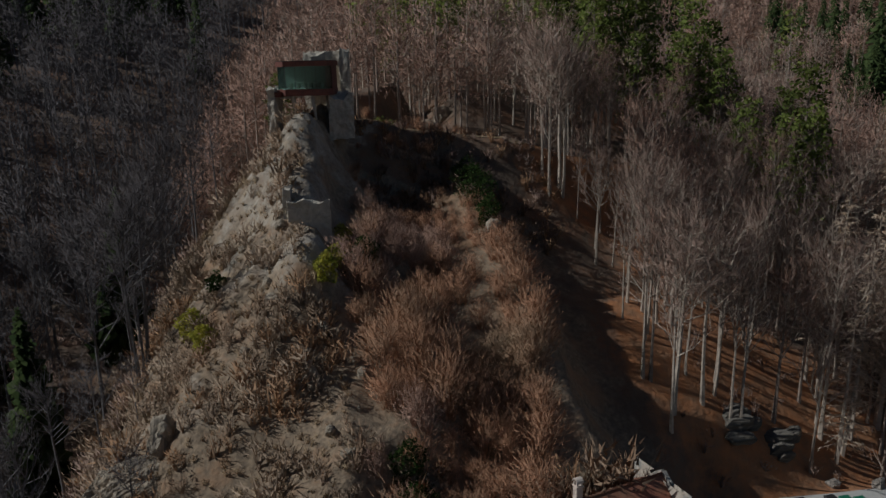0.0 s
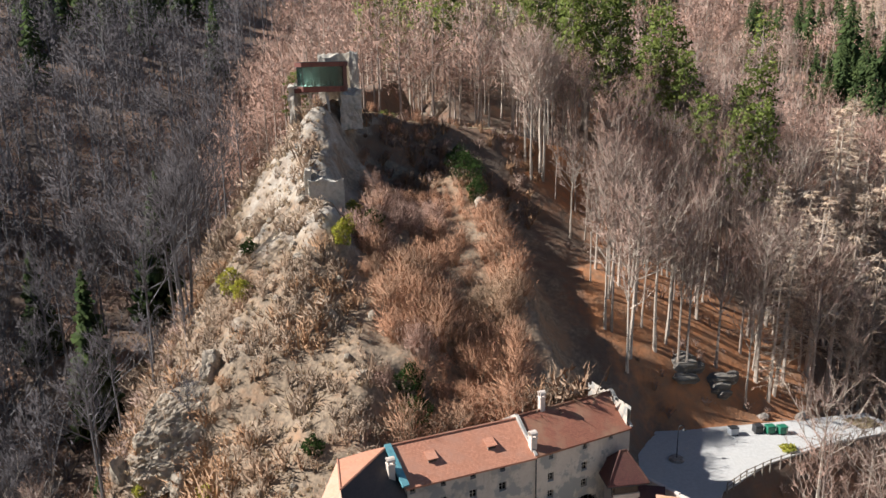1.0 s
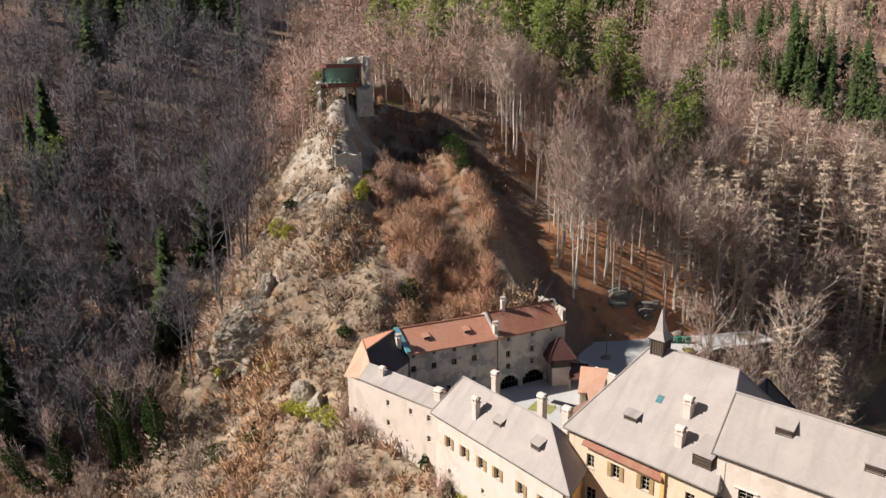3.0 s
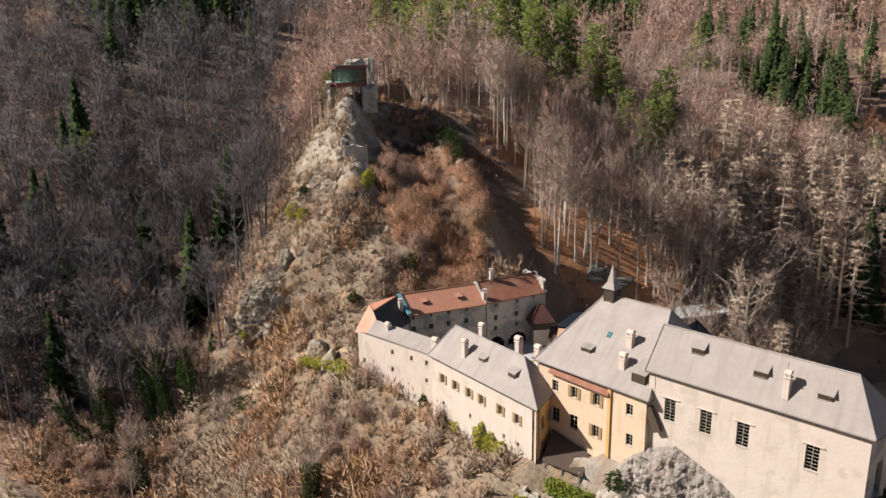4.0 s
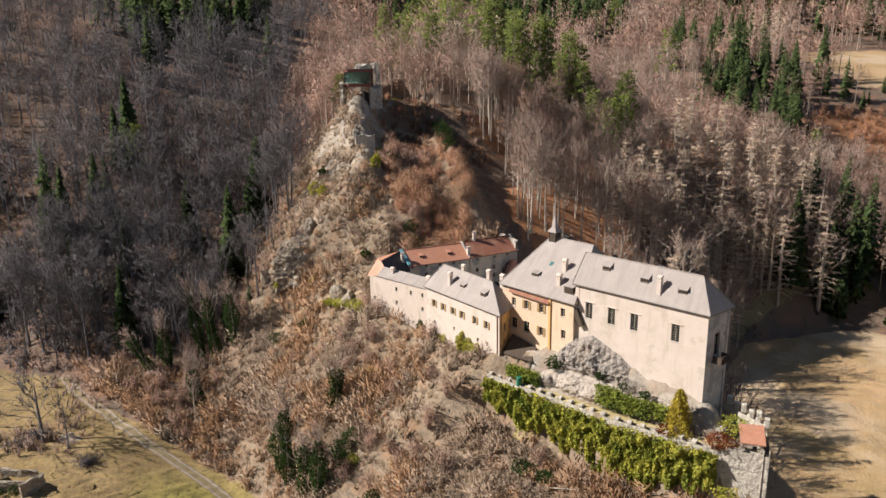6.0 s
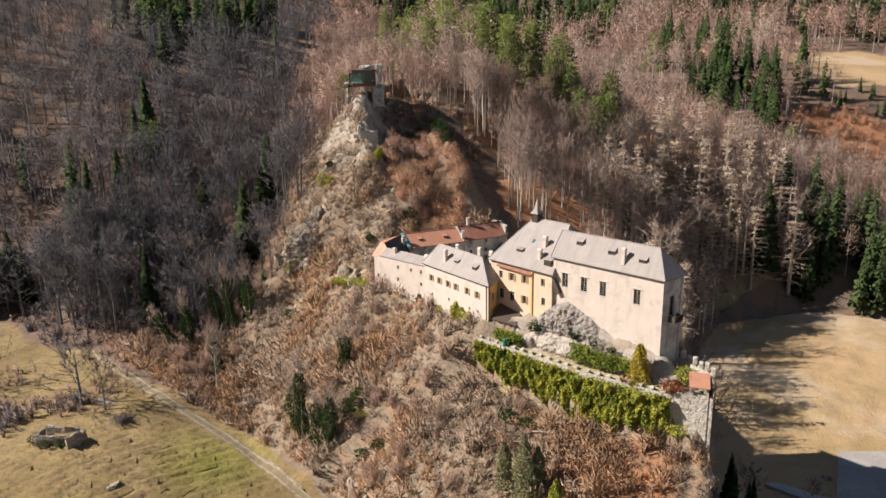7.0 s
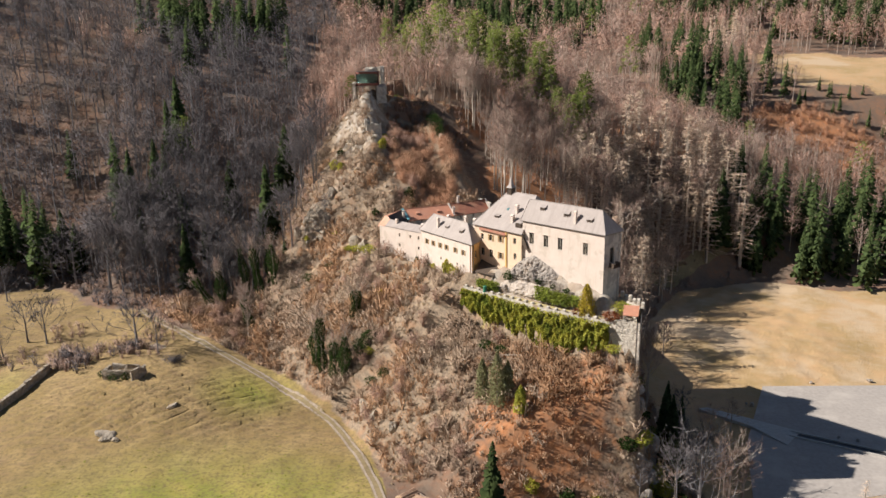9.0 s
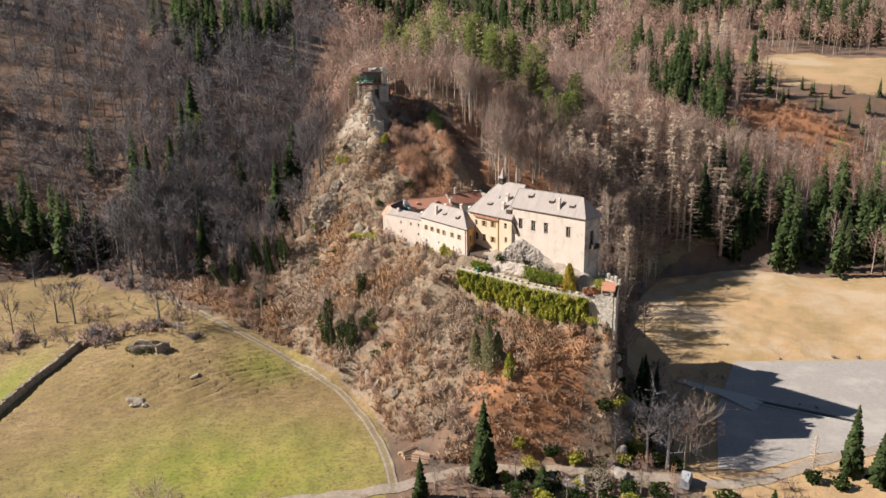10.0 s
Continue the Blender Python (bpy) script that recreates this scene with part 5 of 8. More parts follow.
def own_normals(v, t):
    """The smooth normals of a closed tube."""
    face, n = np.cross(v[t[:, 1]] - v[t[:, 0]], v[t[:, 2]] - v[t[:, 0]]), np.zeros(v.shape)
    for k in range(3):
        np.add.at(n, t[:, k], face)
    return n / (np.linalg.norm(n, axis=1)[:, None] + 1e-9)


def haze(seed, n, middle, radii, length, width, up=0.6, shell=0.45):
    """Fine twigs spread through a round crown, pointing out and up."""
    r = np.random.default_rng(seed)
    d = r.normal(size=(n, 3))
    d /= np.linalg.norm(d, axis=1)[:, None]
    d[:, 2] = np.abs(d[:, 2]) * np.where(r.random(n) < 0.72, 1, -0.8)
    lump = 1 + 0.22 * np.sin(3 * np.arctan2(d[:, 1], d[:, 0]) + seed) + 0.16 * np.sin(7 * d[:, 2] + 5 * np.arctan2(d[:, 1], d[:, 0]))
    p = d * (np.asarray(radii) * (r.random(n) ** shell * lump)[:, None]) + [0, 0, middle]
    w = d * [1, 1, 0.6] + r.normal(0, 0.45, (n, 3)) + [0, 0, up]
    w *= (length * r.uniform(0.6, 1.3, n) / np.linalg.norm(w, axis=1))[:, None]
    return slivers(p - w * 0.4, w, width * 0.5 * r.uniform(0.7, 1.3, n), r)


def shrub(seed, h, wide, stems, twigs, size):
    """A leafless bush: thin stems that fan out from the foot, and a dome of fine twigs."""
    r = np.random.default_rng(seed)
    a, out = r.random(stems) * 6.283, np.sqrt(r.random(stems)) * wide * 0.75
    way = np.c_[np.cos(a) * out, np.sin(a) * out, h * r.uniform(0.6, 0.98, stems)]
    s = slivers(np.c_[r.normal(0, 0.12 * wide, (stems, 2)), np.zeros(stems)], way, np.full(stems, size[1] * 0.7), r)
    return merge([s, haze(seed + 1, twigs, h * 0.45, (wide, wide, h * 0.55), *size, up=1.1, shell=0.5)])


def merge(pieces):
    """Shapes joined into one: points, triangles and, where a shape has them, normals (zero: the face's own)."""
    vs, ts, ns, n, lit = [], [], [], 0, any(len(p) == 3 for p in pieces)
    for p in pieces:
        vs.append(p[0])
        ts.append(p[1] + n)
        if lit:
            ns.append(p[2] if len(p) == 3 else own_normals(p[0], p[1]))
        n += len(p[0])
    return (np.concatenate(vs), np.concatenate(ts)) + ((np.concatenate(ns),) if lit else ())


def rounded(shape, middle, up=0.25, stray=0.35, flat=0.8):
    """A haze of twigs that takes the light as the round crown it makes up."""
    v, t = shape
    r = np.random.default_rng(len(v))
    n = v * [1, 1, flat] - [0, 0, middle * flat]
    n /= np.linalg.norm(n, axis=1)[:, None] + 1e-6
    n = n + [0, 0, up] + np.repeat(r.normal(0, stray, (len(t), 3)), 3, axis=0)[:len(v)] if len(v) == 3 * len(t) else n + [0, 0, up] + r.normal(0, stray, v.shape)
    n /= np.linalg.norm(n, axis=1)[:, None] + 1e-6
    face = np.cross(v[t[:, 1]] - v[t[:, 0]], v[t[:, 2]] - v[t[:, 0]])
    turned = (face * n[t].sum(1)).sum(1) < 0
    t = np.where(turned[:, None], t[:, ::-1], t)
    return v, t, n


def slivers(start, way, width, r):
    """Thin pointed twigs from their starts."""
    n = len(start)
    side = np.cross(way, r.normal(size=(n, 3)))
    side /= np.linalg.norm(side, axis=1)[:, None] + 1e-9
    v = np.stack([start - side * width[:, None], start + side * width[:, None], start + way], 1).reshape(-1, 3)
    return v, np.arange(3 * n).reshape(-1, 3)


def leaves(centre, size, r, flat=0.0):
    """Small leaf-like kites about given centres."""
    n = len(centre)
    a = r.normal(size=(n, 3))
    a[:, 2] *= 1 - flat
    a /= np.linalg.norm(a, axis=1)[:, None]
    b = np.cross(a, r.normal(size=(n, 3)))
    b /= np.linalg.norm(b, axis=1)[:, None]
    s = size[:, None]
    v = np.stack([centre - a * s, centre + b * s * 0.6, centre + a * s, centre - b * s * 0.6], 1).reshape(-1, 3)
    i = np.arange(n)[:, None] * 4
    return v, np.concatenate([i + [[0, 1, 2]], i + [[0, 2, 3]]])


def bare_tree(seed, h=18.0, spread=4.0, limbs=14, twigs=320, sides=5, low=0.4, wide=0.022, slender=1.0):
    """A leafless broadleaf tree: its wood (trunk, upswept limbs and their branches) and its fine twigs."""
    r = np.random.default_rng(seed)
    zz = np.linspace(0, 0.94 * h, 7)
    bend = np.cumsum(r.normal(0, 0.018 * h / 6, (7, 2)), axis=0)
    trunk = np.c_[bend - bend[0], zz]
    rad = np.interp(zz, [0, 0.06 * h, 0.5 * h, h], [0.017 * h, 0.012 * h, 0.0085 * h, 0.02]) * slender
    wood, st, wy = [tube(trunk, rad, sides)], [], []
    for k in range(limbs):
        f = low + (0.95 - low) * (k + r.random()) / limbs
        base = np.array([np.interp(f * h, zz, trunk[:, 0]), np.interp(f * h, zz, trunk[:, 1]), min(f, 0.9) * h])
        az = k * 2.4 + r.normal(0, 0.5)
        el = np.radians(r.uniform(26, 55) + 22 * (f - 0.5))
        ln = spread * (1.3 - 0.8 * (f - low) / (1 - low)) * r.uniform(0.65, 1.25)
        d = np.array([np.cos(az) * np.cos(el), np.sin(az) * np.cos(el), np.sin(el)])
        kink = r.normal(0, 0.07 * ln, 3)
        p = np.array([base, base + d * ln * 0.55 + kink, base + d * ln + kink + [0, 0, 0.22 * ln]])
        wood.append(tube(p, [0.0062 * h * (1.2 - f), 0.0042 * h * (1.2 - f), 0.015], 3))
        m = 7
        u = r.uniform(0.2, 1.0, m)
        q = np.stack([np.interp(u, [0, 0.55, 1], p[:, c]) for c in range(3)], 1)
        w = d * 0.7 + r.normal(0, 0.48, (m, 3)) + [0, 0, 0.5]
        w *= (ln * r.uniform(0.3, 0.62, m) / np.linalg.norm(w, axis=1))[:, None]
        st.append(q)
        wy.append(w)
    st, wy = np.concatenate(st), np.concatenate(wy)
    wood.append(slivers(st, wy, np.full(len(st), 0.045), r))
    pick = r.integers(0, len(st), max(twigs, 2))
    way = wy[pick] / np.linalg.norm(wy[pick], axis=1)[:, None]
    w = way * 0.8 + r.normal(0, 0.5, (len(pick), 3)) + [0, 0, 0.35]
    w *= (h * r.uniform(0.03, 0.08, len(pick)) / np.linalg.norm(w, axis=1))[:, None]
    return merge(wood), slivers(st[pick] + wy[pick] * r.uniform(0.1, 1.0, len(pick))[:, None], w, np.full(len(pick), wide), r)


def conifer(seed, h=20.0, radius=3.0, whorls=26, arms=9, bare=0.08, thin=1.0):
    """A spruce: a trunk, and whorls of drooping, ragged boughs."""
    r = np.random.default_rng(seed)
    wood = tube([(0, 0, 0), (0.1, 0, h * 0.5), (0, 0, h)], [0.013 * h, 0.009 * h, 0.02], 5)
    V, T, n = [], [], 0
    for k in range(whorls * arms):
        if r.random() > thin:
            continue
        f = bare + (1 - bare) * ((k + r.random()) / (whorls * arms)) ** 0.85
        az = k * 2.4 + r.normal(0, 0.3)
        ln = (radius * (1 - f) ** 0.8 + 0.15) * r.uniform(0.55, 1.2)
        out, side = np.array([np.cos(az), np.sin(az), 0]), np.array([-np.sin(az), np.cos(az), 0])
        z, droop, w = f * h, ln * r.uniform(0.1, 0.55), ln * r.uniform(0.13, 0.24) + 0.08
        base, tip, m = np.array([0, 0, z + 0.12 * ln]), out * ln + [0, 0, z - droop * 0.8], out * ln * 0.5 + [0, 0, z - droop * 0.45]
        hang = [0, 0, w * r.uniform(0.5, 1.4)]
        V += [base, m + side * w - hang, tip, m - side * w - hang, m + [0, 0, 0.08 * ln], out * ln * 0.85 + side * w * 0.8 + [0, 0, z - droop * 1.1] - hang, out * ln * 0.85 - side * w * 0.8 + [0, 0, z - droop * 1.1] - hang]
        T += [(n, n + 1, n + 4), (n + 1, n + 5, n + 4), (n + 4, n + 5, n + 2), (n, n + 4, n + 3), (n + 4, n + 6, n + 3), (n + 4, n + 2, n + 6)]
        n += 7
    return wood, (np.array(V), np.array(T))


def pine(seed, h=18.0, spread=2.6, tufts=26, needles=26, plump=1.0):
    """A pine: a long bare trunk under a loose crown of needle tufts."""
    r = np.random.default_rng(seed)
    wood, leaf = [tube([(0, 0, 0), (0.2, 0.1, h * 0.5), (0, 0.2, h * 0.97)], [0.014 * h, 0.01 * h, 0.03], 5)], []
    for k in range(tufts):
        f = 0.35 + 0.65 * (k + r.random()) / tufts
        az, ln = k * 2.4, spread * (1.15 - f) * 2.0 * r.uniform(0.5, 1.1) + 0.3
        tip = np.array([np.cos(az) * ln, np.sin(az) * ln, f * h + 0.25 * ln])
        wood.append(tube([(0, 0, f * h), tip * [0.5, 0.5, 1] - [0, 0, 0.1], tip], [0.06, 0.04, 0.02], 3))
        c = tip + r.normal(0, 0.45, (needles, 3)) * [1.2 * plump, 1.2 * plump, 0.7 * plump]
        leaf.append(leaves(c, r.uniform(0.22, 0.42, needles) * plump, r))
    return merge(wood), merge(leaf)


def larch(seed, h=20.0, spread=2.6, twigs=520):
    """A bare larch: a straight trunk and level, feathery branches all the way down."""
    r = np.random.default_rng(seed)
    wood = [tube([(0, 0, 0), (0, 0.1, h * 0.5), (0, 0, h)], [0.014 * h, 0.009 * h, 0.02], 5)]
    f = 0.15 + 0.83 * r.random(60)
    st, wy = [], []
    for k, g in enumerate(np.sort(f)):
        az, ln = k * 2.4, spread * (1.08 - g) * r.uniform(0.6, 1.2) + 0.2
        d = np.array([np.cos(az), np.sin(az), r.uniform(-0.2, 0.2)])
        wood.append(tube([(0, 0, g * h), d * ln + [0, 0, g * h]], [0.035, 0.012], 3))
        m = twigs // 60
        s = r.random(m)
        st.append(d * (ln * s)[:, None] + [0, 0, g * h])
        w = d * 0.8 + r.normal(0, 0.42, (m, 3)) - [0, 0, 0.28]
        wy.append(w / np.linalg.norm(w, axis=1)[:, None] * r.uniform(0.4, 1.0, m)[:, None])
    st, wy = np.concatenate(st), np.concatenate(wy)
    return merge(wood), slivers(st, wy, np.full(len(st), 0.045), r)


def brush(seed, h=2.4, stems=70, wide=0.022, lean=0.5):
    """A leafless shrub: a sheaf of thin stems with side twigs."""
    r = np.random.default_rng(seed)
    st = np.c_[r.normal(0, 0.28, (stems, 2)), np.zeros(stems)]
    wy = np.c_[r.normal(0, lean, (stems, 2)), np.full(stems, 1.0)] * (h * r.uniform(0.5, 1.0, stems))[:, None]
    pick = r.integers(0, stems, stems * 2)
    s2 = st[pick] + wy[pick] * r.uniform(0.25, 0.85, len(pick))[:, None]
    w2 = (wy[pick] / h + r.normal(0, 0.5, (len(pick), 3))) * (h * r.uniform(0.15, 0.4, len(pick)))[:, None]
    a, b = slivers(st, wy, np.full(stems, wide * 1.4), r), slivers(s2, w2, np.full(len(s2), wide), r)
    return merge([a, b])


def ivy_column(seed, h=12.0, radius=0.8, n=900):
    r = np.random.default_rng(seed)
    f = r.random(n)
    rad = radius * (0.55 + 0.6 * np.sin(np.pi * np.clip(f, 0.05, 1)) ** 0.6) * r.uniform(0.55, 1.1, n)
    rad *= 1 + 0.3 * np.sin(9 * f + 3 * seed)
    a = r.random(n) * 6.283
    return leaves(np.c_[np.cos(a) * rad, np.sin(a) * rad, f * h], r.uniform(0.12, 0.24, n), r)


def placed(shape, at, scale, turn, tip=0.0):
    """A shape set down at a place."""
    v, t = shape[:2]
    c, s = np.cos(turn), np.sin(turn)
    w = v * np.asarray(scale)
    x, y = w[:, 0] * c - w[:, 1] * s, w[:, 0] * s + w[:, 1] * c
    out = (np.c_[x + at[0] + tip * w[:, 2], y + at[1], w[:, 2] + at[2]], t)
    if len(shape) == 3:
        m = shape[2]
        out += (np.c_[m[:, 0] * c - m[:, 1] * s, m[:, 0] * s + m[:, 1] * c, m[:, 2]],)
    return out


def stuff(name, groups, mats, label, category):
    """Many plants in one mesh; each group is a list of placed shapes with its material."""
    pieces, idx = [], []
    for k, g in enumerate(groups):
        if g:
            p = merge(g)
            pieces.append(p)
            idx.append(np.full(len(p[1]), k))
    whole = merge(pieces)
    me = raw_mesh(name, whole[0], whole[1], mats, np.concatenate(idx), normals=whole[2] if len(whole) == 3 else None)
    return tagged(new(name, me), label, category, kind="stuff")


def crowned(pair, middle, **kw):
    return pair[0], rounded(pair[1], middle, **kw)


BARE = [crowned(bare_tree(s, 18 + s % 3, 4.0 + 0.5 * (s % 4), 18, 1300, low=0.42 + 0.05 * (s % 4), wide=0.024), 11.5, stray=0.25) for s in range(6)]
def far_tree(seed, h, wide, n, length, width, limbs):
    wood, _ = bare_tree(seed, h, wide * 0.85, limbs, 0, 3, low=0.4)
    return wood, rounded(haze(seed, n, h * 0.62, (wide, wide, h * 0.4), length, width), h * 0.58, stray=0.14)


FARBARE = [far_tree(20 + s, 18 + s % 3, 3.7 + 0.4 * (s % 3), 420, 1.05, 0.12, 6) for s in range(5)]
REMOTE = [far_tree(30 + s, 18 + s % 2, 4.5 + 0.3 * (s % 2), 200, 1.35, 0.27, 3) for s in range(4)]
SPRUCE = [crowned(conifer(40 + s, 20, 3.1 + 0.3 * s, 34, 10), 6, stray=0.35, flat=0.3) for s in range(4)]
FARSPRUCE = [crowned(conifer(50 + s, 21, 3.5, 16, 8), 6, stray=0.35, flat=0.3) for s in range(3)]
PINE = [crowned(pine(60 + s, 21, 2.2, 44, 30, 0.8), 12, stray=0.3) for s in range(4)]
FARPINE = [crowned(pine(64 + s, 21, 2.5, 24, 14, 1.05), 12, stray=0.3) for s in range(3)]
OAK = [crowned(bare_tree(130 + s, 11.5, 6.0, 15, 1500, low=0.24, wide=0.03, slender=1.7), 7.0, stray=0.25) for s in range(3)]
LARCH = [crowned(larch(70 + s, 22, 3.4, 1500), 9, flat=0.3) for s in range(3)]
BRUSH = [rounded(shrub(80 + s, 1.8 + 0.25 * s, 1.1 + 0.1 * (s % 3), 10, 50, (0.6, 0.11)), 0.4, stray=0.2) for s in range(6)]
SAPLING = [rounded(shrub(90 + s, 4.6 + 0.5 * s, 2.0 + 0.2 * (s % 3), 44, 760, (0.85, 0.05)), 1.2, stray=0.2) for s in range(5)]

# where nothing grows
SITE = [(11.6, 5), (45, -26), (48, -10), (36, 12), (31, 24), (30, 52), (22, 60), (-6, 50), (-11.5, 46), (-9, 36), (1.6, 21)]
LOGS = [(-7, -37), (4.5, -38), (5.5, -28), (-5, -27)]
CLEAR = [LOGS, COURT, PARKING, FOREYARD, SITE]


def near_line(x, y, line, by):
    p = np.array(line, float)
    return -tent(np.asarray(x, float), np.asarray(y, float), [(a, b, 0, 1, 1) for a, b in p], 0, 1e9) < by


def free(x, y, margin=1.0):
    ok = np.ones(len(x), bool)
    for p in CLEAR:
        ok &= inside(x, y, p) < -margin
    ok &= ~near_line(x, y, TRACK, 2.6 + margin) & ~near_line(x, y, [(-10.5, 40), (-25, 49), (-36, 54)], 0.7)
    return ok


def scatter(x0, x1, y0, y1, step, r):
    """Jittered points over a stretch of the plan."""
    x, y = np.meshgrid(np.arange(x0, x1, step), np.arange(y0, y1, step))
    x, y = x.ravel(), y.ravel()
    return x + r.uniform(-0.48, 0.48, len(x)) * step, y + r.uniform(-0.48, 0.48, len(x)) * step


def clumps(x, y, scale, off):
    return np.array([noise.noise(Vector((a * scale, b * scale, off))) for a, b in zip(x, y)])


def ridge_dist(x, y):
    """Metres to the rock crest, positive on its sunless east side."""
    d = -tent(x, y, [(p[0], p[1], 0, 1, 1) for p in CREST[7:15]], 0, 1e9)
    cx = np.interp(y, [p[1] for p in CREST[7:15]], [p[0] for p in CREST[7:15]])
    return np.where(x > cx, d, -d)


# meshes of the single trees, shared by all trees of a kind
def tree_meshes(kind, shapes, wood, leaf):
    return [(raw_mesh("trunk", *w[:2], [wood]), raw_mesh("crown", *l[:2], [leaf], normals=l[2] if len(l) == 3 else None)) for w, l in shapes]


TREES = {
    "beech": tree_meshes("beech", BARE, M["bark"], M["twig"]),
    # the beech shapes again, with shade put into their colours
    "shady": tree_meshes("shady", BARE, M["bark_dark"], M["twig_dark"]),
    "grey": tree_meshes("grey", BARE, M["bark_pale"], M["twig_grey"]),
    "spruce": tree_meshes("spruce", SPRUCE, M["bark"], M["needle"]),
    "pine": tree_meshes("pine", PINE, M["bark"], M["needle_pine"]),
    "oak": tree_meshes("oak", OAK, M["bark_dark"], M["twig_dark"]),
    "larch": tree_meshes("larch", LARCH, M["bark_pale"], M["twig_tan"]),
}
SAY = {
    "beech": ("beech_tree", "leafless beech with red-brown twigs on the wooded slope"),
    "shady": ("beech_tree", "leafless beech with bark and twigs coloured as in shade"),
    "grey": ("bare_tree", "leafless pale-barked tree on the slope"),
    "spruce": ("spruce_tree", "dark green spruce in the wood"),
    "pine": ("pine_tree", "tall pine with yellow-green needles in the wood"),
    "oak": ("oak_tree", "spreading leafless oak on the meadow"),
    "larch": ("larch_tree", "bare tan larch with feathery branches"),
}


def plant(kind, x, y, scale, turn, slim=1.0, label=None, lean=0.0):
    """One tree as a thing of its own."""
    tr, cr = TREES[kind][int(abs(x * 7 + y * 13)) % len(TREES[kind])]
    name, say = SAY[kind]
    e = tagged(new(name), label or say, "tree", "trees of the wood")
    e.matrix_basis = Matrix.LocRotScale((x, y, float(ground_z(x, y)) - 0.25), Euler((lean, 0, turn)), (scale * slim, scale * slim, scale))
    for n, me in (("trunk", tr), ("crown", cr)):
        o = new(n, me)
        o.parent = e
    return e


# stands of evergreens: x, y, radius, kind, share
STANDS = [(186, 312, 15, "larch", 0.9), (194, 336, 10, "larch", 0.9), (-115, 232, 28, "spruce", 0.9), (-92, 258, 22, "spruce", 0.85), (-145, 88, 15, "spruce", 0.9), (-99, 130, 5, "spruce", 0.9), (-98, 109, 5, "spruce", 0.9), (-112, 104, 6, "spruce", 0.8), (95, 416, 40, "spruce", 0.75), (138, 221, 20, "spruce", 0.85), (186, 238, 13, "spruce", 0.6), (208, 236, 11, "spruce", 0.4), (232, 235, 11, "spruce", 0.4), (119, 106, 9, "spruce", 0.7), (220, 440, 40, "spruce", 0.6), (20, 380, 50, "spruce", 0.8), (66, 400, 52, "spruce", 0.8), (-30, 330, 26, "spruce", 0.5), (152, 298, 26, "spruce", 0.8), (150, 240, 20, "spruce", 0.85), (141, 200, 15, "spruce", 0.75),
          (133, 128, 12, "spruce", 0.5), (140, 108, 16, "spruce", 0.8), (162, 106, 20, "spruce", 0.85), (188, 118, 26, "spruce", 0.8), (212, 132, 30, "spruce", 0.7), (190, 244, 20, "spruce", 0.5), (12, 196, 15, "pine", 0.3), (28, 188, 14, "pine", 0.3),
          (31, 152, 14, "pine", 0.8), (42, 142, 14, "pine", 0.92), (51, 136, 14, "pine", 0.95), (59, 129, 12, "pine", 0.9), (67, 128, 9, "pine", 0.7), (-6, 150, 14, "pine", 0.25), (10, 162, 14, "pine", 0.35), (0, 176, 16, "pine", 0.2), (20, 172, 14, "larch", 0.7), (34, 166, 12, "larch", 0.6), (80, 96, 20, "larch", 0.5), (300, 410, 60, "spruce", 0.6)]
r = np.random.default_rng(3)
far_wood, far_twig, far_pale, far_grey, far_tan, far_green, far_pine, far_shade_twig, far_shade_wood = [], [], [], [], [], [], [], [], []
single = 0
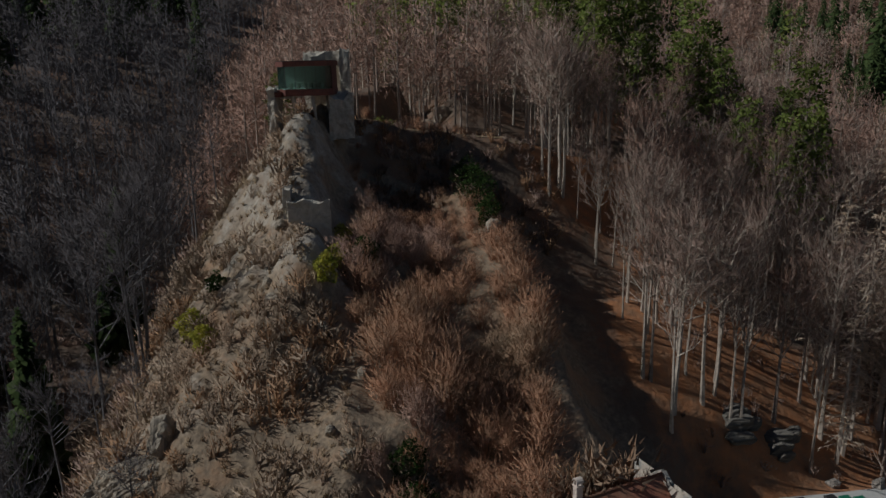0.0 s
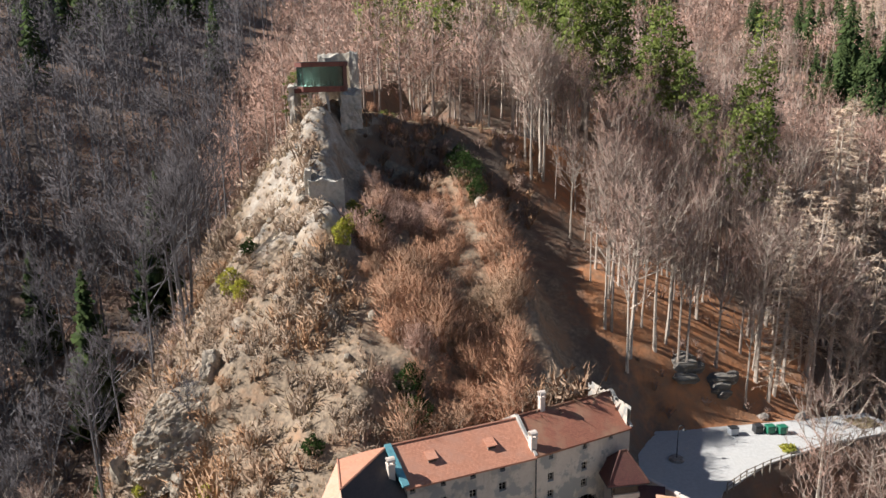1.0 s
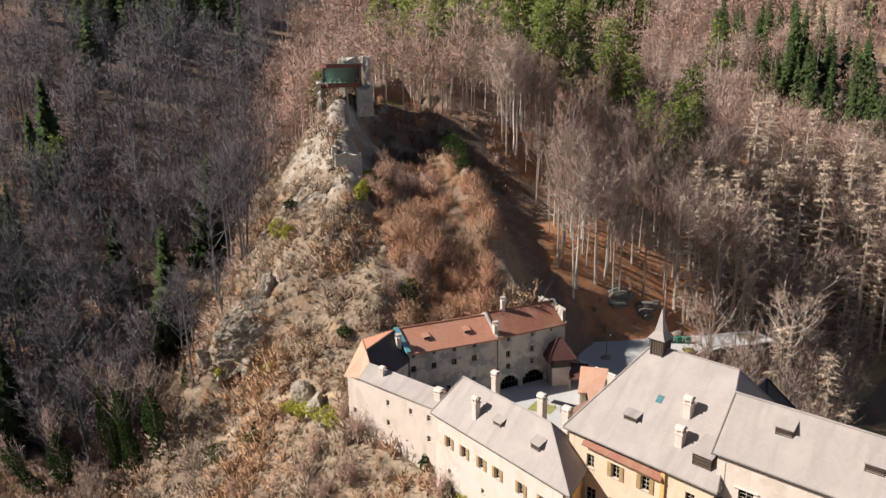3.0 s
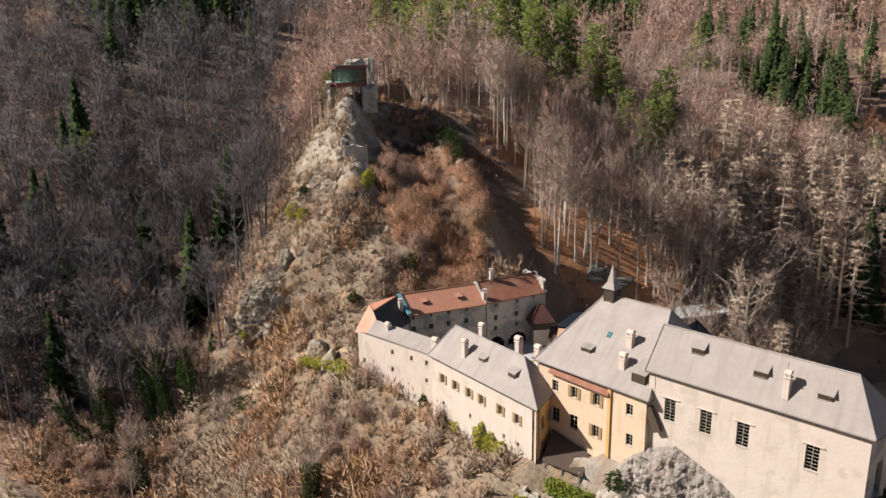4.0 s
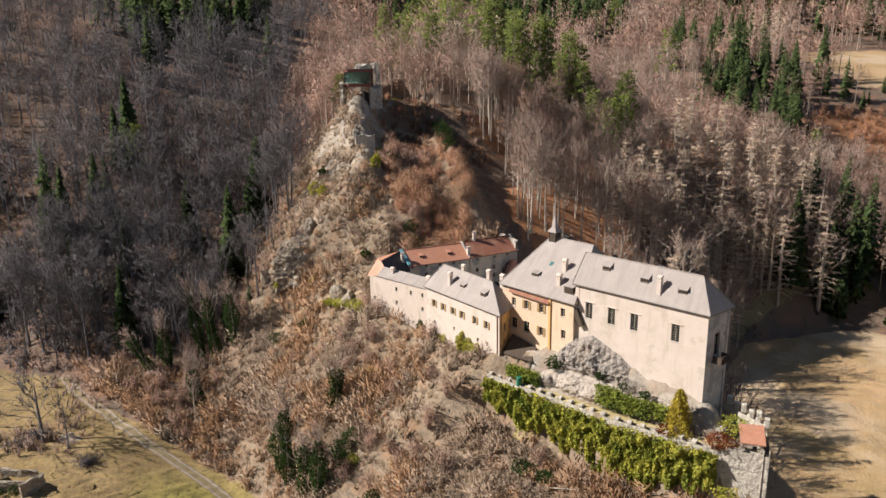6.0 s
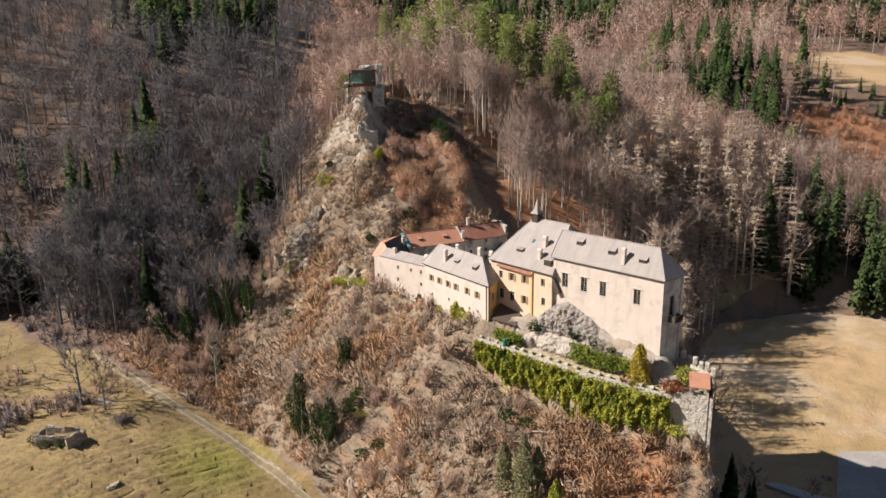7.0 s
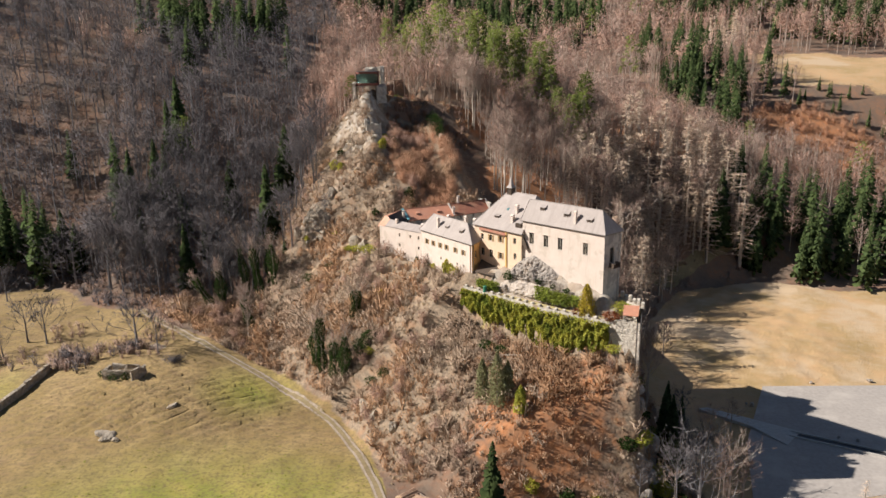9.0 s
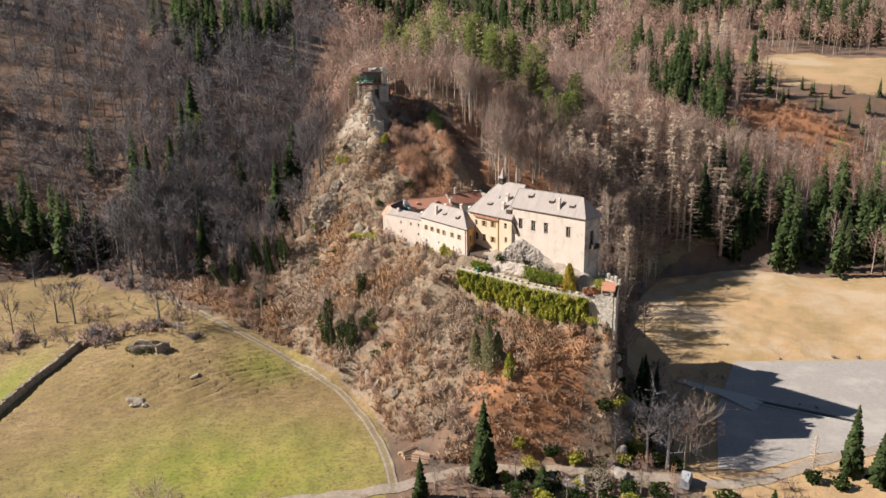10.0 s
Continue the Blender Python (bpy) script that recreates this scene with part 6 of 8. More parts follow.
for x0, x1, y0, y1, step in ((-135, 150, 62, 205, 5.2), (-290, 330, 205, 330, 7.6), (-250, -135, 62, 205, 6.8), (150, 260, 62, 205, 6.8), (-340, 480, 330, 540, 9.8)):
    X, Y = scatter(x0, x1, y0, y1, step, r)
    keep = free(X, Y, 2.0) & (inside(X, Y, MEADOW) < -2) & (inside(X, Y, FIELD) < -1) & (inside(X, Y, FAR_FIELD) < -4)
    rd = ridge_dist(X, Y)
    inslope = (Y > 55) & (Y < 118)
    keep &= ~(inslope & (rd > np.where(Y > 72, -17, -24)) & (rd < 25))                       # the rock ridge and its brushy flank
    keep &= ~((X > -20) & (X < np.interp(Y, [70, 83, 95, 105, 112, 119], [28, 23.5, 23.5, 23.5, 17, 13])) & (Y < 119))     # the gully behind the rib
    keep &= ~((X > -40) & (X < 34) & (Y < 78))                         # below the crag, and the yard
    keep &= ~((X > 22) & (X < 62) & (Y < 80))
    keep &= ~((X > -40) & (X < -20) & (Y < 80))
    keep &= ~((X > -80) & (X < -36) & (Y < 94)) | (r.random(len(X)) < 0.5)    # thin wood above the meadow
    keep &= ~((X > 36) & (X < 68) & (Y < 104)) | (r.random(len(X)) < 0.5)     # the open litter slope above the yard
    stand = np.zeros(len(X), bool)
    for sx, sy, sr, what, share in STANDS:
        stand |= np.hypot(X - sx, Y - sy) < sr
    keep &= (clumps(X, Y, 0.05, 12.3) > -0.3) | (Y < 96) | stand                     # gaps in the canopy
    keep &= np.hypot((X - 194) / 36, (Y - 210) / 18) > 1 
    keep &= (X < 24) | (Y > 150) | (r.random(len(X)) < 0.62)               # an open wood on the sunny spur
    X, Y = X[keep], Y[keep]
    Z = ground_z(X, Y)
    mixg, mixp = clumps(X, Y, 0.022, 3.3), clumps(X, Y, 0.03, 9.1)
    for x, y, z, cg, cp in zip(X, Y, Z, mixg, mixp):
        turn, sc = r.random() * 6.283, r.uniform(0.85, 1.25)
        dice, kind = r.random(), None
        for sx, sy, sr, what, share in STANDS:
            if (x - sx) ** 2 + (y - sy) ** 2 < sr * sr and dice < share:
                kind = what
                break
        if kind is None:
            dice = r.random()
            if dice < 0.012 and (y > 130 or x < -45):
                kind = "spruce" if x < 30 else "pine"
            elif 50 < x < 98 and y < 104 and dice < 0.45:
                kind = "larch"
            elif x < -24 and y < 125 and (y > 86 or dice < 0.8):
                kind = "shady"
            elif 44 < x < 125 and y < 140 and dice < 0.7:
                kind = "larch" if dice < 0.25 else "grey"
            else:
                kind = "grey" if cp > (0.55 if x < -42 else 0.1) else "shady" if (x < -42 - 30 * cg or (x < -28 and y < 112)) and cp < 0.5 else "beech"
        if kind == "spruce":
            sc *= r.uniform(0.75, 1.4)
        if kind == "pine":
            sc *= 1.25
        if 196 < x < 330 and 212 < y < 252:                # young spruces below the far field
            if r.random() < 0.35:
                continue
            kind, sc = "spruce", r.uniform(0.3, 0.55)
        near = y < 150 and -110 < x < 125 and single < 620 and (y < 118 or kind in ("pine", "spruce"))
        if near:
            single += 1
            tall = 1.0 if 15 < x < 75 and y < 118 and kind in ("grey", "beech", "larch") else 1.0
            plant(kind, x, y, sc * tall, turn, r.uniform(0.85, 1.15) / tall ** 1.5, lean=r.normal(0, 0.03))
            continue
        k = r.integers(0, 3)
        at, s3 = (x, y, z - 0.3), np.array([1, 1, 1]) * sc * (1.0 if y < 330 else 1.15)
        if kind == "spruce":
            w, l = FARSPRUCE[k]
            far_green.append(placed(l, at, s3, turn))
        elif kind == "pine":
            w, l = FARPINE[k]
            far_pine.append(placed(l, at, s3, turn))
            far_wood.append(placed(w, at, s3, turn))
        elif kind == "larch":
            w, l = LARCH[k]
            far_tan.append(placed(l, at, s3, turn))
            far_pale.append(placed(w, at, s3, turn))
        else:
            w, l = FARBARE[int(r.integers(0, 5))] if y < 262 else REMOTE[int(r.integers(0, 4))]
            (far_grey if kind == "grey" else far_shade_twig if kind == "shady" else far_twig).append(placed(l, at, s3, turn))
            (far_pale if kind == "grey" else far_shade_wood if kind == "shady" else far_wood).append(placed(w, at, s3, turn))
X, Y = scatter(18, 78, 79, 140, 4.6, r)
ok = free(X, Y, 2.0) & (inside(X, Y, FIELD) < -1) & (X > np.interp(Y, [70, 83, 95, 105, 112, 119, 140], [28, 23.5, 23.5, 23.5, 17, 13, 10])) & ((X < 34) | (Y > 98) | (r.random(len(X)) < 0.3))
for x, y in zip(X[ok], Y[ok]):
    plant("grey" if r.random() < 0.7 else "beech", x, y, r.uniform(0.7, 1.08), r.random() * 6.28, r.uniform(0.65, 0.9), "slender leafless tree on the leaf-strewn slope", lean=r.normal(0, 0.04))
stuff("forest", [far_wood, far_pale, far_twig, far_grey, far_tan, far_green, far_pine, far_shade_twig, far_shade_wood],
      [M["bark"], M["bark_pale"], M["twig"], M["twig_grey"], M["twig_tan"], M["needle"], M["needle_pine"], M["twig_dark"], M["bark_dark"]], "leafless winter forest with scattered spruce and pine on the hills", "forest")

# brush: grey, straw and red-brown on the castle hill, orange-brown saplings on the shaded flank of the ridge
hill, hill2, straw, shade, shade2, low = [], [], [], [], [], []
TUFT = [rounded(shrub(100 + s, 0.6 + 0.12 * s, 0.6, 10, 26, (0.4, 0.07)), 0.1) for s in range(4)]
X, Y = scatter(-88, 62, -42, 112, 1.15, r)
rd = ridge_dist(X, Y)
ok = free(X, Y, 0.6) & (inside(X, Y, MEADOW) < 1.0) & (inside(X, Y, FIELD) < -2) & (inside(X, Y, TERRACE) < -1.5) & ~near_line(X, Y, LANE, 3)
dens, tone = clumps(X, Y, 0.09, 1.7), clumps(X, Y, 0.06, 8.8)
rocks = rocky(X, Y)
ok &= ((Y < 60) | (rd < 0.5)) & ((rd > -34) | (Y < 66)) & ((X > -60) | ((Y > 20) & (Y < 72)))
pick = r.random(len(X))
for x, y, z, d, tn, rc, pk in zip(X[ok], Y[ok], ground_z(X[ok], Y[ok]), dens[ok], tone[ok], rocks[ok], pick[ok]):
    turn = r.random() * 6.28
    bare = rc > 0.55 and 74 < y < 116
    top = 0.42 if y > 86 and x > np.interp(y, [86, 104], [-21, -23]) else 0.16
    if bare and top < pk < top + 0.2:
        continue
    if pk < (top if bare else 9) and pk < (0.88 if 50 < y < 76 else 0.7) + 0.9 * d - 0.3 * rc:
        s = r.uniform(0.5, 1.15) * (1 if y < 60 else 0.85) * (1 + 0.9 * max(d, 0)) * (1.6 if pk < 0.06 else 1)
        (hill2 if tn + r.normal(0, 0.2) > (-0.15 if x + y < -14 or (x > 6 and y < -14) else 0.2) else hill).append(placed(BRUSH[r.integers(0, 6)], (x, y, z - 0.1), (s * 1.25, s * 1.25, s), turn))
    else:
        straw.append(placed(TUFT[r.integers(0, 4)], (x, y, z - 0.05), np.full(3, r.uniform(0.6, 1.2)), turn))
tall_scrub = []
X, Y = scatter(-80, 48, -40, 72, 4.2, r)
ok = free(X, Y, 1.5) & (inside(X, Y, MEADOW) < -2) & (inside(X, Y, FIELD) < -3) & (inside(X, Y, TERRACE) < -3) & ~near_line(X, Y, LANE, 4) & (clumps(X, Y, 0.05, 15.5) > -0.12) & (r.random(len(X)) < 0.75)
for x, y, z in zip(X[ok], Y[ok], ground_z(X[ok], Y[ok])):
    k = r.uniform(0.4, 0.85)
    tall_scrub.append(placed(SAPLING[r.integers(0, 5)], (x, y, z - 0.1), (k * 1.15, k * 1.15, k), r.random() * 6.28))
X, Y = scatter(-26, 46, 52, 122, 2.0, r)
rd = ridge_dist(X, Y)
ok = free(X, Y, 0.6) & (rd > np.where(Y > 84, 6.0, 3.0)) & (X < np.interp(Y, [64, 70, 77, 86, 99, 110], [10, 12, 12, 11, 7.5, 4])) & (land(X, Y) > 19.5) & (r.random(len(X)) < 0.72 + 0.9 * clumps(X, Y, 0.06, 5.5))
tone = clumps(X, Y, 0.07, 6.1)
for x, y, z, tn in zip(X[ok], Y[ok], ground_z(X[ok], Y[ok]), tone[ok]):
    s = r.uniform(0.5, 1.15) * float(np.interp(y, [86, 104], [1.0, 0.4]))
    (shade2 if tn + r.normal(0, 0.12) > 0.38 else shade).append(placed(SAPLING[r.integers(0, 5)], (x, y, z - 0.1), (s * 1.2, s * 1.2, s), r.random() * 6.28))
X, Y = scatter(-180, 120, 60, 150, 2.6, r)
ok = free(X, Y, 0.6) & (inside(X, Y, FIELD) < -1) & (inside(X, Y, MEADOW) < -1) & ((ridge_dist(X, Y) < -18) | ((ridge_dist(X, Y) > 40) & (Y < 120))) & (r.random(len(X)) < np.where(X < -36, 0.8, 0.4))
for x, y, z in zip(X[ok], Y[ok], ground_z(X[ok], Y[ok])):
    low.append(placed(BRUSH[r.integers(0, 6)], (x, y, z - 0.1), np.array([1.2, 1.2, 1]) * r.uniform(0.4, 0.9) * (1.6 if x < -36 else 1), r.random() * 6.28))
X, Y = scatter(-14, 18, 105, 123, 1.5, r)
ok = (r.random(len(X)) < 0.75) & ~near_line(X, Y, [(-17, 118), (-6, 118.5), (6, 119), (16, 121.5)], 1.6) & (np.hypot(X + 19, Y - 108) > 9)
for x, y, z in zip(X[ok], Y[ok], ground_z(X[ok], Y[ok])):
    (hill2 if r.random() < 0.5 else low).append(placed(BRUSH[r.integers(0, 6)], (x, y, z - 0.1), np.array([1.2, 1.2, 1]) * r.uniform(0.5, 1.2), r.random() * 6.28))
X, Y = scatter(160, 236, 186, 232, 3.2, r)
ok = (np.hypot((X - 194) / 38, (Y - 209) / 22) < 1) & (r.random(len(X)) < 0.7)
for x, y, z in zip(X[ok], Y[ok], ground_z(X[ok], Y[ok])):
    shade.append(placed(SAPLING[r.integers(0, 5)], (x, y, z - 0.1), np.full(3, r.uniform(0.5, 1.0)), r.random() * 6.28))
# tufts in the meadow, dry on the mound and green below it
SWARD = [rounded(haze(300 + k, 12, 0.05, (0.6, 0.6, 0.12), 0.3, 0.16, up=0.3), -1.0) for k in range(4)]
tan_, green_ = [], []
X, Y = scatter(-135, -4, -60, 62, 2.2, r)
ok = (inside(X, Y, MEADOW) > 0.5) & ~near_line(X, Y, TRACK, 2.0) & (r.random(len(X)) < 0.75 + clumps(X, Y, 0.12, 7.7))
for x, y, z in zip(X[ok], Y[ok], ground_z(X[ok], Y[ok])):
    lush = 1.2 - math.hypot((x + 42) / 48, (y + 36) / 26) + r.normal(0, 0.25)
    (green_ if lush > 0.35 else tan_).append(placed(SWARD[r.integers(0, 4)], (x, y, z), np.array([1, 1, 0.35]) * r.uniform(0.5, 1.1), r.random() * 6.28))
stuff("meadow_grass", [tan_, green_], [M["grass_tan"], M["grass_green"]], "rough tan and green winter grass on the meadow", "grass")
stuff("hill_brush", [hill, hill2, straw, low, tall_scrub], [M["brush"], M["brush_red"], M["straw"], M["twig_grey"], M["twig"]], "dense dry grey-brown scrub and straw on the castle hill", "scrub")
stuff("sapling_thicket", [shade, shade2], [M["twig_orange"], M["twig"]], "orange-brown leafless saplings on the shaded flank of the ridge", "scrub")
print("far", len(far_twig), len(far_grey), len(far_shade_twig), len(far_green), len(far_pine), "single", single, "hill", len(hill), len(hill2), len(straw), len(shade))

# ---- rocks ----
def boulder(seed, r, cuts=3):
    """A craggy rock: a ball cut by many planes, with broken faces."""
    bm = bmesh.new()
    bmesh.ops.create_icosphere(bm, subdivisions=cuts, radius=1.0)
    rr = random.Random(seed)
    planes = [(Vector((rr.gauss(0, 1), rr.gauss(0, 1), rr.gauss(0, 1))).normalized(), rr.uniform(0.55, 1.0)) for _ in range(16)]
    for v in bm.verts:
        n = v.co.normalized()
        k = min([1.15] + [d / n.dot(p) for p, d in planes if n.dot(p) > 0.3])
        v.co = n * r * (k + 0.1 * noise.noise(n * 4 + Vector((seed, 0, 0))) + 0.06 * noise.noise(n * 9 + Vector((0, seed, 0))))
    me = bpy.data.meshes.new("rock")
    bm.to_mesh(me)
    bm.free()
    return me


ROCKS = [boulder(s * 3.7 + 1, 1.0) for s in range(7)]
GREY = [boulder(s * 5.1 + 40, 1.0) for s in range(5)]
for me in ROCKS:
    me.materials.append(M["rock"])
DARK = [boulder(s * 2.3 + 90, 1.0) for s in range(4)]
for me in DARK:
    me.materials.append(M["rock_dark"])
for me in GREY:
    me.materials.append(M["rock_grey"])


def rock(x, y, size, turn=0.0, set_=None, sink=0.35, label="", z=None, name="rock_outcrop"):
    ob = new(name, (set_ or ROCKS)[int(abs(x * 5 + y * 3)) % len(set_ or ROCKS)])
    zz = float(ground_z(x, y)) if z is None else z
    ob.matrix_basis = Matrix.LocRotScale((x, y, zz + size[2] * (0.5 - sink) * 0.6), Euler((0.2 * math.sin(x), 0.2 * math.cos(y), turn)), size)
    return tagged(ob, label or "weathered pale limestone outcrop on the ridge", "rock", "rocks of the ridge")


rk_r = random.Random(5)
for k in range(40):
    t = rk_r.random() * 6
    i = int(t)
    a, b = CREST[8 + i], CREST[9 + i]
    f = t - i
    x, y = a[0] + f * (b[0] - a[0]), a[1] + f * (b[1] - a[1])
    off = rk_r.uniform(-9, 2.5)
    s = rk_r.uniform(0.4, 1.15)
    rock(x + off, y + rk_r.uniform(-2, 2), (s * rk_r.uniform(0.7, 1.1), s * rk_r.uniform(0.6, 1.0), s * rk_r.uniform(0.7, 1.2)), rk_r.random() * 6.28)
for k in range(9):
    f = rk_r.random()
    x, y = -22 - 15 * f, 67 - 5 * f * f
    s = rk_r.uniform(0.8, 1.9)
    rock(x + rk_r.uniform(-2, 2), y + rk_r.uniform(-7, 0.5), (s * 0.9, s * 0.8, s * 1.3), rk_r.random() * 6.28, label="pale limestone crag above the footpath")
# grey rock on which the hall stands
def rock_face(name, foot, top, nu, nv, rough, mat, label):
    """A craggy face between a foot line and a top line, broken into blocks."""
    fx, tx = np.array(foot, float), np.array(top, float)
    bm = bmesh.new()
    grid = []
    for j in range(nv + 1):
        row = []
        for i in range(nu + 1):
            u, v = i / nu, j / nv
            p = Vector([np.interp(u, np.linspace(0, 1, len(fx)), fx[:, k]) * (1 - v) + np.interp(u, np.linspace(0, 1, len(tx)), tx[:, k]) * v for k in range(3)])
            bulge = math.sin(math.pi * min(1, v * 0.95 + 0.05)) * 0.8
            n = noise.noise(p * 0.42) * 1.3 + (0.5 - abs(noise.noise(p * 0.9 + Vector((3, 1, 7))))) * 1.1 + noise.noise(p * 2.3) * 0.35
            c = noise.cell(p * 0.75) * 0.45 + noise.cell(p * 1.7) * 0.2
            edge = min(1, 5 * v, 5 * (1 - v), 6 * u + 0.1, 6 * (1 - u) + 0.1)
            d = (bulge + rough * (n + c)) * edge
            row.append(bm.verts.new(p + Vector((-0.69, -0.72, 0.25)) * d))
        grid.append(row)
    for j in range(nv):
        for i in range(nu):
            bm.faces.new((grid[j][i], grid[j][i + 1], grid[j + 1][i + 1], grid[j + 1][i]))
    me = bpy.data.meshes.new(name)
    bm.to_mesh(me)
    bm.free()
    me.materials.append(mat)
    return tagged(new(name, me), label, "rock")


rock_face("limestone_crag", [(-38.5, 61, 20), (-35.5, 58.4, 20.5), (-31.5, 58, 23), (-28, 59.2, 26)],
          [(-36.8, 65.5, 28), (-34.4, 65.2, 31.6), (-31.2, 65.2, 33), (-27.5, 65.6, 33.6)], 60, 46, 0.9, M["rock"], "steep pale limestone crag above the footpath")
rock_face("limestone_cliff", [(20.2, 1.6, 26.6), (22.5, -1.9, 26.6), (25.0, -4.6, 26.6), (28.4, -7.6, 26.6), (31.0, -9.4, 26.6)],
          [(21.6, 2.9, 28.6), (23.6, -0.4, 31.6), (26.2, -2.6, 33.0), (29.6, -5.8, 31.0), (32.4, -8.4, 28.4)], 90, 46, 0.62, M["rock_grey"], "craggy grey limestone face under the hall wall")
rock_face("rubble_bank", [(18.2, 0.4, 23.8), (22.0, -3.4, 23.8), (26.0, -7.4, 23.8), (30.6, -11.2, 23.9), (35, -14.4, 23.9), (39.4, -17.2, 23.9)],
          [(19.4, 1.5, 26.4), (23.0, -2.4, 27.4), (27.2, -6.2, 27.6), (31.8, -10.0, 27.6), (36.2, -13.2, 27.2), (40.2, -16.2, 26.4)], 110, 22, 0.34, M["rubble"], "pale rubble rock bank above the garden terrace")
for k in range(12):
    f = rk_r.random()
    x, y = 17 + 24 * f, -1 - 19 * f
    s = rk_r.uniform(0.5, 1.3)
    rock(x + 1.6, y + 1.0, (s * 1.3, s, s * 1.1), rk_r.random() * 6.28, GREY, z=24.6, label="pale rock step behind the garden terrace")
for x, y, s in ((48, -21, 3.2), (49.5, -25, 3.0), (47.5, -27.5, 2.6), (50, -17, 3.0), (46.5, -29, 2.2), (51, -29, 2.4), (52, -22, 3.0), (28, -43, 2.0), (31, -43.3, 2.3), (34.5, -43.6, 2.0), (37.5, -44, 1.6), (25.5, -42, 1.5),
                 (-3, 138, 3.0), (0.5, 140, 2.2), (-17, 43, 2.2), (-19, 46, 2.0), (-15.5, 40.5, 1.5), (52, 79, 1.2), (47, 80, 1.0), (-14, -2, 1.6), (-11, -8, 1.3), (-16, 3, 1.2), (-6, -14, 1.4)):
    rock(x, y, (s, s * 0.8, s * 1.15), x, GREY if x > 20 else ROCKS, label="pale limestone rock breaking through the slope")

for k in range(22):
    y = -40 + 30 * k / 21
    x = float(np.interp(y, [-42, -34, -24, -12, 0, 10], [43.8, 46, 48.4, 50.4, 52, 61])) - rk_r.uniform(0.6, 3.4)
    s = rk_r.uniform(0.9, 1.9)
    rock(x, y, (s, s * 0.8, s * rk_r.uniform(0.8, 1.5)), x, GREY, label="pale limestone rock on the brink of the cliff")
for k in range(9):
    x, y = 35 + 9 * rk_r.random(), 80.5 + 6 * rk_r.random()
    s = rk_r.uniform(0.8, 1.7)
    rock(x, y, (s * 1.6, s, s * 0.8), 0.4 + rk_r.uniform(-0.3, 0.3), DARK, sink=0.6, label="layered dark rock outcrop on the leaf-strewn slope")
for x, y, s in ((7.6, 95.5, 1.8), (8.4, 93, 1.6), (7.0, 98, 1.3), (8.9, 91, 1.2)):
    rock(x, y, (s, s * 0.9, s * 1.5), x, ROCKS, sink=0.85, label="pale rock breaking through the shaded flank")
# ---- evergreen leaves ----
lr = np.random.default_rng(11)


def leaf_thing(name, centres, size, mat, label, category, group=""):
    v, t = leaves(np.asarray(centres), lr.uniform(size[0], size[1], len(centres)), lr)
    c = np.mean(centres, axis=0)
    c[2] = np.min(np.asarray(centres)[:, 2])
    ob = new(name, raw_mesh(name, v - c, t, [mat]))
    ob.location = c
    return tagged(ob, label, category, group)


def bush(x, y, rad, h, mat, label, n=500, z=None, name="bush", size=(0.09, 0.19)):
    z = float(ground_z(x, y)) if z is None else z
    u = lr.normal(size=(n, 3))
    u /= np.linalg.norm(u, axis=1)[:, None]
    lump = 1 + 0.3 * np.sin(3 * u[:, 0] + x) * np.cos(4 * u[:, 1] + y) + 0.2 * np.sin(7 * u[:, 2])
    p = u * (lr.uniform(0.55, 1, n) ** 0.5 * lump)[:, None] * [rad, rad, h * 0.5] + [x, y, z + h * 0.45]
    p[:, 2] = np.maximum(p[:, 2], z - 0.2)
    return leaf_thing(name, p, size, mat, label, name)


# ivy hanging over the terrace wall, in lobes of uneven depth
WX, WY = [p[0] for p in WT], [p[1] for p in WT]
seg = np.r_[0, np.cumsum(np.hypot(np.diff(WX), np.diff(WY)))]
s = lr.uniform(0.2, seg[-1] - 6.0, 46000)
depth = np.interp(s, [0, 3, 8, 14, 20, 25, 30, 34, 40], [3.2, 5.0, 5.8, 6.2, 7.6, 8.6, 8.4, 6.8, 4.0]) * (0.95 + 0.08 * np.sin(s * 0.9) + 0.06 * np.sin(s * 2.3 + 1)) * (1 + 0.06 * lr.normal(size=len(s)))
f = lr.random(len(s)) ** 0.65
px, py = np.interp(s, seg, WX), np.interp(s, seg, WY)
cushion = np.array([noise.noise(Vector((a * 0.75, b * 3.4, 4.0))) + 0.5 * noise.noise(Vector((a * 1.9, b * 8.0, 9.0))) for a, b in zip(s, f)])
puff = 0.15 + np.clip(0.7 + 1.3 * cushion, 0.05, 1.7) * lr.random(len(s)) ** 0.4 + 0.3 * f
tz = 23.75 - depth * f
px, py = px - 0.69 * puff, py - 0.72 * puff
keepi = tz > ground_z(px, py) - 0.2
leaf_thing("ivy_curtain", np.c_[px, py, tz][keepi], (0.14, 0.3), M["ivy_wall"], "thick yellow-green ivy covering the terrace wall", "ivy")
for x0, y0, x1, y1, z0, z1, n in ((14.2, 3.4, 18.6, -0.4, 23.8, 26.3, 2600), (26.4, -7.8, 29.0, -10.2, 24.6, 27.8, 1900), (29.0, -10.2, 32.4, -12.9, 24.6, 27.4, 1900), (32.8, -12.6, 34.6, -14.4, 24.8, 27.2, 900)):
    k = lr.random(n)
    leaf_thing("ivy_patch", np.c_[x0 + (x1 - x0) * k - lr.uniform(0, 1.1, n), y0 + (y1 - y0) * k - lr.uniform(0, 1.1, n), lr.uniform(z0, z1, n)], (0.1, 0.22), M["ivy_mid"], "green ivy over the upper terrace rock", "ivy")
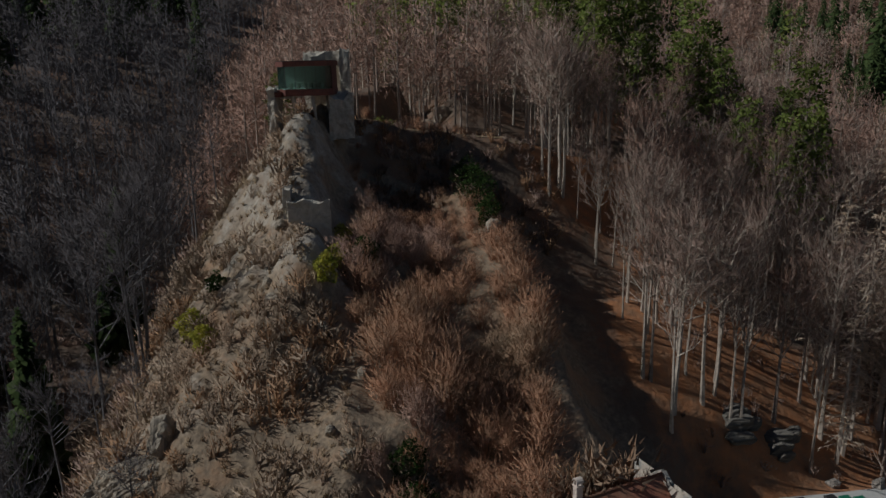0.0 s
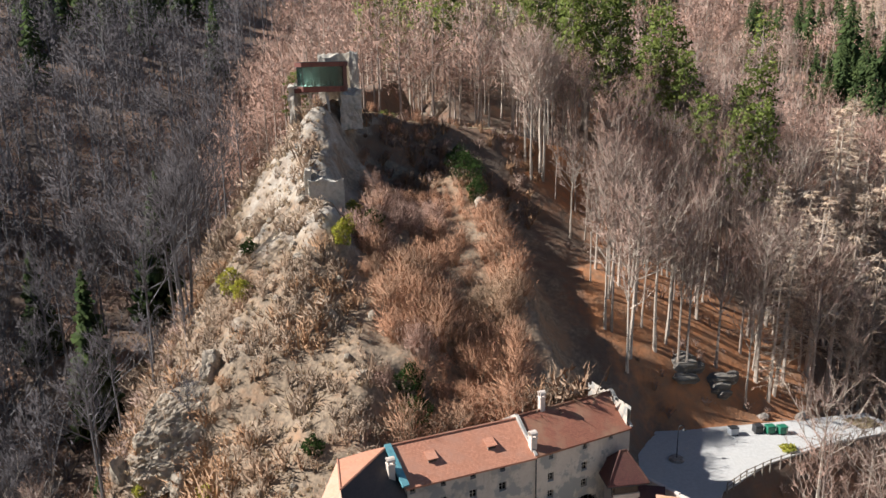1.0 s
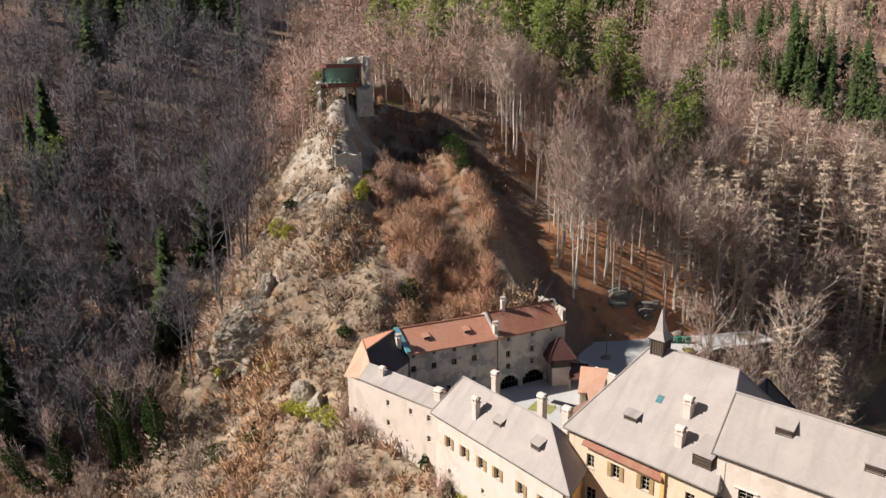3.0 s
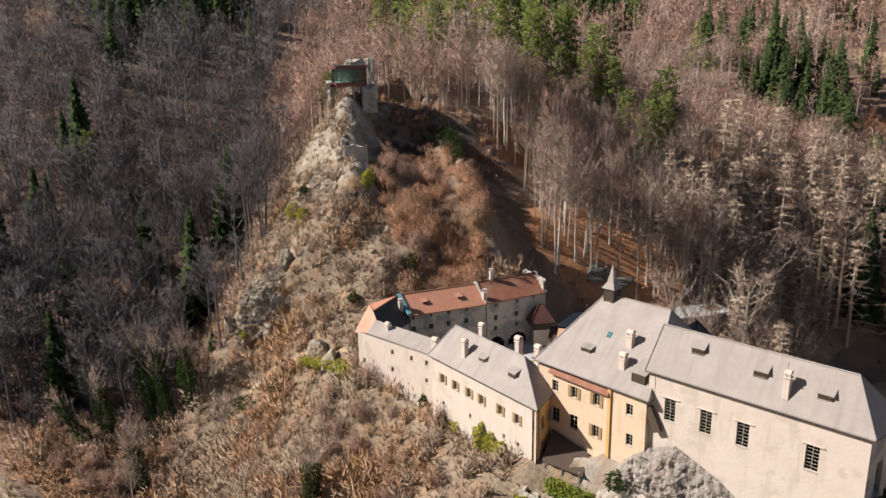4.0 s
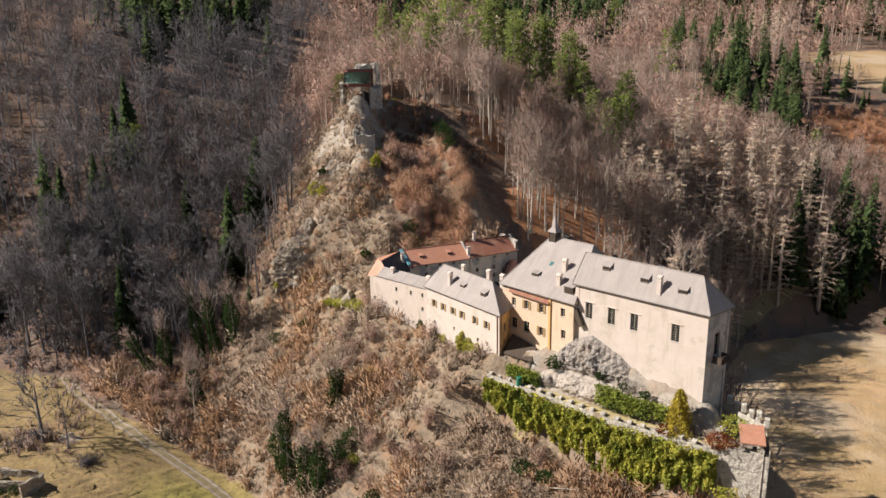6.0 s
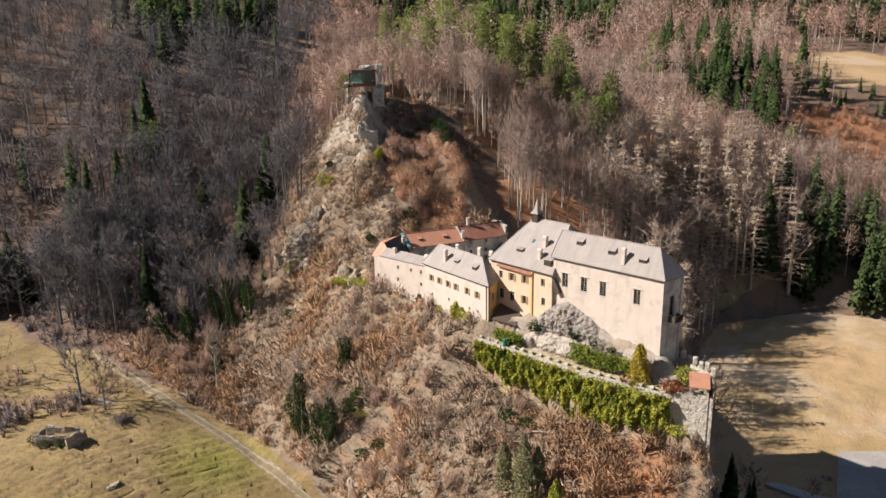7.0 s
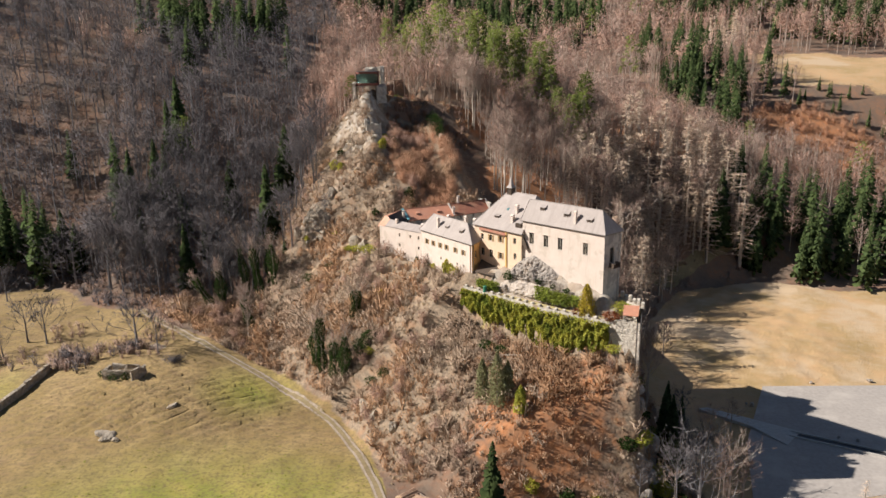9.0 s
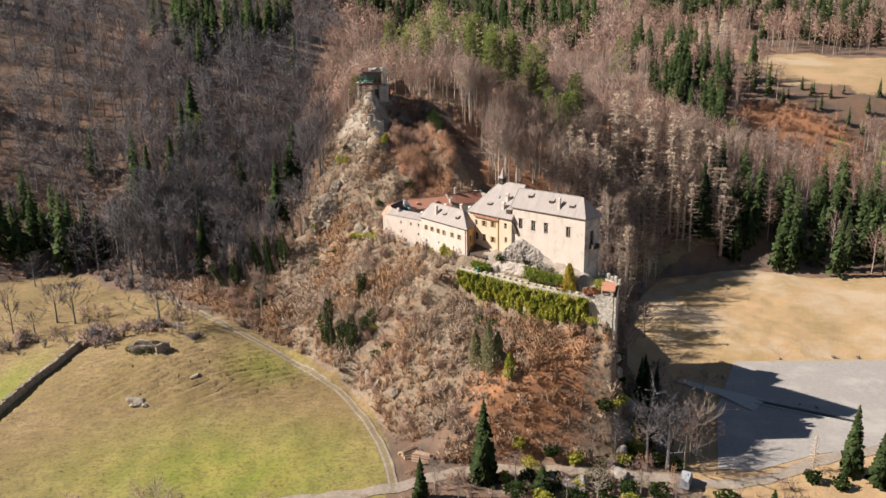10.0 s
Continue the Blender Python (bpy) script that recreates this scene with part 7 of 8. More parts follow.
strip("path", [(14.4, -0.6), (20.6, -4.2), (27.6, -11.0), (33.4, -15.4), (38.4, -19.2), (42.4, -21.0)], 2.0, M["walk"], "grassy sand walk along the terrace wall", lift=0.06)
climb = rounded(shrub(555, 2.2, 2.2, 46, 300, (0.8, 0.05)), 0.3)
ob = new("leafless_climber", raw_mesh("leafless_climber", *climb[:2], [M["bark_pale"]], normals=climb[2]))
ob.location = (30.2, -9.9, 26.6)
tagged(ob, "pale leafless climber sprawling over the rock bank", "shrub")
bush(20.5, -1.0, 1.3, 2.0, M["ivy"], "clipped dark green shrub on the terrace rock", 700, 27.0)
for x, y, z in ((29.4, -9.6, 27.2), (31.9, -11.9, 27.0), (26.6, -6.6, 27.6)):
    bush(x, y, 0.7, 1.2, M["ivy"], "small dark green shrub below the hall", 260, z)
bush(39.8, -20.2, 1.9, 2.0, M["leaf_red"], "rust-red clipped hedge beside the garden shelter", 900, 23.9, "hedge")
bush(33.4, -16.4, 1.1, 1.3, M["leaf_red"], "small brown clipped shrub on the terrace", 250, 23.9)
bush(42.4, -18.4, 2.0, 2.2, M["ivy_wall"], "yellow-green shrub against the bastion", 700, 25.0)
bush(39.4, -24.2, 1.5, 1.6, M["ivy_wall"], "yellow-green shrub at the foot of the wall", 600, 18.6)
n = 4200
f = lr.random(n)
a = lr.random(n) * 6.283
rr_ = (2.0 * (1 - f) ** 0.7 + 0.15) * lr.uniform(0.4, 1, n) * (1 + 0.25 * np.sin(5 * a + 9 * f))
gold = tagged(new("golden_conifer"), "golden yellow conifer on the garden terrace", "tree")
gold.location = (35.4, -16.4, 23.8)
for nm, me in (("trunk", raw_mesh("trunk", *tube([(0, 0, 0), (0, 0, 6.4)], [0.16, 0.03], 6), [M["bark"]])), ("crown", raw_mesh("crown", *leaves(np.c_[np.cos(a) * rr_, np.sin(a) * rr_, 0.3 + 6.4 * f], lr.uniform(0.08, 0.2, n), lr), [M["leaf_gold"]]))):
    o = new(nm, me)
    o.parent = gold
for x, y, rad, h, m in ((2.3, 19.0, 1.4, 2.2, "ivy"), (3.6, 16.9, 1.0, 1.8, "ivy_wall"), (6.4, 12.2, 0.9, 3.4, "ivy_wall"), (7.6, 10.6, 1.0, 2.6, "ivy_wall"), (8.8, 9.0, 1.0, 1.8, "ivy_wall"), (-13.6, 38.2, 1.6, 1.9, "ivy_wall"), (-15.2, 40.4, 1.7, 2.0, "ivy_wall"), (-16.8, 42.0, 1.7, 1.9, "ivy_wall"), (-18.8, 43.6, 1.7, 1.7, "ivy_wall"),
                        (-21, 45, 1.4, 1.2, "ivy_wall"), (-27, 46, 1.4, 1.6, "ivy"), (-34, 50, 2.2, 2.4, "ivy"), (-1, 27, 0.8, 2.4, "brushy"), (-28.7, 79, 1.6, 3.6, "ivy_wall"), (-27, 84, 1.2, 2.4, "ivy"), (-26, 74.5, 1.2, 3.0, "ivy_wall"), (-12.6, 76, 1.2, 3.2, "ivy_wall"), (-12.2, 80, 1.1, 2.6, "ivy_wall"),
                        (-12.5, 90, 1.3, 2.4, "ivy_wall"), (-3.6, 58.6, 1.6, 4.5, "ivy"), (-2.6, 56.6, 1.6, 4.0, "ivy"), (-35.5, 59, 0.9, 2.4, "ivy_wall"), (-26, 55, 1.4, 2.0, "ivy_wall"), (-13.6, 52, 1.1, 2.0, "ivy"), (4.4, 107, 2.4, 5.0, "ivy"), (5.2, 103, 2.4, 6.0, "ivy"), (6.4, 99.5, 1.6, 4.2, "ivy"), (3.6, 110, 2.0, 4.0, "ivy"),
                        (-11, 82, 2.0, 3.5, "ivy"), (-9.6, 85, 1.8, 3.5, "ivy"), (-10, 122, 2.2, 2.6, "needle_pine"), (-7, 126, 2.2, 2.8, "needle_pine"), (-4, 130, 2.0, 2.4, "needle_pine"), (46, 70, 1.0, 1.0, "ivy_wall"), (22, -33, 1.4, 3.0, "ivy_wall"), (24, -36, 1.8, 2.6, "ivy_wall"), (38, -41, 2.2, 3.4, "ivy"), (26, -41, 1.8, 2.6, "ivy_wall"),
                        (15, -8, 1.8, 1.6, "ivy"), (18, -11, 1.4, 1.6, "ivy"), (-15, 10.5, 2.4, 4.0, "ivy"), (-13, 11.5, 2.0, 3.4, "ivy"), (-14.5, 8.6, 1.6, 3.0, "ivy"), (-12, 2, 1.6, 2.6, "ivy"), (-9, 0, 1.4, 2.4, "ivy"), (-13, 8, 1.2, 1.8, "ivy_wall"), (49, -28, 1.4, 6.0, "ivy_wall"), (49.4, -31, 1.3, 5.0, "ivy_wall"), (48.4, -17.5, 1.8, 3.0, "ivy")):
    bush(x, y, rad, h, M.get(m, M["ivy"]), "evergreen yellow-green bush on the rocky slope" if m == "ivy_wall" else "dark evergreen bush on the rocky slope", 900 if h < 3 else 1500)

for x, y, wide, tall in ((-79, 12.2, 1.3, 2.2), (-75.5, 12.0, 1.2, 2.0), (-82, 14, 1.4, 2.2)):
    bush(x, y, wide, tall, M["ivy"], "dark ivy mounded over the ruined barn wall", 500)
bush(-10.6, 22.8, 0.8, 2.2, M["leaf_gold"], "small golden bush on the scrubby slope", 320)
# narrow evergreens on the castle hill
for x, y, h, rad, m, say in ((13.2, -21.4, 9.5, 1.5, "leaf_grey", "grey-green narrow conifer on the castle hill"), (16.0, -24.4, 12.0, 2.0, "leaf_grey", "broad grey-green conifer on the castle hill"), (18.2, -24.0, 8.0, 1.3, "leaf_grey", "grey-green narrow conifer on the castle hill"), (20.4, -27.8, 6.5, 1.3, "ivy_wall", "small yellow-green conifer on the castle hill")):
    e = tagged(new("hill_conifer"), say, "tree", "conifers on the castle hill")
    e.location = (x, y, float(ground_z(x, y)) - 0.2)
    n = 2600
    f = lr.random(n) ** 1.2
    a = lr.random(n) * 6.283
    q = rad * np.minimum(1.0, 3.2 * (1 - f)) * (0.55 + 0.45 * (1 - f)) * lr.uniform(0.45, 1, n) * (1 + 0.22 * np.sin(4 * a + 11 * f)) + 0.08
    for nm, me in (("trunk", raw_mesh("trunk", *tube([(0, 0, 0), (0, 0, h * 0.95)], [0.16, 0.03], 6), [M["bark"]])), ("crown", raw_mesh("crown", *leaves(np.c_[np.cos(a) * q, np.sin(a) * q, 0.8 + (h - 0.8) * f], lr.uniform(0.12, 0.28, n), lr), [M[m]]))):
        o = new(nm, me)
        o.parent = e
# fallen branches in the scrub, and a heap of cut brushwood
for k in range(14):
    x, y, a = lr.uniform(-8, 38), lr.uniform(-32, 6), lr.uniform(-0.9, 0.3)
    if x + y > 8:
        continue
    ln = lr.uniform(3, 6)
    pts = [(x + ln * u * math.cos(a), y + ln * u * math.sin(a)) for u in (0, 0.5, 1)]
    ob = new("fallen_branch", raw_mesh("fallen_branch", *tube([(p, q, float(ground_z(p, q)) + 0.75) for p, q in pts], [0.11, 0.08, 0.03], 5), [M["bark_pale"]]))
    tagged(ob, "bleached fallen branch lying in the scrub", "branch", "fallen branches")
heap = rounded(shrub(777, 1.6, 3.0, 40, 420, (1.6, 0.09)), 0.2)
ob = new("brushwood_heap", raw_mesh("brushwood_heap", *heap[:2], [M["twig_dark"]], normals=heap[2]))
ob.location = (-65.6, 19.6, float(ground_z(-65.6, 19.6)))
tagged(ob, "dark heap of cut brushwood beside the track", "brushwood")
# ---- trees that stand alone ----
IVY = [raw_mesh("ivy", *ivy_column(s, 9.0, 1.25, 2200), [M["ivy"]]) for s in range(4)]
for k, (x, y, h, lean) in enumerate(((-25.6, 13.0, 14.5, 0.0), (-19.4, 7.2, 11.5, 0.06), (-17.3, 20.6, 8.5, 0.05), (-55.5, 61.6, 17, -0.12), (-50.8, 57.3, 16, -0.1), (-62.1, 56.0, 11.5, -0.08), (-64.4, 53.4, 11, -0.5), (-45.7, 55.3, 12.5, -0.03), (-51.2, 42.6, 9, -0.1), (-48.0, 58.8, 11, 0.0), (-22, 9.5, 10, 0.0), (-27.5, 15.5, 10, 0.0))):
    e = tagged(new("ivy_clad_tree"), "leaning tree trunk wrapped in dark ivy" if abs(lean) > 0.09 else "upright tree trunk wrapped in dark ivy", "tree", "ivy-clad trees")
    e.matrix_basis = Matrix.LocRotScale((x, y, float(ground_z(x, y)) - 0.2), Euler((0, lean, 0)), (1, 1, 1))
    s9 = h / 9.0
    o = new("trunk", TREES["grey"][k % 6][0])
    o.parent = e
    o.scale = (0.8, 0.8, h / 15)
    o = new("ivy", IVY[k % 4])
    o.parent = e
    o.scale = (0.86 + 0.12 * (k % 3), 0.86 + 0.12 * (k % 2), s9)
    o = new("crown", TREES["grey"][k % 6][1])
    o.parent = e
    o.scale = (0.45, 0.45, h / 15)
for kind, x, y, sc, slim, say in (
        ("spruce", 13.6, -42.5, 0.98, 1.05, "dark spruce beside the gravel lane"), ("spruce", 0.4, -49, 0.5, 1.1, "young spruce beside the lane"), ("spruce", 25.5, -46, 0.34, 2.1, "dark bushy conifer beside the lane"),
        ("spruce", 52.5, -26, 0.8, 0.9, "slender spruce in the shade of the cliff"), ("spruce", 54.5, -18, 0.9, 0.9, "slender spruce in the shade of the cliff"), ("spruce", 55.5, -10, 0.8, 0.9, "slender spruce in the shade of the cliff"), ("spruce", 60, 2, 0.6, 0.9, "slender spruce in the shade of the cliff"), ("spruce", 60, -8, 0.66, 0.9, "slender spruce in the shade of the cliff"), ("spruce", 93.8, -39, 0.85, 1.0, "young spruce beside the car park"), ("spruce", 98, -43, 0.7, 1.1, "young spruce beside the car park"), ("spruce", 103, -45, 0.75, 1.1, "young spruce beside the car park"),
        ("spruce", 70, -54, 0.36, 1.6, "young spruce beside the lane"), ("spruce", -53.6, 88, 1.4, 1.2, "tall dark spruce beside the crag"), ("spruce", -44, 66, 0.3, 1.6, "small blue-green spruce below the crag"), ("pine", -27, 128, 0.62, 1.4, "bright green pine beside the lookout"),
        ("spruce", -70, 104, 1.0, 1.2, "dark spruce standing among bare trees"), ("pine", -92, 128, 0.9, 1.2, "bright green pine among bare trees"), ("spruce", -84, 92, 1.0, 1.2, "dark spruce standing among bare trees"), ("spruce", -96, 84, 0.8, 1.3, "dark spruce standing among bare trees"), ("spruce", -74, 82, 0.7, 1.2, "dark spruce at the wood's edge"), ("spruce", -120, 86, 0.9, 1.3, "dark spruce at the wood's edge"), ("spruce", -126, 90, 1.0, 1.3, "dark spruce at the wood's edge"),
        ("pine", 52, -12, 0.3, 2.2, "small twisted pine on the cliff edge"), ("pine", 49, -9, 0.28, 2.4, "small twisted pine on the cliff edge")):
    plant(kind, x, y, sc, x * 1.7, slim, say)
for kind, x, y, sc, slim, say in (
        ("oak", -78.4, 28.0, 1.2, 1.5, "old spreading leafless tree on the meadow"), ("oak", -71.8, 25.0, 0.95, 0.9, "leafless tree on the meadow edge"), ("oak", -110, 40.4, 1.1, 1.1, "leafless tree on the meadow"), ("oak", -116.8, 42.6, 1.0, 1.2, "leafless tree on the meadow"), ("oak", -127.6, 36.4, 1.15, 0.8, "leafless tree on the meadow"), ("oak", -137.3, 69.9, 0.9, 1.1, "leafless tree below the wood"), ("oak", -119.5, 34, 0.6, 1.5, "low leafless tree on the meadow"),
        ("oak", -128, 83, 1.3, 1.6, "spreading leafless tree at the wood's edge"), ("oak", -119, 80, 1.2, 1.6, "spreading leafless tree at the wood's edge"), ("oak", -111.6, 85.3, 1.7, 1.5, "large spreading leafless tree at the wood's edge"), ("oak", -104, 80, 1.1, 1.5, "spreading leafless tree at the wood's edge"), ("oak", -94.2, 77, 1.5, 1.6, "spreading leafless tree at the wood's edge"), ("oak", -92.4, 88, 1.6, 1.5, "large spreading leafless tree at the wood's edge"), ("oak", -84, 71, 1.2, 1.6, "spreading leafless tree at the wood's edge"), ("oak", -79, 77, 1.4, 1.5, "spreading leafless tree at the wood's edge"), ("oak", -71.4, 77, 1.6, 1.6, "large spreading leafless tree at the wood's edge"), ("oak", -98, 70, 0.9, 1.6, "spreading leafless tree at the wood's edge"), ("oak", -64, 68, 1.2, 1.5, "spreading leafless tree at the wood's edge"), ("oak", -87, 63, 0.9, 1.6, "spreading leafless tree at the wood's edge"),
        ("beech", 69.4, 36, 0.55, 2.0, "round leafless tree at the field edge"), ("grey", 62, -20, 0.85, 1.0, "tall bare tree in the shade of the cliff"), ("shady", 49.5, -37.5, 0.85, 1.2, "leafless tree beside the lane"), ("beech", 46, -46, 0.5, 1.5, "leafless tree beside the lane"), ("oak", 54.5, -36.5, 1.3, 1.3, "leafless tree beside the lane"), ("grey", 50, -35, 0.55, 1.2, "pale leafless tree below the bastion"),
        ("grey", 3.3, -45.5, 0.4, 1.4, "young leafless tree beside the lane"), ("grey", -78, -64, 0.5, 1.3, "young leafless tree at the meadow foot"), ("grey", -62, -63, 0.58, 1.3, "leafless tree at the meadow foot"), ("grey", -47, -63, 0.66, 1.5, "leafless tree at the meadow foot"), ("grey", -43, -64, 0.6, 1.3, "leafless tree at the meadow foot"), ("grey", -37, -64, 0.54, 1.0, "leafless tree at the meadow foot"), ("grey", -28, -64, 0.52, 1.5, "leafless tree at the meadow foot"), ("beech", 8, -50, 0.42, 1.7, "leafless tree beside the lane"), ("beech", 30, -49, 0.4, 1.7, "leafless tree beside the lane"), ("grey", 36, -50, 0.38, 1.7, "leafless tree beside the lane"), ("beech", 52, -50, 0.4, 1.7, "leafless tree beside the lane"), ("grey", 63, -30, 0.7, 1.5, "leafless tree in the shade of the cliff"), ("beech", 66, -30, 0.5, 1.7, "leafless tree beside the ditch"), ("beech", 20, -45, 0.4, 1.6, "young leafless tree beside the lane"), ("larch", 86, -38, 0.42, 1.5, "small tan larch beside the car park"), ("beech", 74, -3, 0.42, 1.4, "leafless tree beside the ditch"), ("grey", -52, 42, 0.62, 1.0, "bare tree on the hillside"), ("grey", -50, 36, 0.6, 1.0, "bare tree on the hillside"), ("grey", -54, 48, 0.66, 1.0, "bare tree on the hillside"),
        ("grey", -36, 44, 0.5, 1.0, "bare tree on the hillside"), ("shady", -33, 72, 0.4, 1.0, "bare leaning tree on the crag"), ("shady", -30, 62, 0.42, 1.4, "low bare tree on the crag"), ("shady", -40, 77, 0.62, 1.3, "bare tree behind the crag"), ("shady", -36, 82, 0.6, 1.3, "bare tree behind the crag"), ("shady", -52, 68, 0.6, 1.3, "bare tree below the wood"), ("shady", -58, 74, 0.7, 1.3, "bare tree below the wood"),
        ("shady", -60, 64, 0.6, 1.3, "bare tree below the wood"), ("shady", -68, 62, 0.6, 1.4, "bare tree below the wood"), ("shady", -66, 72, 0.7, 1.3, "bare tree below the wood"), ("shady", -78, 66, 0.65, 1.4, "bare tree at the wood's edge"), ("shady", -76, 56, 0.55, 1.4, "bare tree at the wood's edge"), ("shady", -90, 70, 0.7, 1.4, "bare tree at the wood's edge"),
        ("larch", 66, 79, 1.0, 1.0, "tall tan larch behind the castle"), ("larch", 71, 84, 1.05, 1.0, "tall tan larch behind the castle"), ("larch", 76, 79, 0.95, 1.0, "tall tan larch behind the castle"), ("larch", 62, 86, 1.0, 1.0, "tall tan larch behind the castle"), ("grey", 68, 72, 0.95, 0.9, "pale bare tree behind the castle"), ("grey", 72, 74, 1.0, 0.9, "pale bare tree behind the castle"), ("grey", 64, 70, 0.9, 0.9, "pale bare tree behind the castle"), ("beech", 60, 62, 0.8, 1.1, "bare tree behind the castle"), ("beech", 66, 60, 0.8, 1.1, "bare tree behind the castle"), ("beech", 58, 52, 0.8, 1.1, "bare tree behind the castle"), ("beech", 62, 44, 0.7, 1.1, "bare tree behind the castle"), ("beech", 52, 42, 0.8, 1.1, "bare tree behind the castle"), ("beech", 50, 30, 0.7, 1.1, "bare tree behind the castle"), ("beech", 56, 34, 0.7, 1.1, "bare tree behind the castle"), ("beech", 48, 56, 0.8, 1.1, "bare tree behind the castle")):
    plant(kind, x, y, sc, x * 2.3, slim, say)
for k in range(34):
    x, y = 58 + 34 * lr.random(), 62 + 44 * lr.random()
    if inside(np.array([x]), np.array([y]), FIELD)[0] < -2 and inside(np.array([x]), np.array([y]), PARKING)[0] < -3:
        plant("larch" if k % 4 else "grey", x, y, lr.uniform(1.0, 1.3), k * 1.3, lr.uniform(1.1, 1.5))
for k in range(40):
    x, y = 76 + 44 * lr.random(), 98 + 40 * lr.random()
    if inside(np.array([x]), np.array([y]), FIELD)[0] < -3 and inside(np.array([x]), np.array([y]), PARKING)[0] < -3:
        plant("larch" if k % 5 else "grey", x, y, lr.uniform(1.15, 1.45), k * 2.1, lr.uniform(1.2, 1.6))
# the hill's foot by the lane: ivy-clad trees and evergreen shrubs
for kind, x, y, sc, slim in (("shady", 55.5, -31, 0.75, 1.3), ("shady", 59, -26, 0.7, 1.2), ("beech", 60.5, -33, 0.6, 1.4), ("shady", 57, -16, 0.6, 1.2), ("shady", 62, -2, 0.6, 1.4), ("beech", 58, -37, 0.6, 1.4), ("shady", 43, -35.5, 0.5, 1.3), ("beech", 38, -35, 0.45, 1.4), ("beech", 40, -43, 0.4, 1.6)):
    plant(kind, x, y, sc, x * 2.9, slim, "leafless tree at the foot of the hill")
for x, y, wide, tall, kind in ((49.6, -30, 1.7, 4.2, "ivy_wall"), (47.5, -33.5, 2.2, 3.0, "ivy"), (44.6, -35.2, 1.9, 2.4, "ivy_wall"), (40.6, -35.6, 1.6, 2.0, "ivy"), (34.5, -34.8, 1.9, 2.4, "ivy_wall"), (29, -34, 1.7, 2.4, "ivy"), (52.4, -33.4, 2.0, 3.4, "ivy"), (56.6, -35.6, 1.8, 2.6, "ivy"), (23, -41.6, 1.9, 2.6, "ivy"), (28.6, -42.6, 2.3, 3.0, "ivy"), (34, -42.8, 1.9, 2.2, "ivy_wall"), (38.5, -44, 2.2, 2.8, "ivy"), (44, -44.6, 2.0, 2.6, "ivy"), (50, -46, 2.3, 2.8, "ivy"), (20, -47.5, 2.2, 3.0, "ivy"), (25, -49, 2.0, 2.6, "ivy_wall"), (32, -48.5, 2.4, 3.2, "ivy"), (38, -49.5, 2.2, 3.0, "ivy"), (43.5, -49, 2.0, 2.8, "ivy_wall"), (47.2, -29, 2.2, 3.2, "ivy_wall"), (44.2, -31.5, 2.0, 2.8, "ivy_wall"), (48.6, -24, 1.6, 3.4, "ivy_wall"), (48.8, -19, 1.4, 3.0, "ivy_wall"), (41, -32.6, 1.8, 2.4, "ivy"), (46, -24.5, 1.5, 2.0, "ivy"), (63, -48.5, 2.2, 3.2, "ivy"), (18, -41.8, 1.5, 2.0, "ivy_wall"), (84, -42, 1.6, 2.6, "ivy"), (89, -44, 1.8, 3.0, "ivy")):
    bush(x, y, wide, tall, M[kind], "dark green evergreen shrub at the hill's foot" if kind == "ivy" else "yellow-green ivy-covered shrub at the hill's foot", 620, size=(0.2, 0.36))
scrub = []
X, Y = scatter(46, 92, 2, 96, 5.6, lr)
ok = (inside(X, Y, FIELD) < -1) & (inside(X, Y, SITE) < -4) & (inside(X, Y, PARKING) < -3) & ~((X > 54) & (Y > 58))
for x, y, k in zip(X[ok], Y[ok], lr.random(ok.sum())):
    plant("larch" if k < (0.42 if x > 58 else 0.15) else "grey" if k < 0.75 else "beech", x, y, lr.uniform(0.9, 1.3), k * 60, lr.uniform(0.75, 1.0), "tall bare tree on the bank behind the castle" if k >= 0.42 else None)
X, Y = scatter(44, 78, -4, 74, 2.2, lr)
ok = (inside(X, Y, FIELD) < 0) & (inside(X, Y, SITE) < -3) & (inside(X, Y, PARKING) < -1)
for x, y in zip(X[ok], Y[ok]):
    scrub.append(placed(BRUSH[int(lr.integers(0, 6))], (x, y, float(ground_z(x, y)) - 0.1), np.full(3, lr.uniform(0.7, 1.3)), lr.random() * 6.28))
X, Y = scatter(-120, -70, 24, 62, 2.6, lr)
ok = clumps(X, Y, 0.07, 4.4) > 0.12
for x, y in zip(X[ok], Y[ok]):
    scrub.append(placed(BRUSH[int(lr.integers(0, 6))], (x, y, float(ground_z(x, y)) - 0.1), np.full(3, lr.uniform(0.6, 1.2)), lr.random() * 6.28))
X, Y = scatter(-12, 80, -60, -38, 2.2, lr)
ok = ~near_line(X, Y, [(-6, -45), (6, -38.5), (20, -37), (38, -38), (50, -40), (61, -43), (73, -42), (90, -33)], 3.0) & (lr.random(len(X)) < 0.6) & (Y < np.interp(X, [-6, 6, 60, 90], [-48, -41, -46, -36]))
for x, y in zip(X[ok], Y[ok]):
    scrub.append(placed(BRUSH[int(lr.integers(0, 6))], (x, y, float(ground_z(x, y)) - 0.1), np.full(3, lr.uniform(0.5, 1.2)), lr.random() * 6.28))
hedge = []
for k in range(92):
    x, y = lr.normal(-96, 5), lr.normal(25, 3.2)
    if k > 66:
        x, y = lr.normal(-122, 5), lr.normal(29, 3)
    elif k > 48:
        x, y = lr.normal(-82, 3), lr.normal(27, 2)
    (hedge if k % 2 == 0 else scrub).append(placed(BRUSH[k % 6], (x, y, float(ground_z(x, y)) - 0.1), np.full(3, lr.uniform(1.0, 1.9)), k * 1.1))
X, Y = scatter(-150, -56, 50, 104, 2.6, lr)
ok = free(X, Y, 0.6) & (inside(X, Y, MEADOW) < -0.5) & (lr.random(len(X)) < 0.62 + clumps(X, Y, 0.06, 21.5))
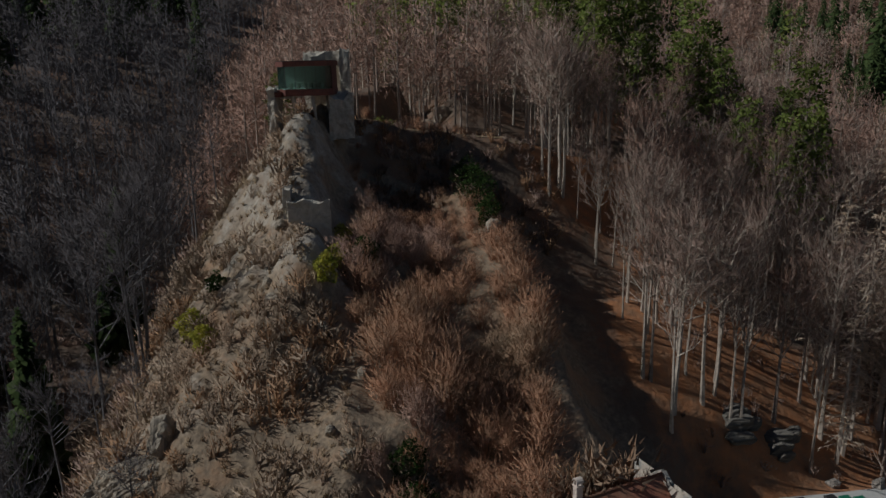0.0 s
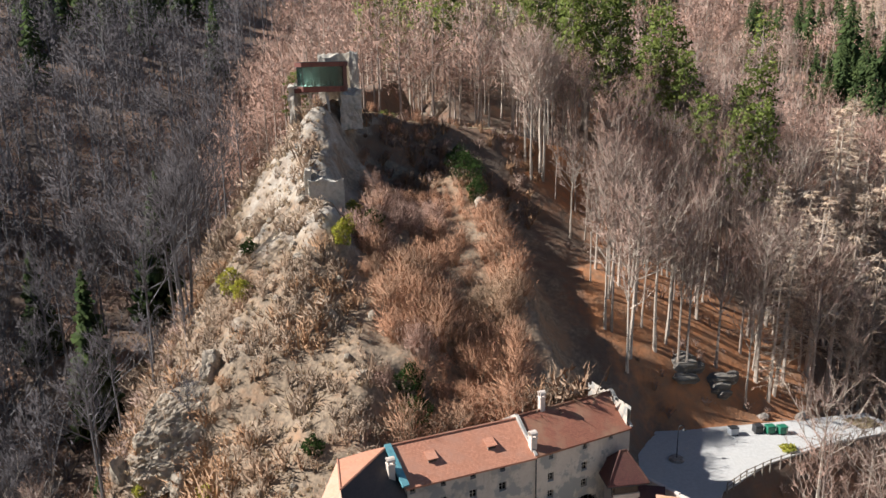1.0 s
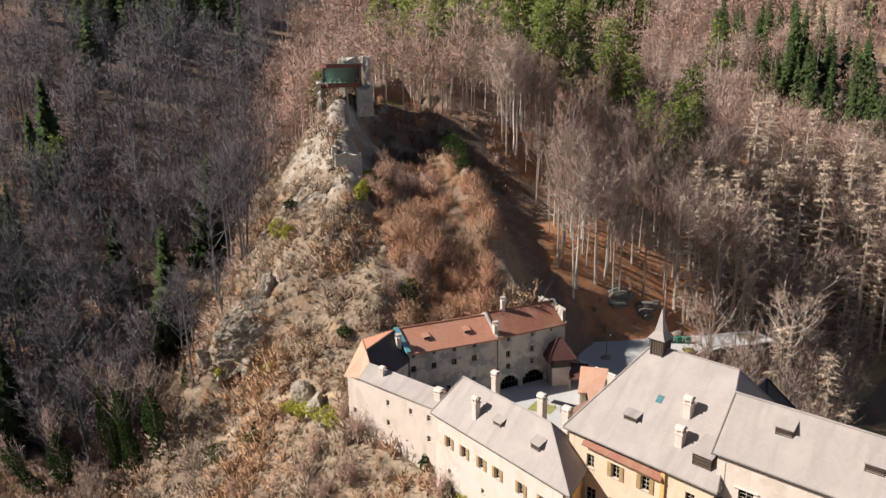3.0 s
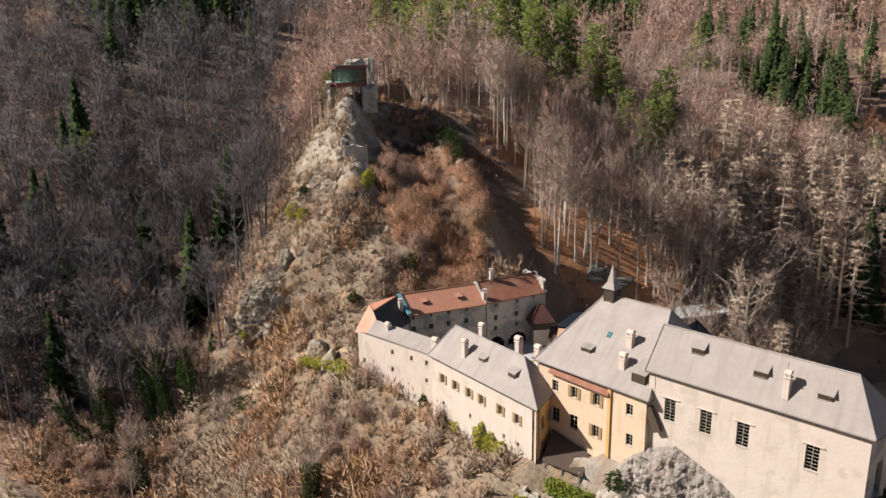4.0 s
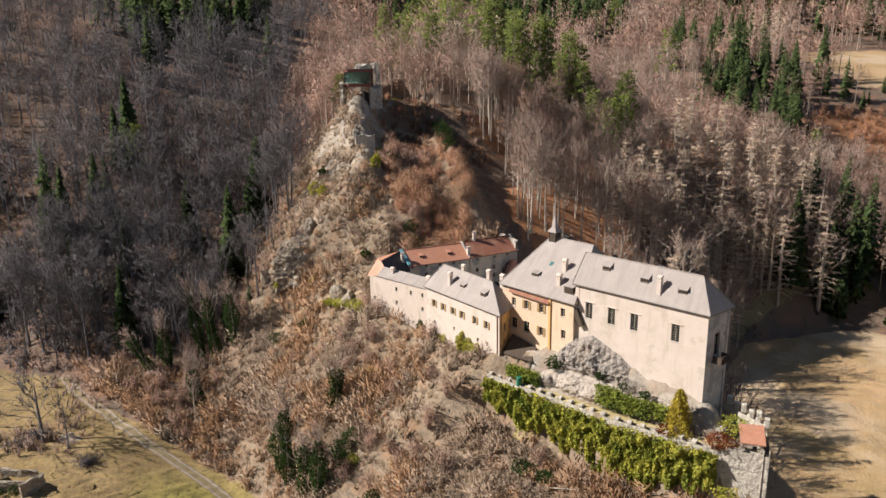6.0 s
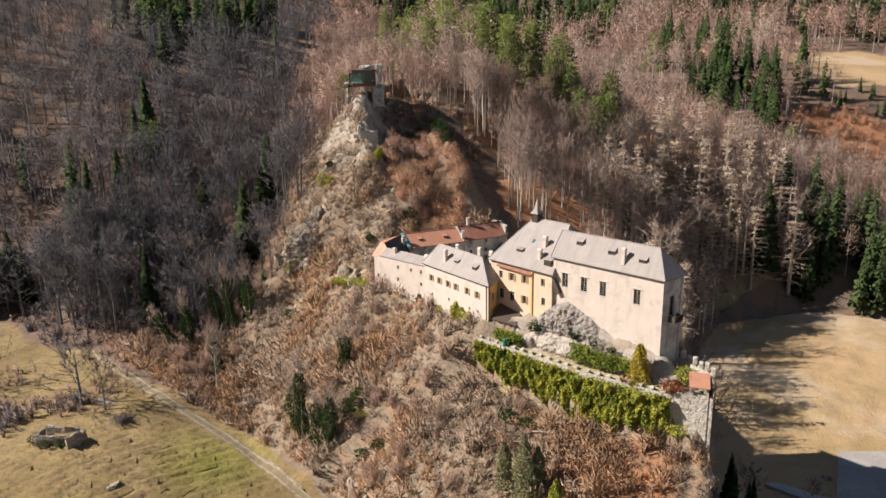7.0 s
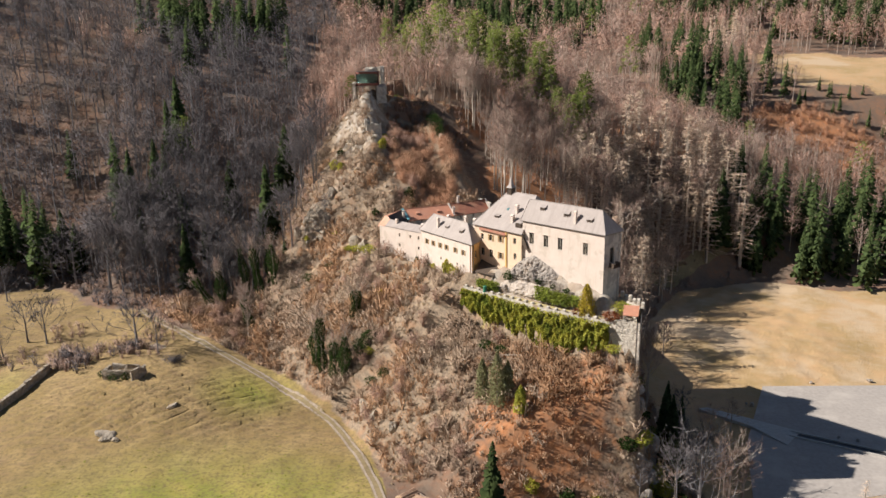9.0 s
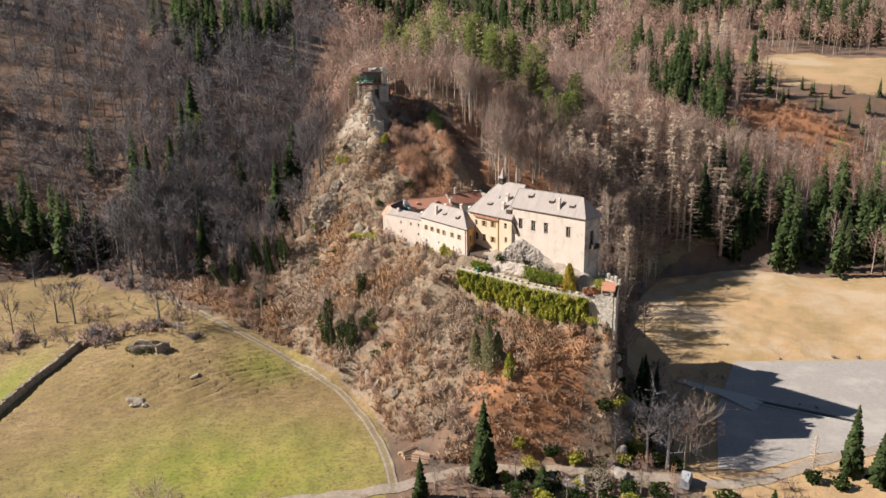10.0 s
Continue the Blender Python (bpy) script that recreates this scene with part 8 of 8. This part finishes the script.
for x, y, z in zip(X[ok], Y[ok], ground_z(X[ok], Y[ok])):
    (hedge if y > 62 else scrub).append(placed(BRUSH[int(lr.integers(0, 6))], (x, y, z - 0.1), np.array([1.3, 1.3, 1]) * lr.uniform(0.8, 1.9), lr.random() * 6.28))
stuff("thicket", [scrub, hedge], [M["twig_grey"], M["twig_dark"]], "low grey-brown thicket at the edges of wood and lane", "scrub")

# ---- yard, car park and meadow ----
def bin_box(x, y, m, label):
    z = 19.1
    e = thing("waste_container", label, "waste container", (x, y, z), "waste containers in the yard")
    bm = bmesh.new()
    box(bm, (x, y, z + 0.62), (1.25, 0.95, 0.95), 12, 0.06)
    part("body", bm, M[m], e)
    bm = bmesh.new()
    box(bm, (x, y, z + 1.16), (1.3, 1.0, 0.14), 12, 0.05)
    part("lid", bm, M["black_plastic"] if m != "green_plastic" else M["green_plastic"], e)
    for sx in (-1, 1):
        bm = bmesh.new()
        rod(bm, (x + sx * 0.5, y - 0.4, z + 0.1), (x + sx * 0.5, y - 0.3, z + 0.1), 0.1, sides=8)
        part("wheel", bm, M["rubber"], e)


for x, y, m, label in ((44.0, 75.0, "black_plastic", "dark waste container on wheels in the gravel yard"), (45.6, 74.8, "green_plastic", "green waste container on wheels in the gravel yard"), (47.2, 74.6, "green_plastic", "green waste container on wheels in the gravel yard"), (40.4, 74.6, "van_white", "pale waste container on wheels in the gravel yard")):
    bin_box(x, y, m, label)
lamp = thing("yard_lamp", "tall curved street lamp standing on a round stone bed", "street lamp", (30.6, 68.4, 19.1))
bm = bmesh.new()
rod(bm, (30.6, 68.4, 19.1), (30.6, 68.4, 23.4), 0.07, 0.05)
pts = [(30.6, 68.4, 23.4), (30.7, 68.4, 23.9), (31.0, 68.4, 24.1), (31.3, 68.4, 23.95), (31.35, 68.4, 23.6)]
for a, b in zip(pts[:-1], pts[1:]):
    rod(bm, a, b, 0.045, sides=6)
part("pole", bm, M["steel_dark"], lamp)
bm = bmesh.new()
rod(bm, (31.35, 68.4, 23.65), (31.35, 68.4, 23.35), 0.1, 0.26, 10)
part("shade", bm, M["steel_dark"], lamp)
bm = bmesh.new()
rod(bm, (30.6, 68.4, 18.9), (30.6, 68.4, 19.4), 1.1, 0.9, 14)
part("stone_bed", bm, M["rock_grey"], lamp)
fence = thing("rail_fence", "weathered timber rail fence along the gravel yard", "fence", (42, 66, 19))
FL = [(34.5, 61.2), (38, 64), (42, 66.3), (47, 68.6), (52, 70.8), (57, 73)]
fp = []
for a, b in zip(FL[:-1], FL[1:]):
    for k in range(3):
        fp.append((a[0] + (b[0] - a[0]) * k / 3, a[1] + (b[1] - a[1]) * k / 3))
for i, (x, y) in enumerate(fp):
    bm = bmesh.new()
    rod(bm, (x, y, 18.2), (x, y, 20.2), 0.09, 0.08, 6)
    part("post", bm, M["wood_grey"], fence)
    if i + 1 < len(fp):
        for z in (19.5, 20.05):
            bm = bmesh.new()
            rod(bm, (x, y, z), (*fp[i + 1], z), 0.06, sides=6)
            part("rail", bm, M["wood_grey"], fence)

van = thing("camper_van", "silver-white camper van parked beside the lane", "van", (56.5, -42.5, -8))
vz = float(ground_z(56.5, -42.5)) + 0.05
vr = 62
VR = Matrix.Translation((56.5, -42.5, vz)) @ Euler((0, 0, radians(vr))).to_matrix().to_4x4()
bm = bmesh.new()
prof = [(-2.7, 0.45), (2.5, 0.45), (2.75, 0.75), (2.7, 1.15), (1.9, 1.45), (1.3, 2.35), (0.9, 2.6), (-2.6, 2.65), (-2.75, 2.4)]
rings = []
for sy, inset in ((-1.05, 0.0), (1.05, 0.0)):
    rings.append([bm.verts.new(VR @ Vector((x, sy * (0.9 if z > 2.2 else 1), z))) for x, z in prof])
bm.faces.new(rings[0][::-1])
bm.faces.new(rings[1])
for i in range(len(prof)):
    j = (i + 1) % len(prof)
    bm.faces.new((rings[0][i], rings[0][j], rings[1][j], rings[1][i]))
bmesh.ops.recalc_face_normals(bm, faces=bm.faces)
body = part("body", bm, M["van_white"], van)
bm = bmesh.new()
box(bm, VR @ Vector((1.66, 0, 1.95)), (0.05, 1.7, 0.95), tilt=Euler((0, 0, radians(vr))).to_matrix().to_4x4() @ Euler((0, radians(-33), 0)).to_matrix().to_4x4())
part("windscreen", bm, M["black_plastic"], van)
for sy in (-1, 1):
    for x0 in (-1.5, 0.1, 1.0):
        bm = bmesh.new()
        box(bm, VR @ Vector((x0, sy * 1.02, 1.85)), (0.9 if x0 < 1 else 0.5, 0.06, 0.6), vr)
        part("side_window", bm, M["black_plastic"], van)
    for x0 in (-1.7, 1.7):
        bm = bmesh.new()
        rod(bm, VR @ Vector((x0, sy * 0.8, 0.36)), VR @ Vector((x0, sy * 1.06, 0.36)), 0.36, sides=16)
        part("wheel", bm, M["rubber"], van)
        bm = bmesh.new()
        rod(bm, VR @ Vector((x0, sy * 1.06, 0.36)), VR @ Vector((x0, sy * 1.075, 0.36)), 0.2, sides=12)
        part("hubcap", bm, M["concrete"], van)
    bm = bmesh.new()
    box(bm, VR @ Vector((2.72, sy * 0.8, 0.95)), (0.08, 0.35, 0.2), vr)
    part("headlight", bm, M["glass"], van)
bm = bmesh.new()
box(bm, VR @ Vector((-0.6, 0, 2.7)), (1.0, 0.8, 0.16), vr)
part("roof_box", bm, M["concrete"], van)

# log pile in two heaps
lg = random.Random(9)
LOG = []
for k in range(3):
    bm = bmesh.new()
    bmesh.ops.create_cone(bm, cap_ends=True, segments=9, radius1=0.21, radius2=0.17, depth=4.2)
    for f_ in bm.faces:
        f_.material_index = 1 if abs(f_.normal.z) > 0.9 else 0
    me = bpy.data.meshes.new("log")
    bm.to_mesh(me)
    bm.free()
    me.materials.append(M["log"])
    me.materials.append(M["log_end"])
    LOG.append(me)
for hx, hy, turn, cols in ((-2.6, -31.6, 38, 9), (0.6, -33.4, -25, 10)):
    pile = thing("log_pile", "pile of felled red-brown logs beside the track", "log pile", (hx, hy, float(ground_z(hx, hy))), "log piles")
    z0 = float(ground_z(hx, hy))
    d = Vector((math.cos(radians(turn + 90)), math.sin(radians(turn + 90)), 0))
    for row in range(4):
        for c in range(cols - row * 2):
            o = new("log", LOG[lg.randrange(3)])
            o.parent = pile
            p = Vector((hx, hy, z0 + 0.2 + row * 0.34)) + d * ((c - (cols - row * 2) / 2) * 0.41)
            o.matrix_basis = Matrix.LocRotScale(p - pile.location, Euler((0, radians(90 + lg.uniform(-2, 2)), radians(turn + lg.uniform(-5, 5)))), (1, 1, lg.uniform(0.8, 1.08)))
for k in range(5):
    x, y = 7.6 + 0.6 * k, -33.6 + 0.3 * k
    o = new("log", LOG[k % 3])
    o.matrix_basis = Matrix.LocRotScale((x, y, float(ground_z(x, y)) + 0.25 + 0.15 * (k % 2)), Euler((radians(90), 0, radians(20 * k))), (1.6, 1.6, 0.35))
    tagged(o, "short dark log section lying beside the lane", "log", "loose logs")

hut = thing("field_barn_ruin", "ruined low stone field barn on the meadow", "ruin", (-75.5, 14, -2))
for x, y, sx, sy, h, rz in ((-77.0, 12.6, 9.0, 0.6, 2.3, -4), (-72.0, 11.6, 0.6, 4.6, 2.9, -28), (-81.6, 15.0, 0.6, 3.6, 1.9, -10), (-77.4, 17.0, 7.2, 0.6, 1.8, -6)):
    bm = bmesh.new()
    z = float(ground_z(x, y))
    box(bm, (x, y, z + h / 2 - 0.3), (sx, sy, h + 0.6), rz)
    bmesh.ops.subdivide_edges(bm, edges=bm.edges[:], cuts=4, use_grid_fill=True)
    for v in bm.verts:
        v.co += noise.noise_vector(v.co * 0.9) * 0.2
        if v.co.z > z + h * 0.8:
            v.co.z -= abs(noise.noise(v.co * 0.6)) * 1.0
    part("wall", bm, M["rock"], hut)
bank = thing("field_wall", "low dark dry-stone wall across the meadow", "wall", (-102, 3, -6))
for k in range(24):
    t = k / 23
    x, y = -110 + 9.4 * t, -34 + 56 * t
    bm = bmesh.new()
    box(bm, (x, y, float(ground_z(x, y)) + 0.9), (0.9, 2.7, 2.7), -9.5)
    bmesh.ops.subdivide_edges(bm, edges=bm.edges[:], cuts=3, use_grid_fill=True)
    for v in bm.verts:
        v.co += noise.noise_vector(v.co * 0.9) * 0.22
    part("section", bm, M["rock"], bank)
for x, y, s in ((-59.7, -0.6, 1.1), (-71, -10.5, 1.8), (-72.6, -9.4, 1.4), (-69.4, -11.2, 1.0), (-74, 29, 1.6), (-72, 28, 1.2)):
    rock(x, y, (s * 1.3, s, s * 0.6), x, label="dark boulder heap in the meadow grass")
ditch = thing("drain_channel", "dark open drain channel with concrete rim in the car park", "channel", (97, -10, -12))
bm = bmesh.new()
box(bm, (97.5, -11, -11.86), (23.5, 1.9, 0.06), -31)
part("bed", bm, M["black_plastic"], ditch, "dark wet channel bed")
for s in (-1, 1):
    bm = bmesh.new()
    box(bm, (97.5 - s * 0.55 * 0.0 + s * 0.62, -11 + s * 1.02, -11.7), (23.5, 0.3, 0.4), -31)
    part("rim", bm, M["concrete"], ditch)
ramp = thing("concrete_ramp", "pale broken concrete ramp beside the drain channel", "ramp", (77, 2, -12))
bm = bmesh.new()
vs = [bm.verts.new(p) for p in ((70.0, 8.2, -11.6), (72.5, 8.8, -11.6), (90.5, -4.2, -11.75), (84.5, -10.0, -11.75), (79.5, -1.8, -11.3))]
f_ = bm.faces.new(vs)
r_ = bmesh.ops.extrude_face_region(bm, geom=[f_])
bmesh.ops.translate(bm, vec=(0, 0, -0.8), verts=[g for g in r_["geom"] if isinstance(g, bmesh.types.BMVert)])
bmesh.ops.recalc_face_normals(bm, faces=bm.faces)
part("slab", bm, M["concrete"], ramp)
for x, y, s in ((105.6, 21.5, 0.5), (122, 21.8, 0.7), (129, 21.2, 0.6), (84.5, 9.7, 0.6), (83.4, 10.6, 0.35), (98, -7.2, 0.4), (101.5, -9, 0.4)):
    rock(x, y, (s * 1.4, s, s), x, GREY, 0.1, "pale boulder at the edge of the car park", name="boulder", z=-11.8)
bee = thing("green_barrel", "dark green garden barrel on the terrace", "barrel", (15.2, -0.2, 23.9))
bm = bmesh.new()
rod(bm, (15.2, -0.2, 23.85), (15.2, -0.2, 25.1), 0.45, 0.42, 14)
part("drum", bm, M["green_plastic"], bee)
bm = bmesh.new()
rod(bm, (15.2, -0.2, 25.1), (15.2, -0.2, 25.25), 0.48, 0.4, 14)
part("lid", bm, M["green_plastic"], bee)
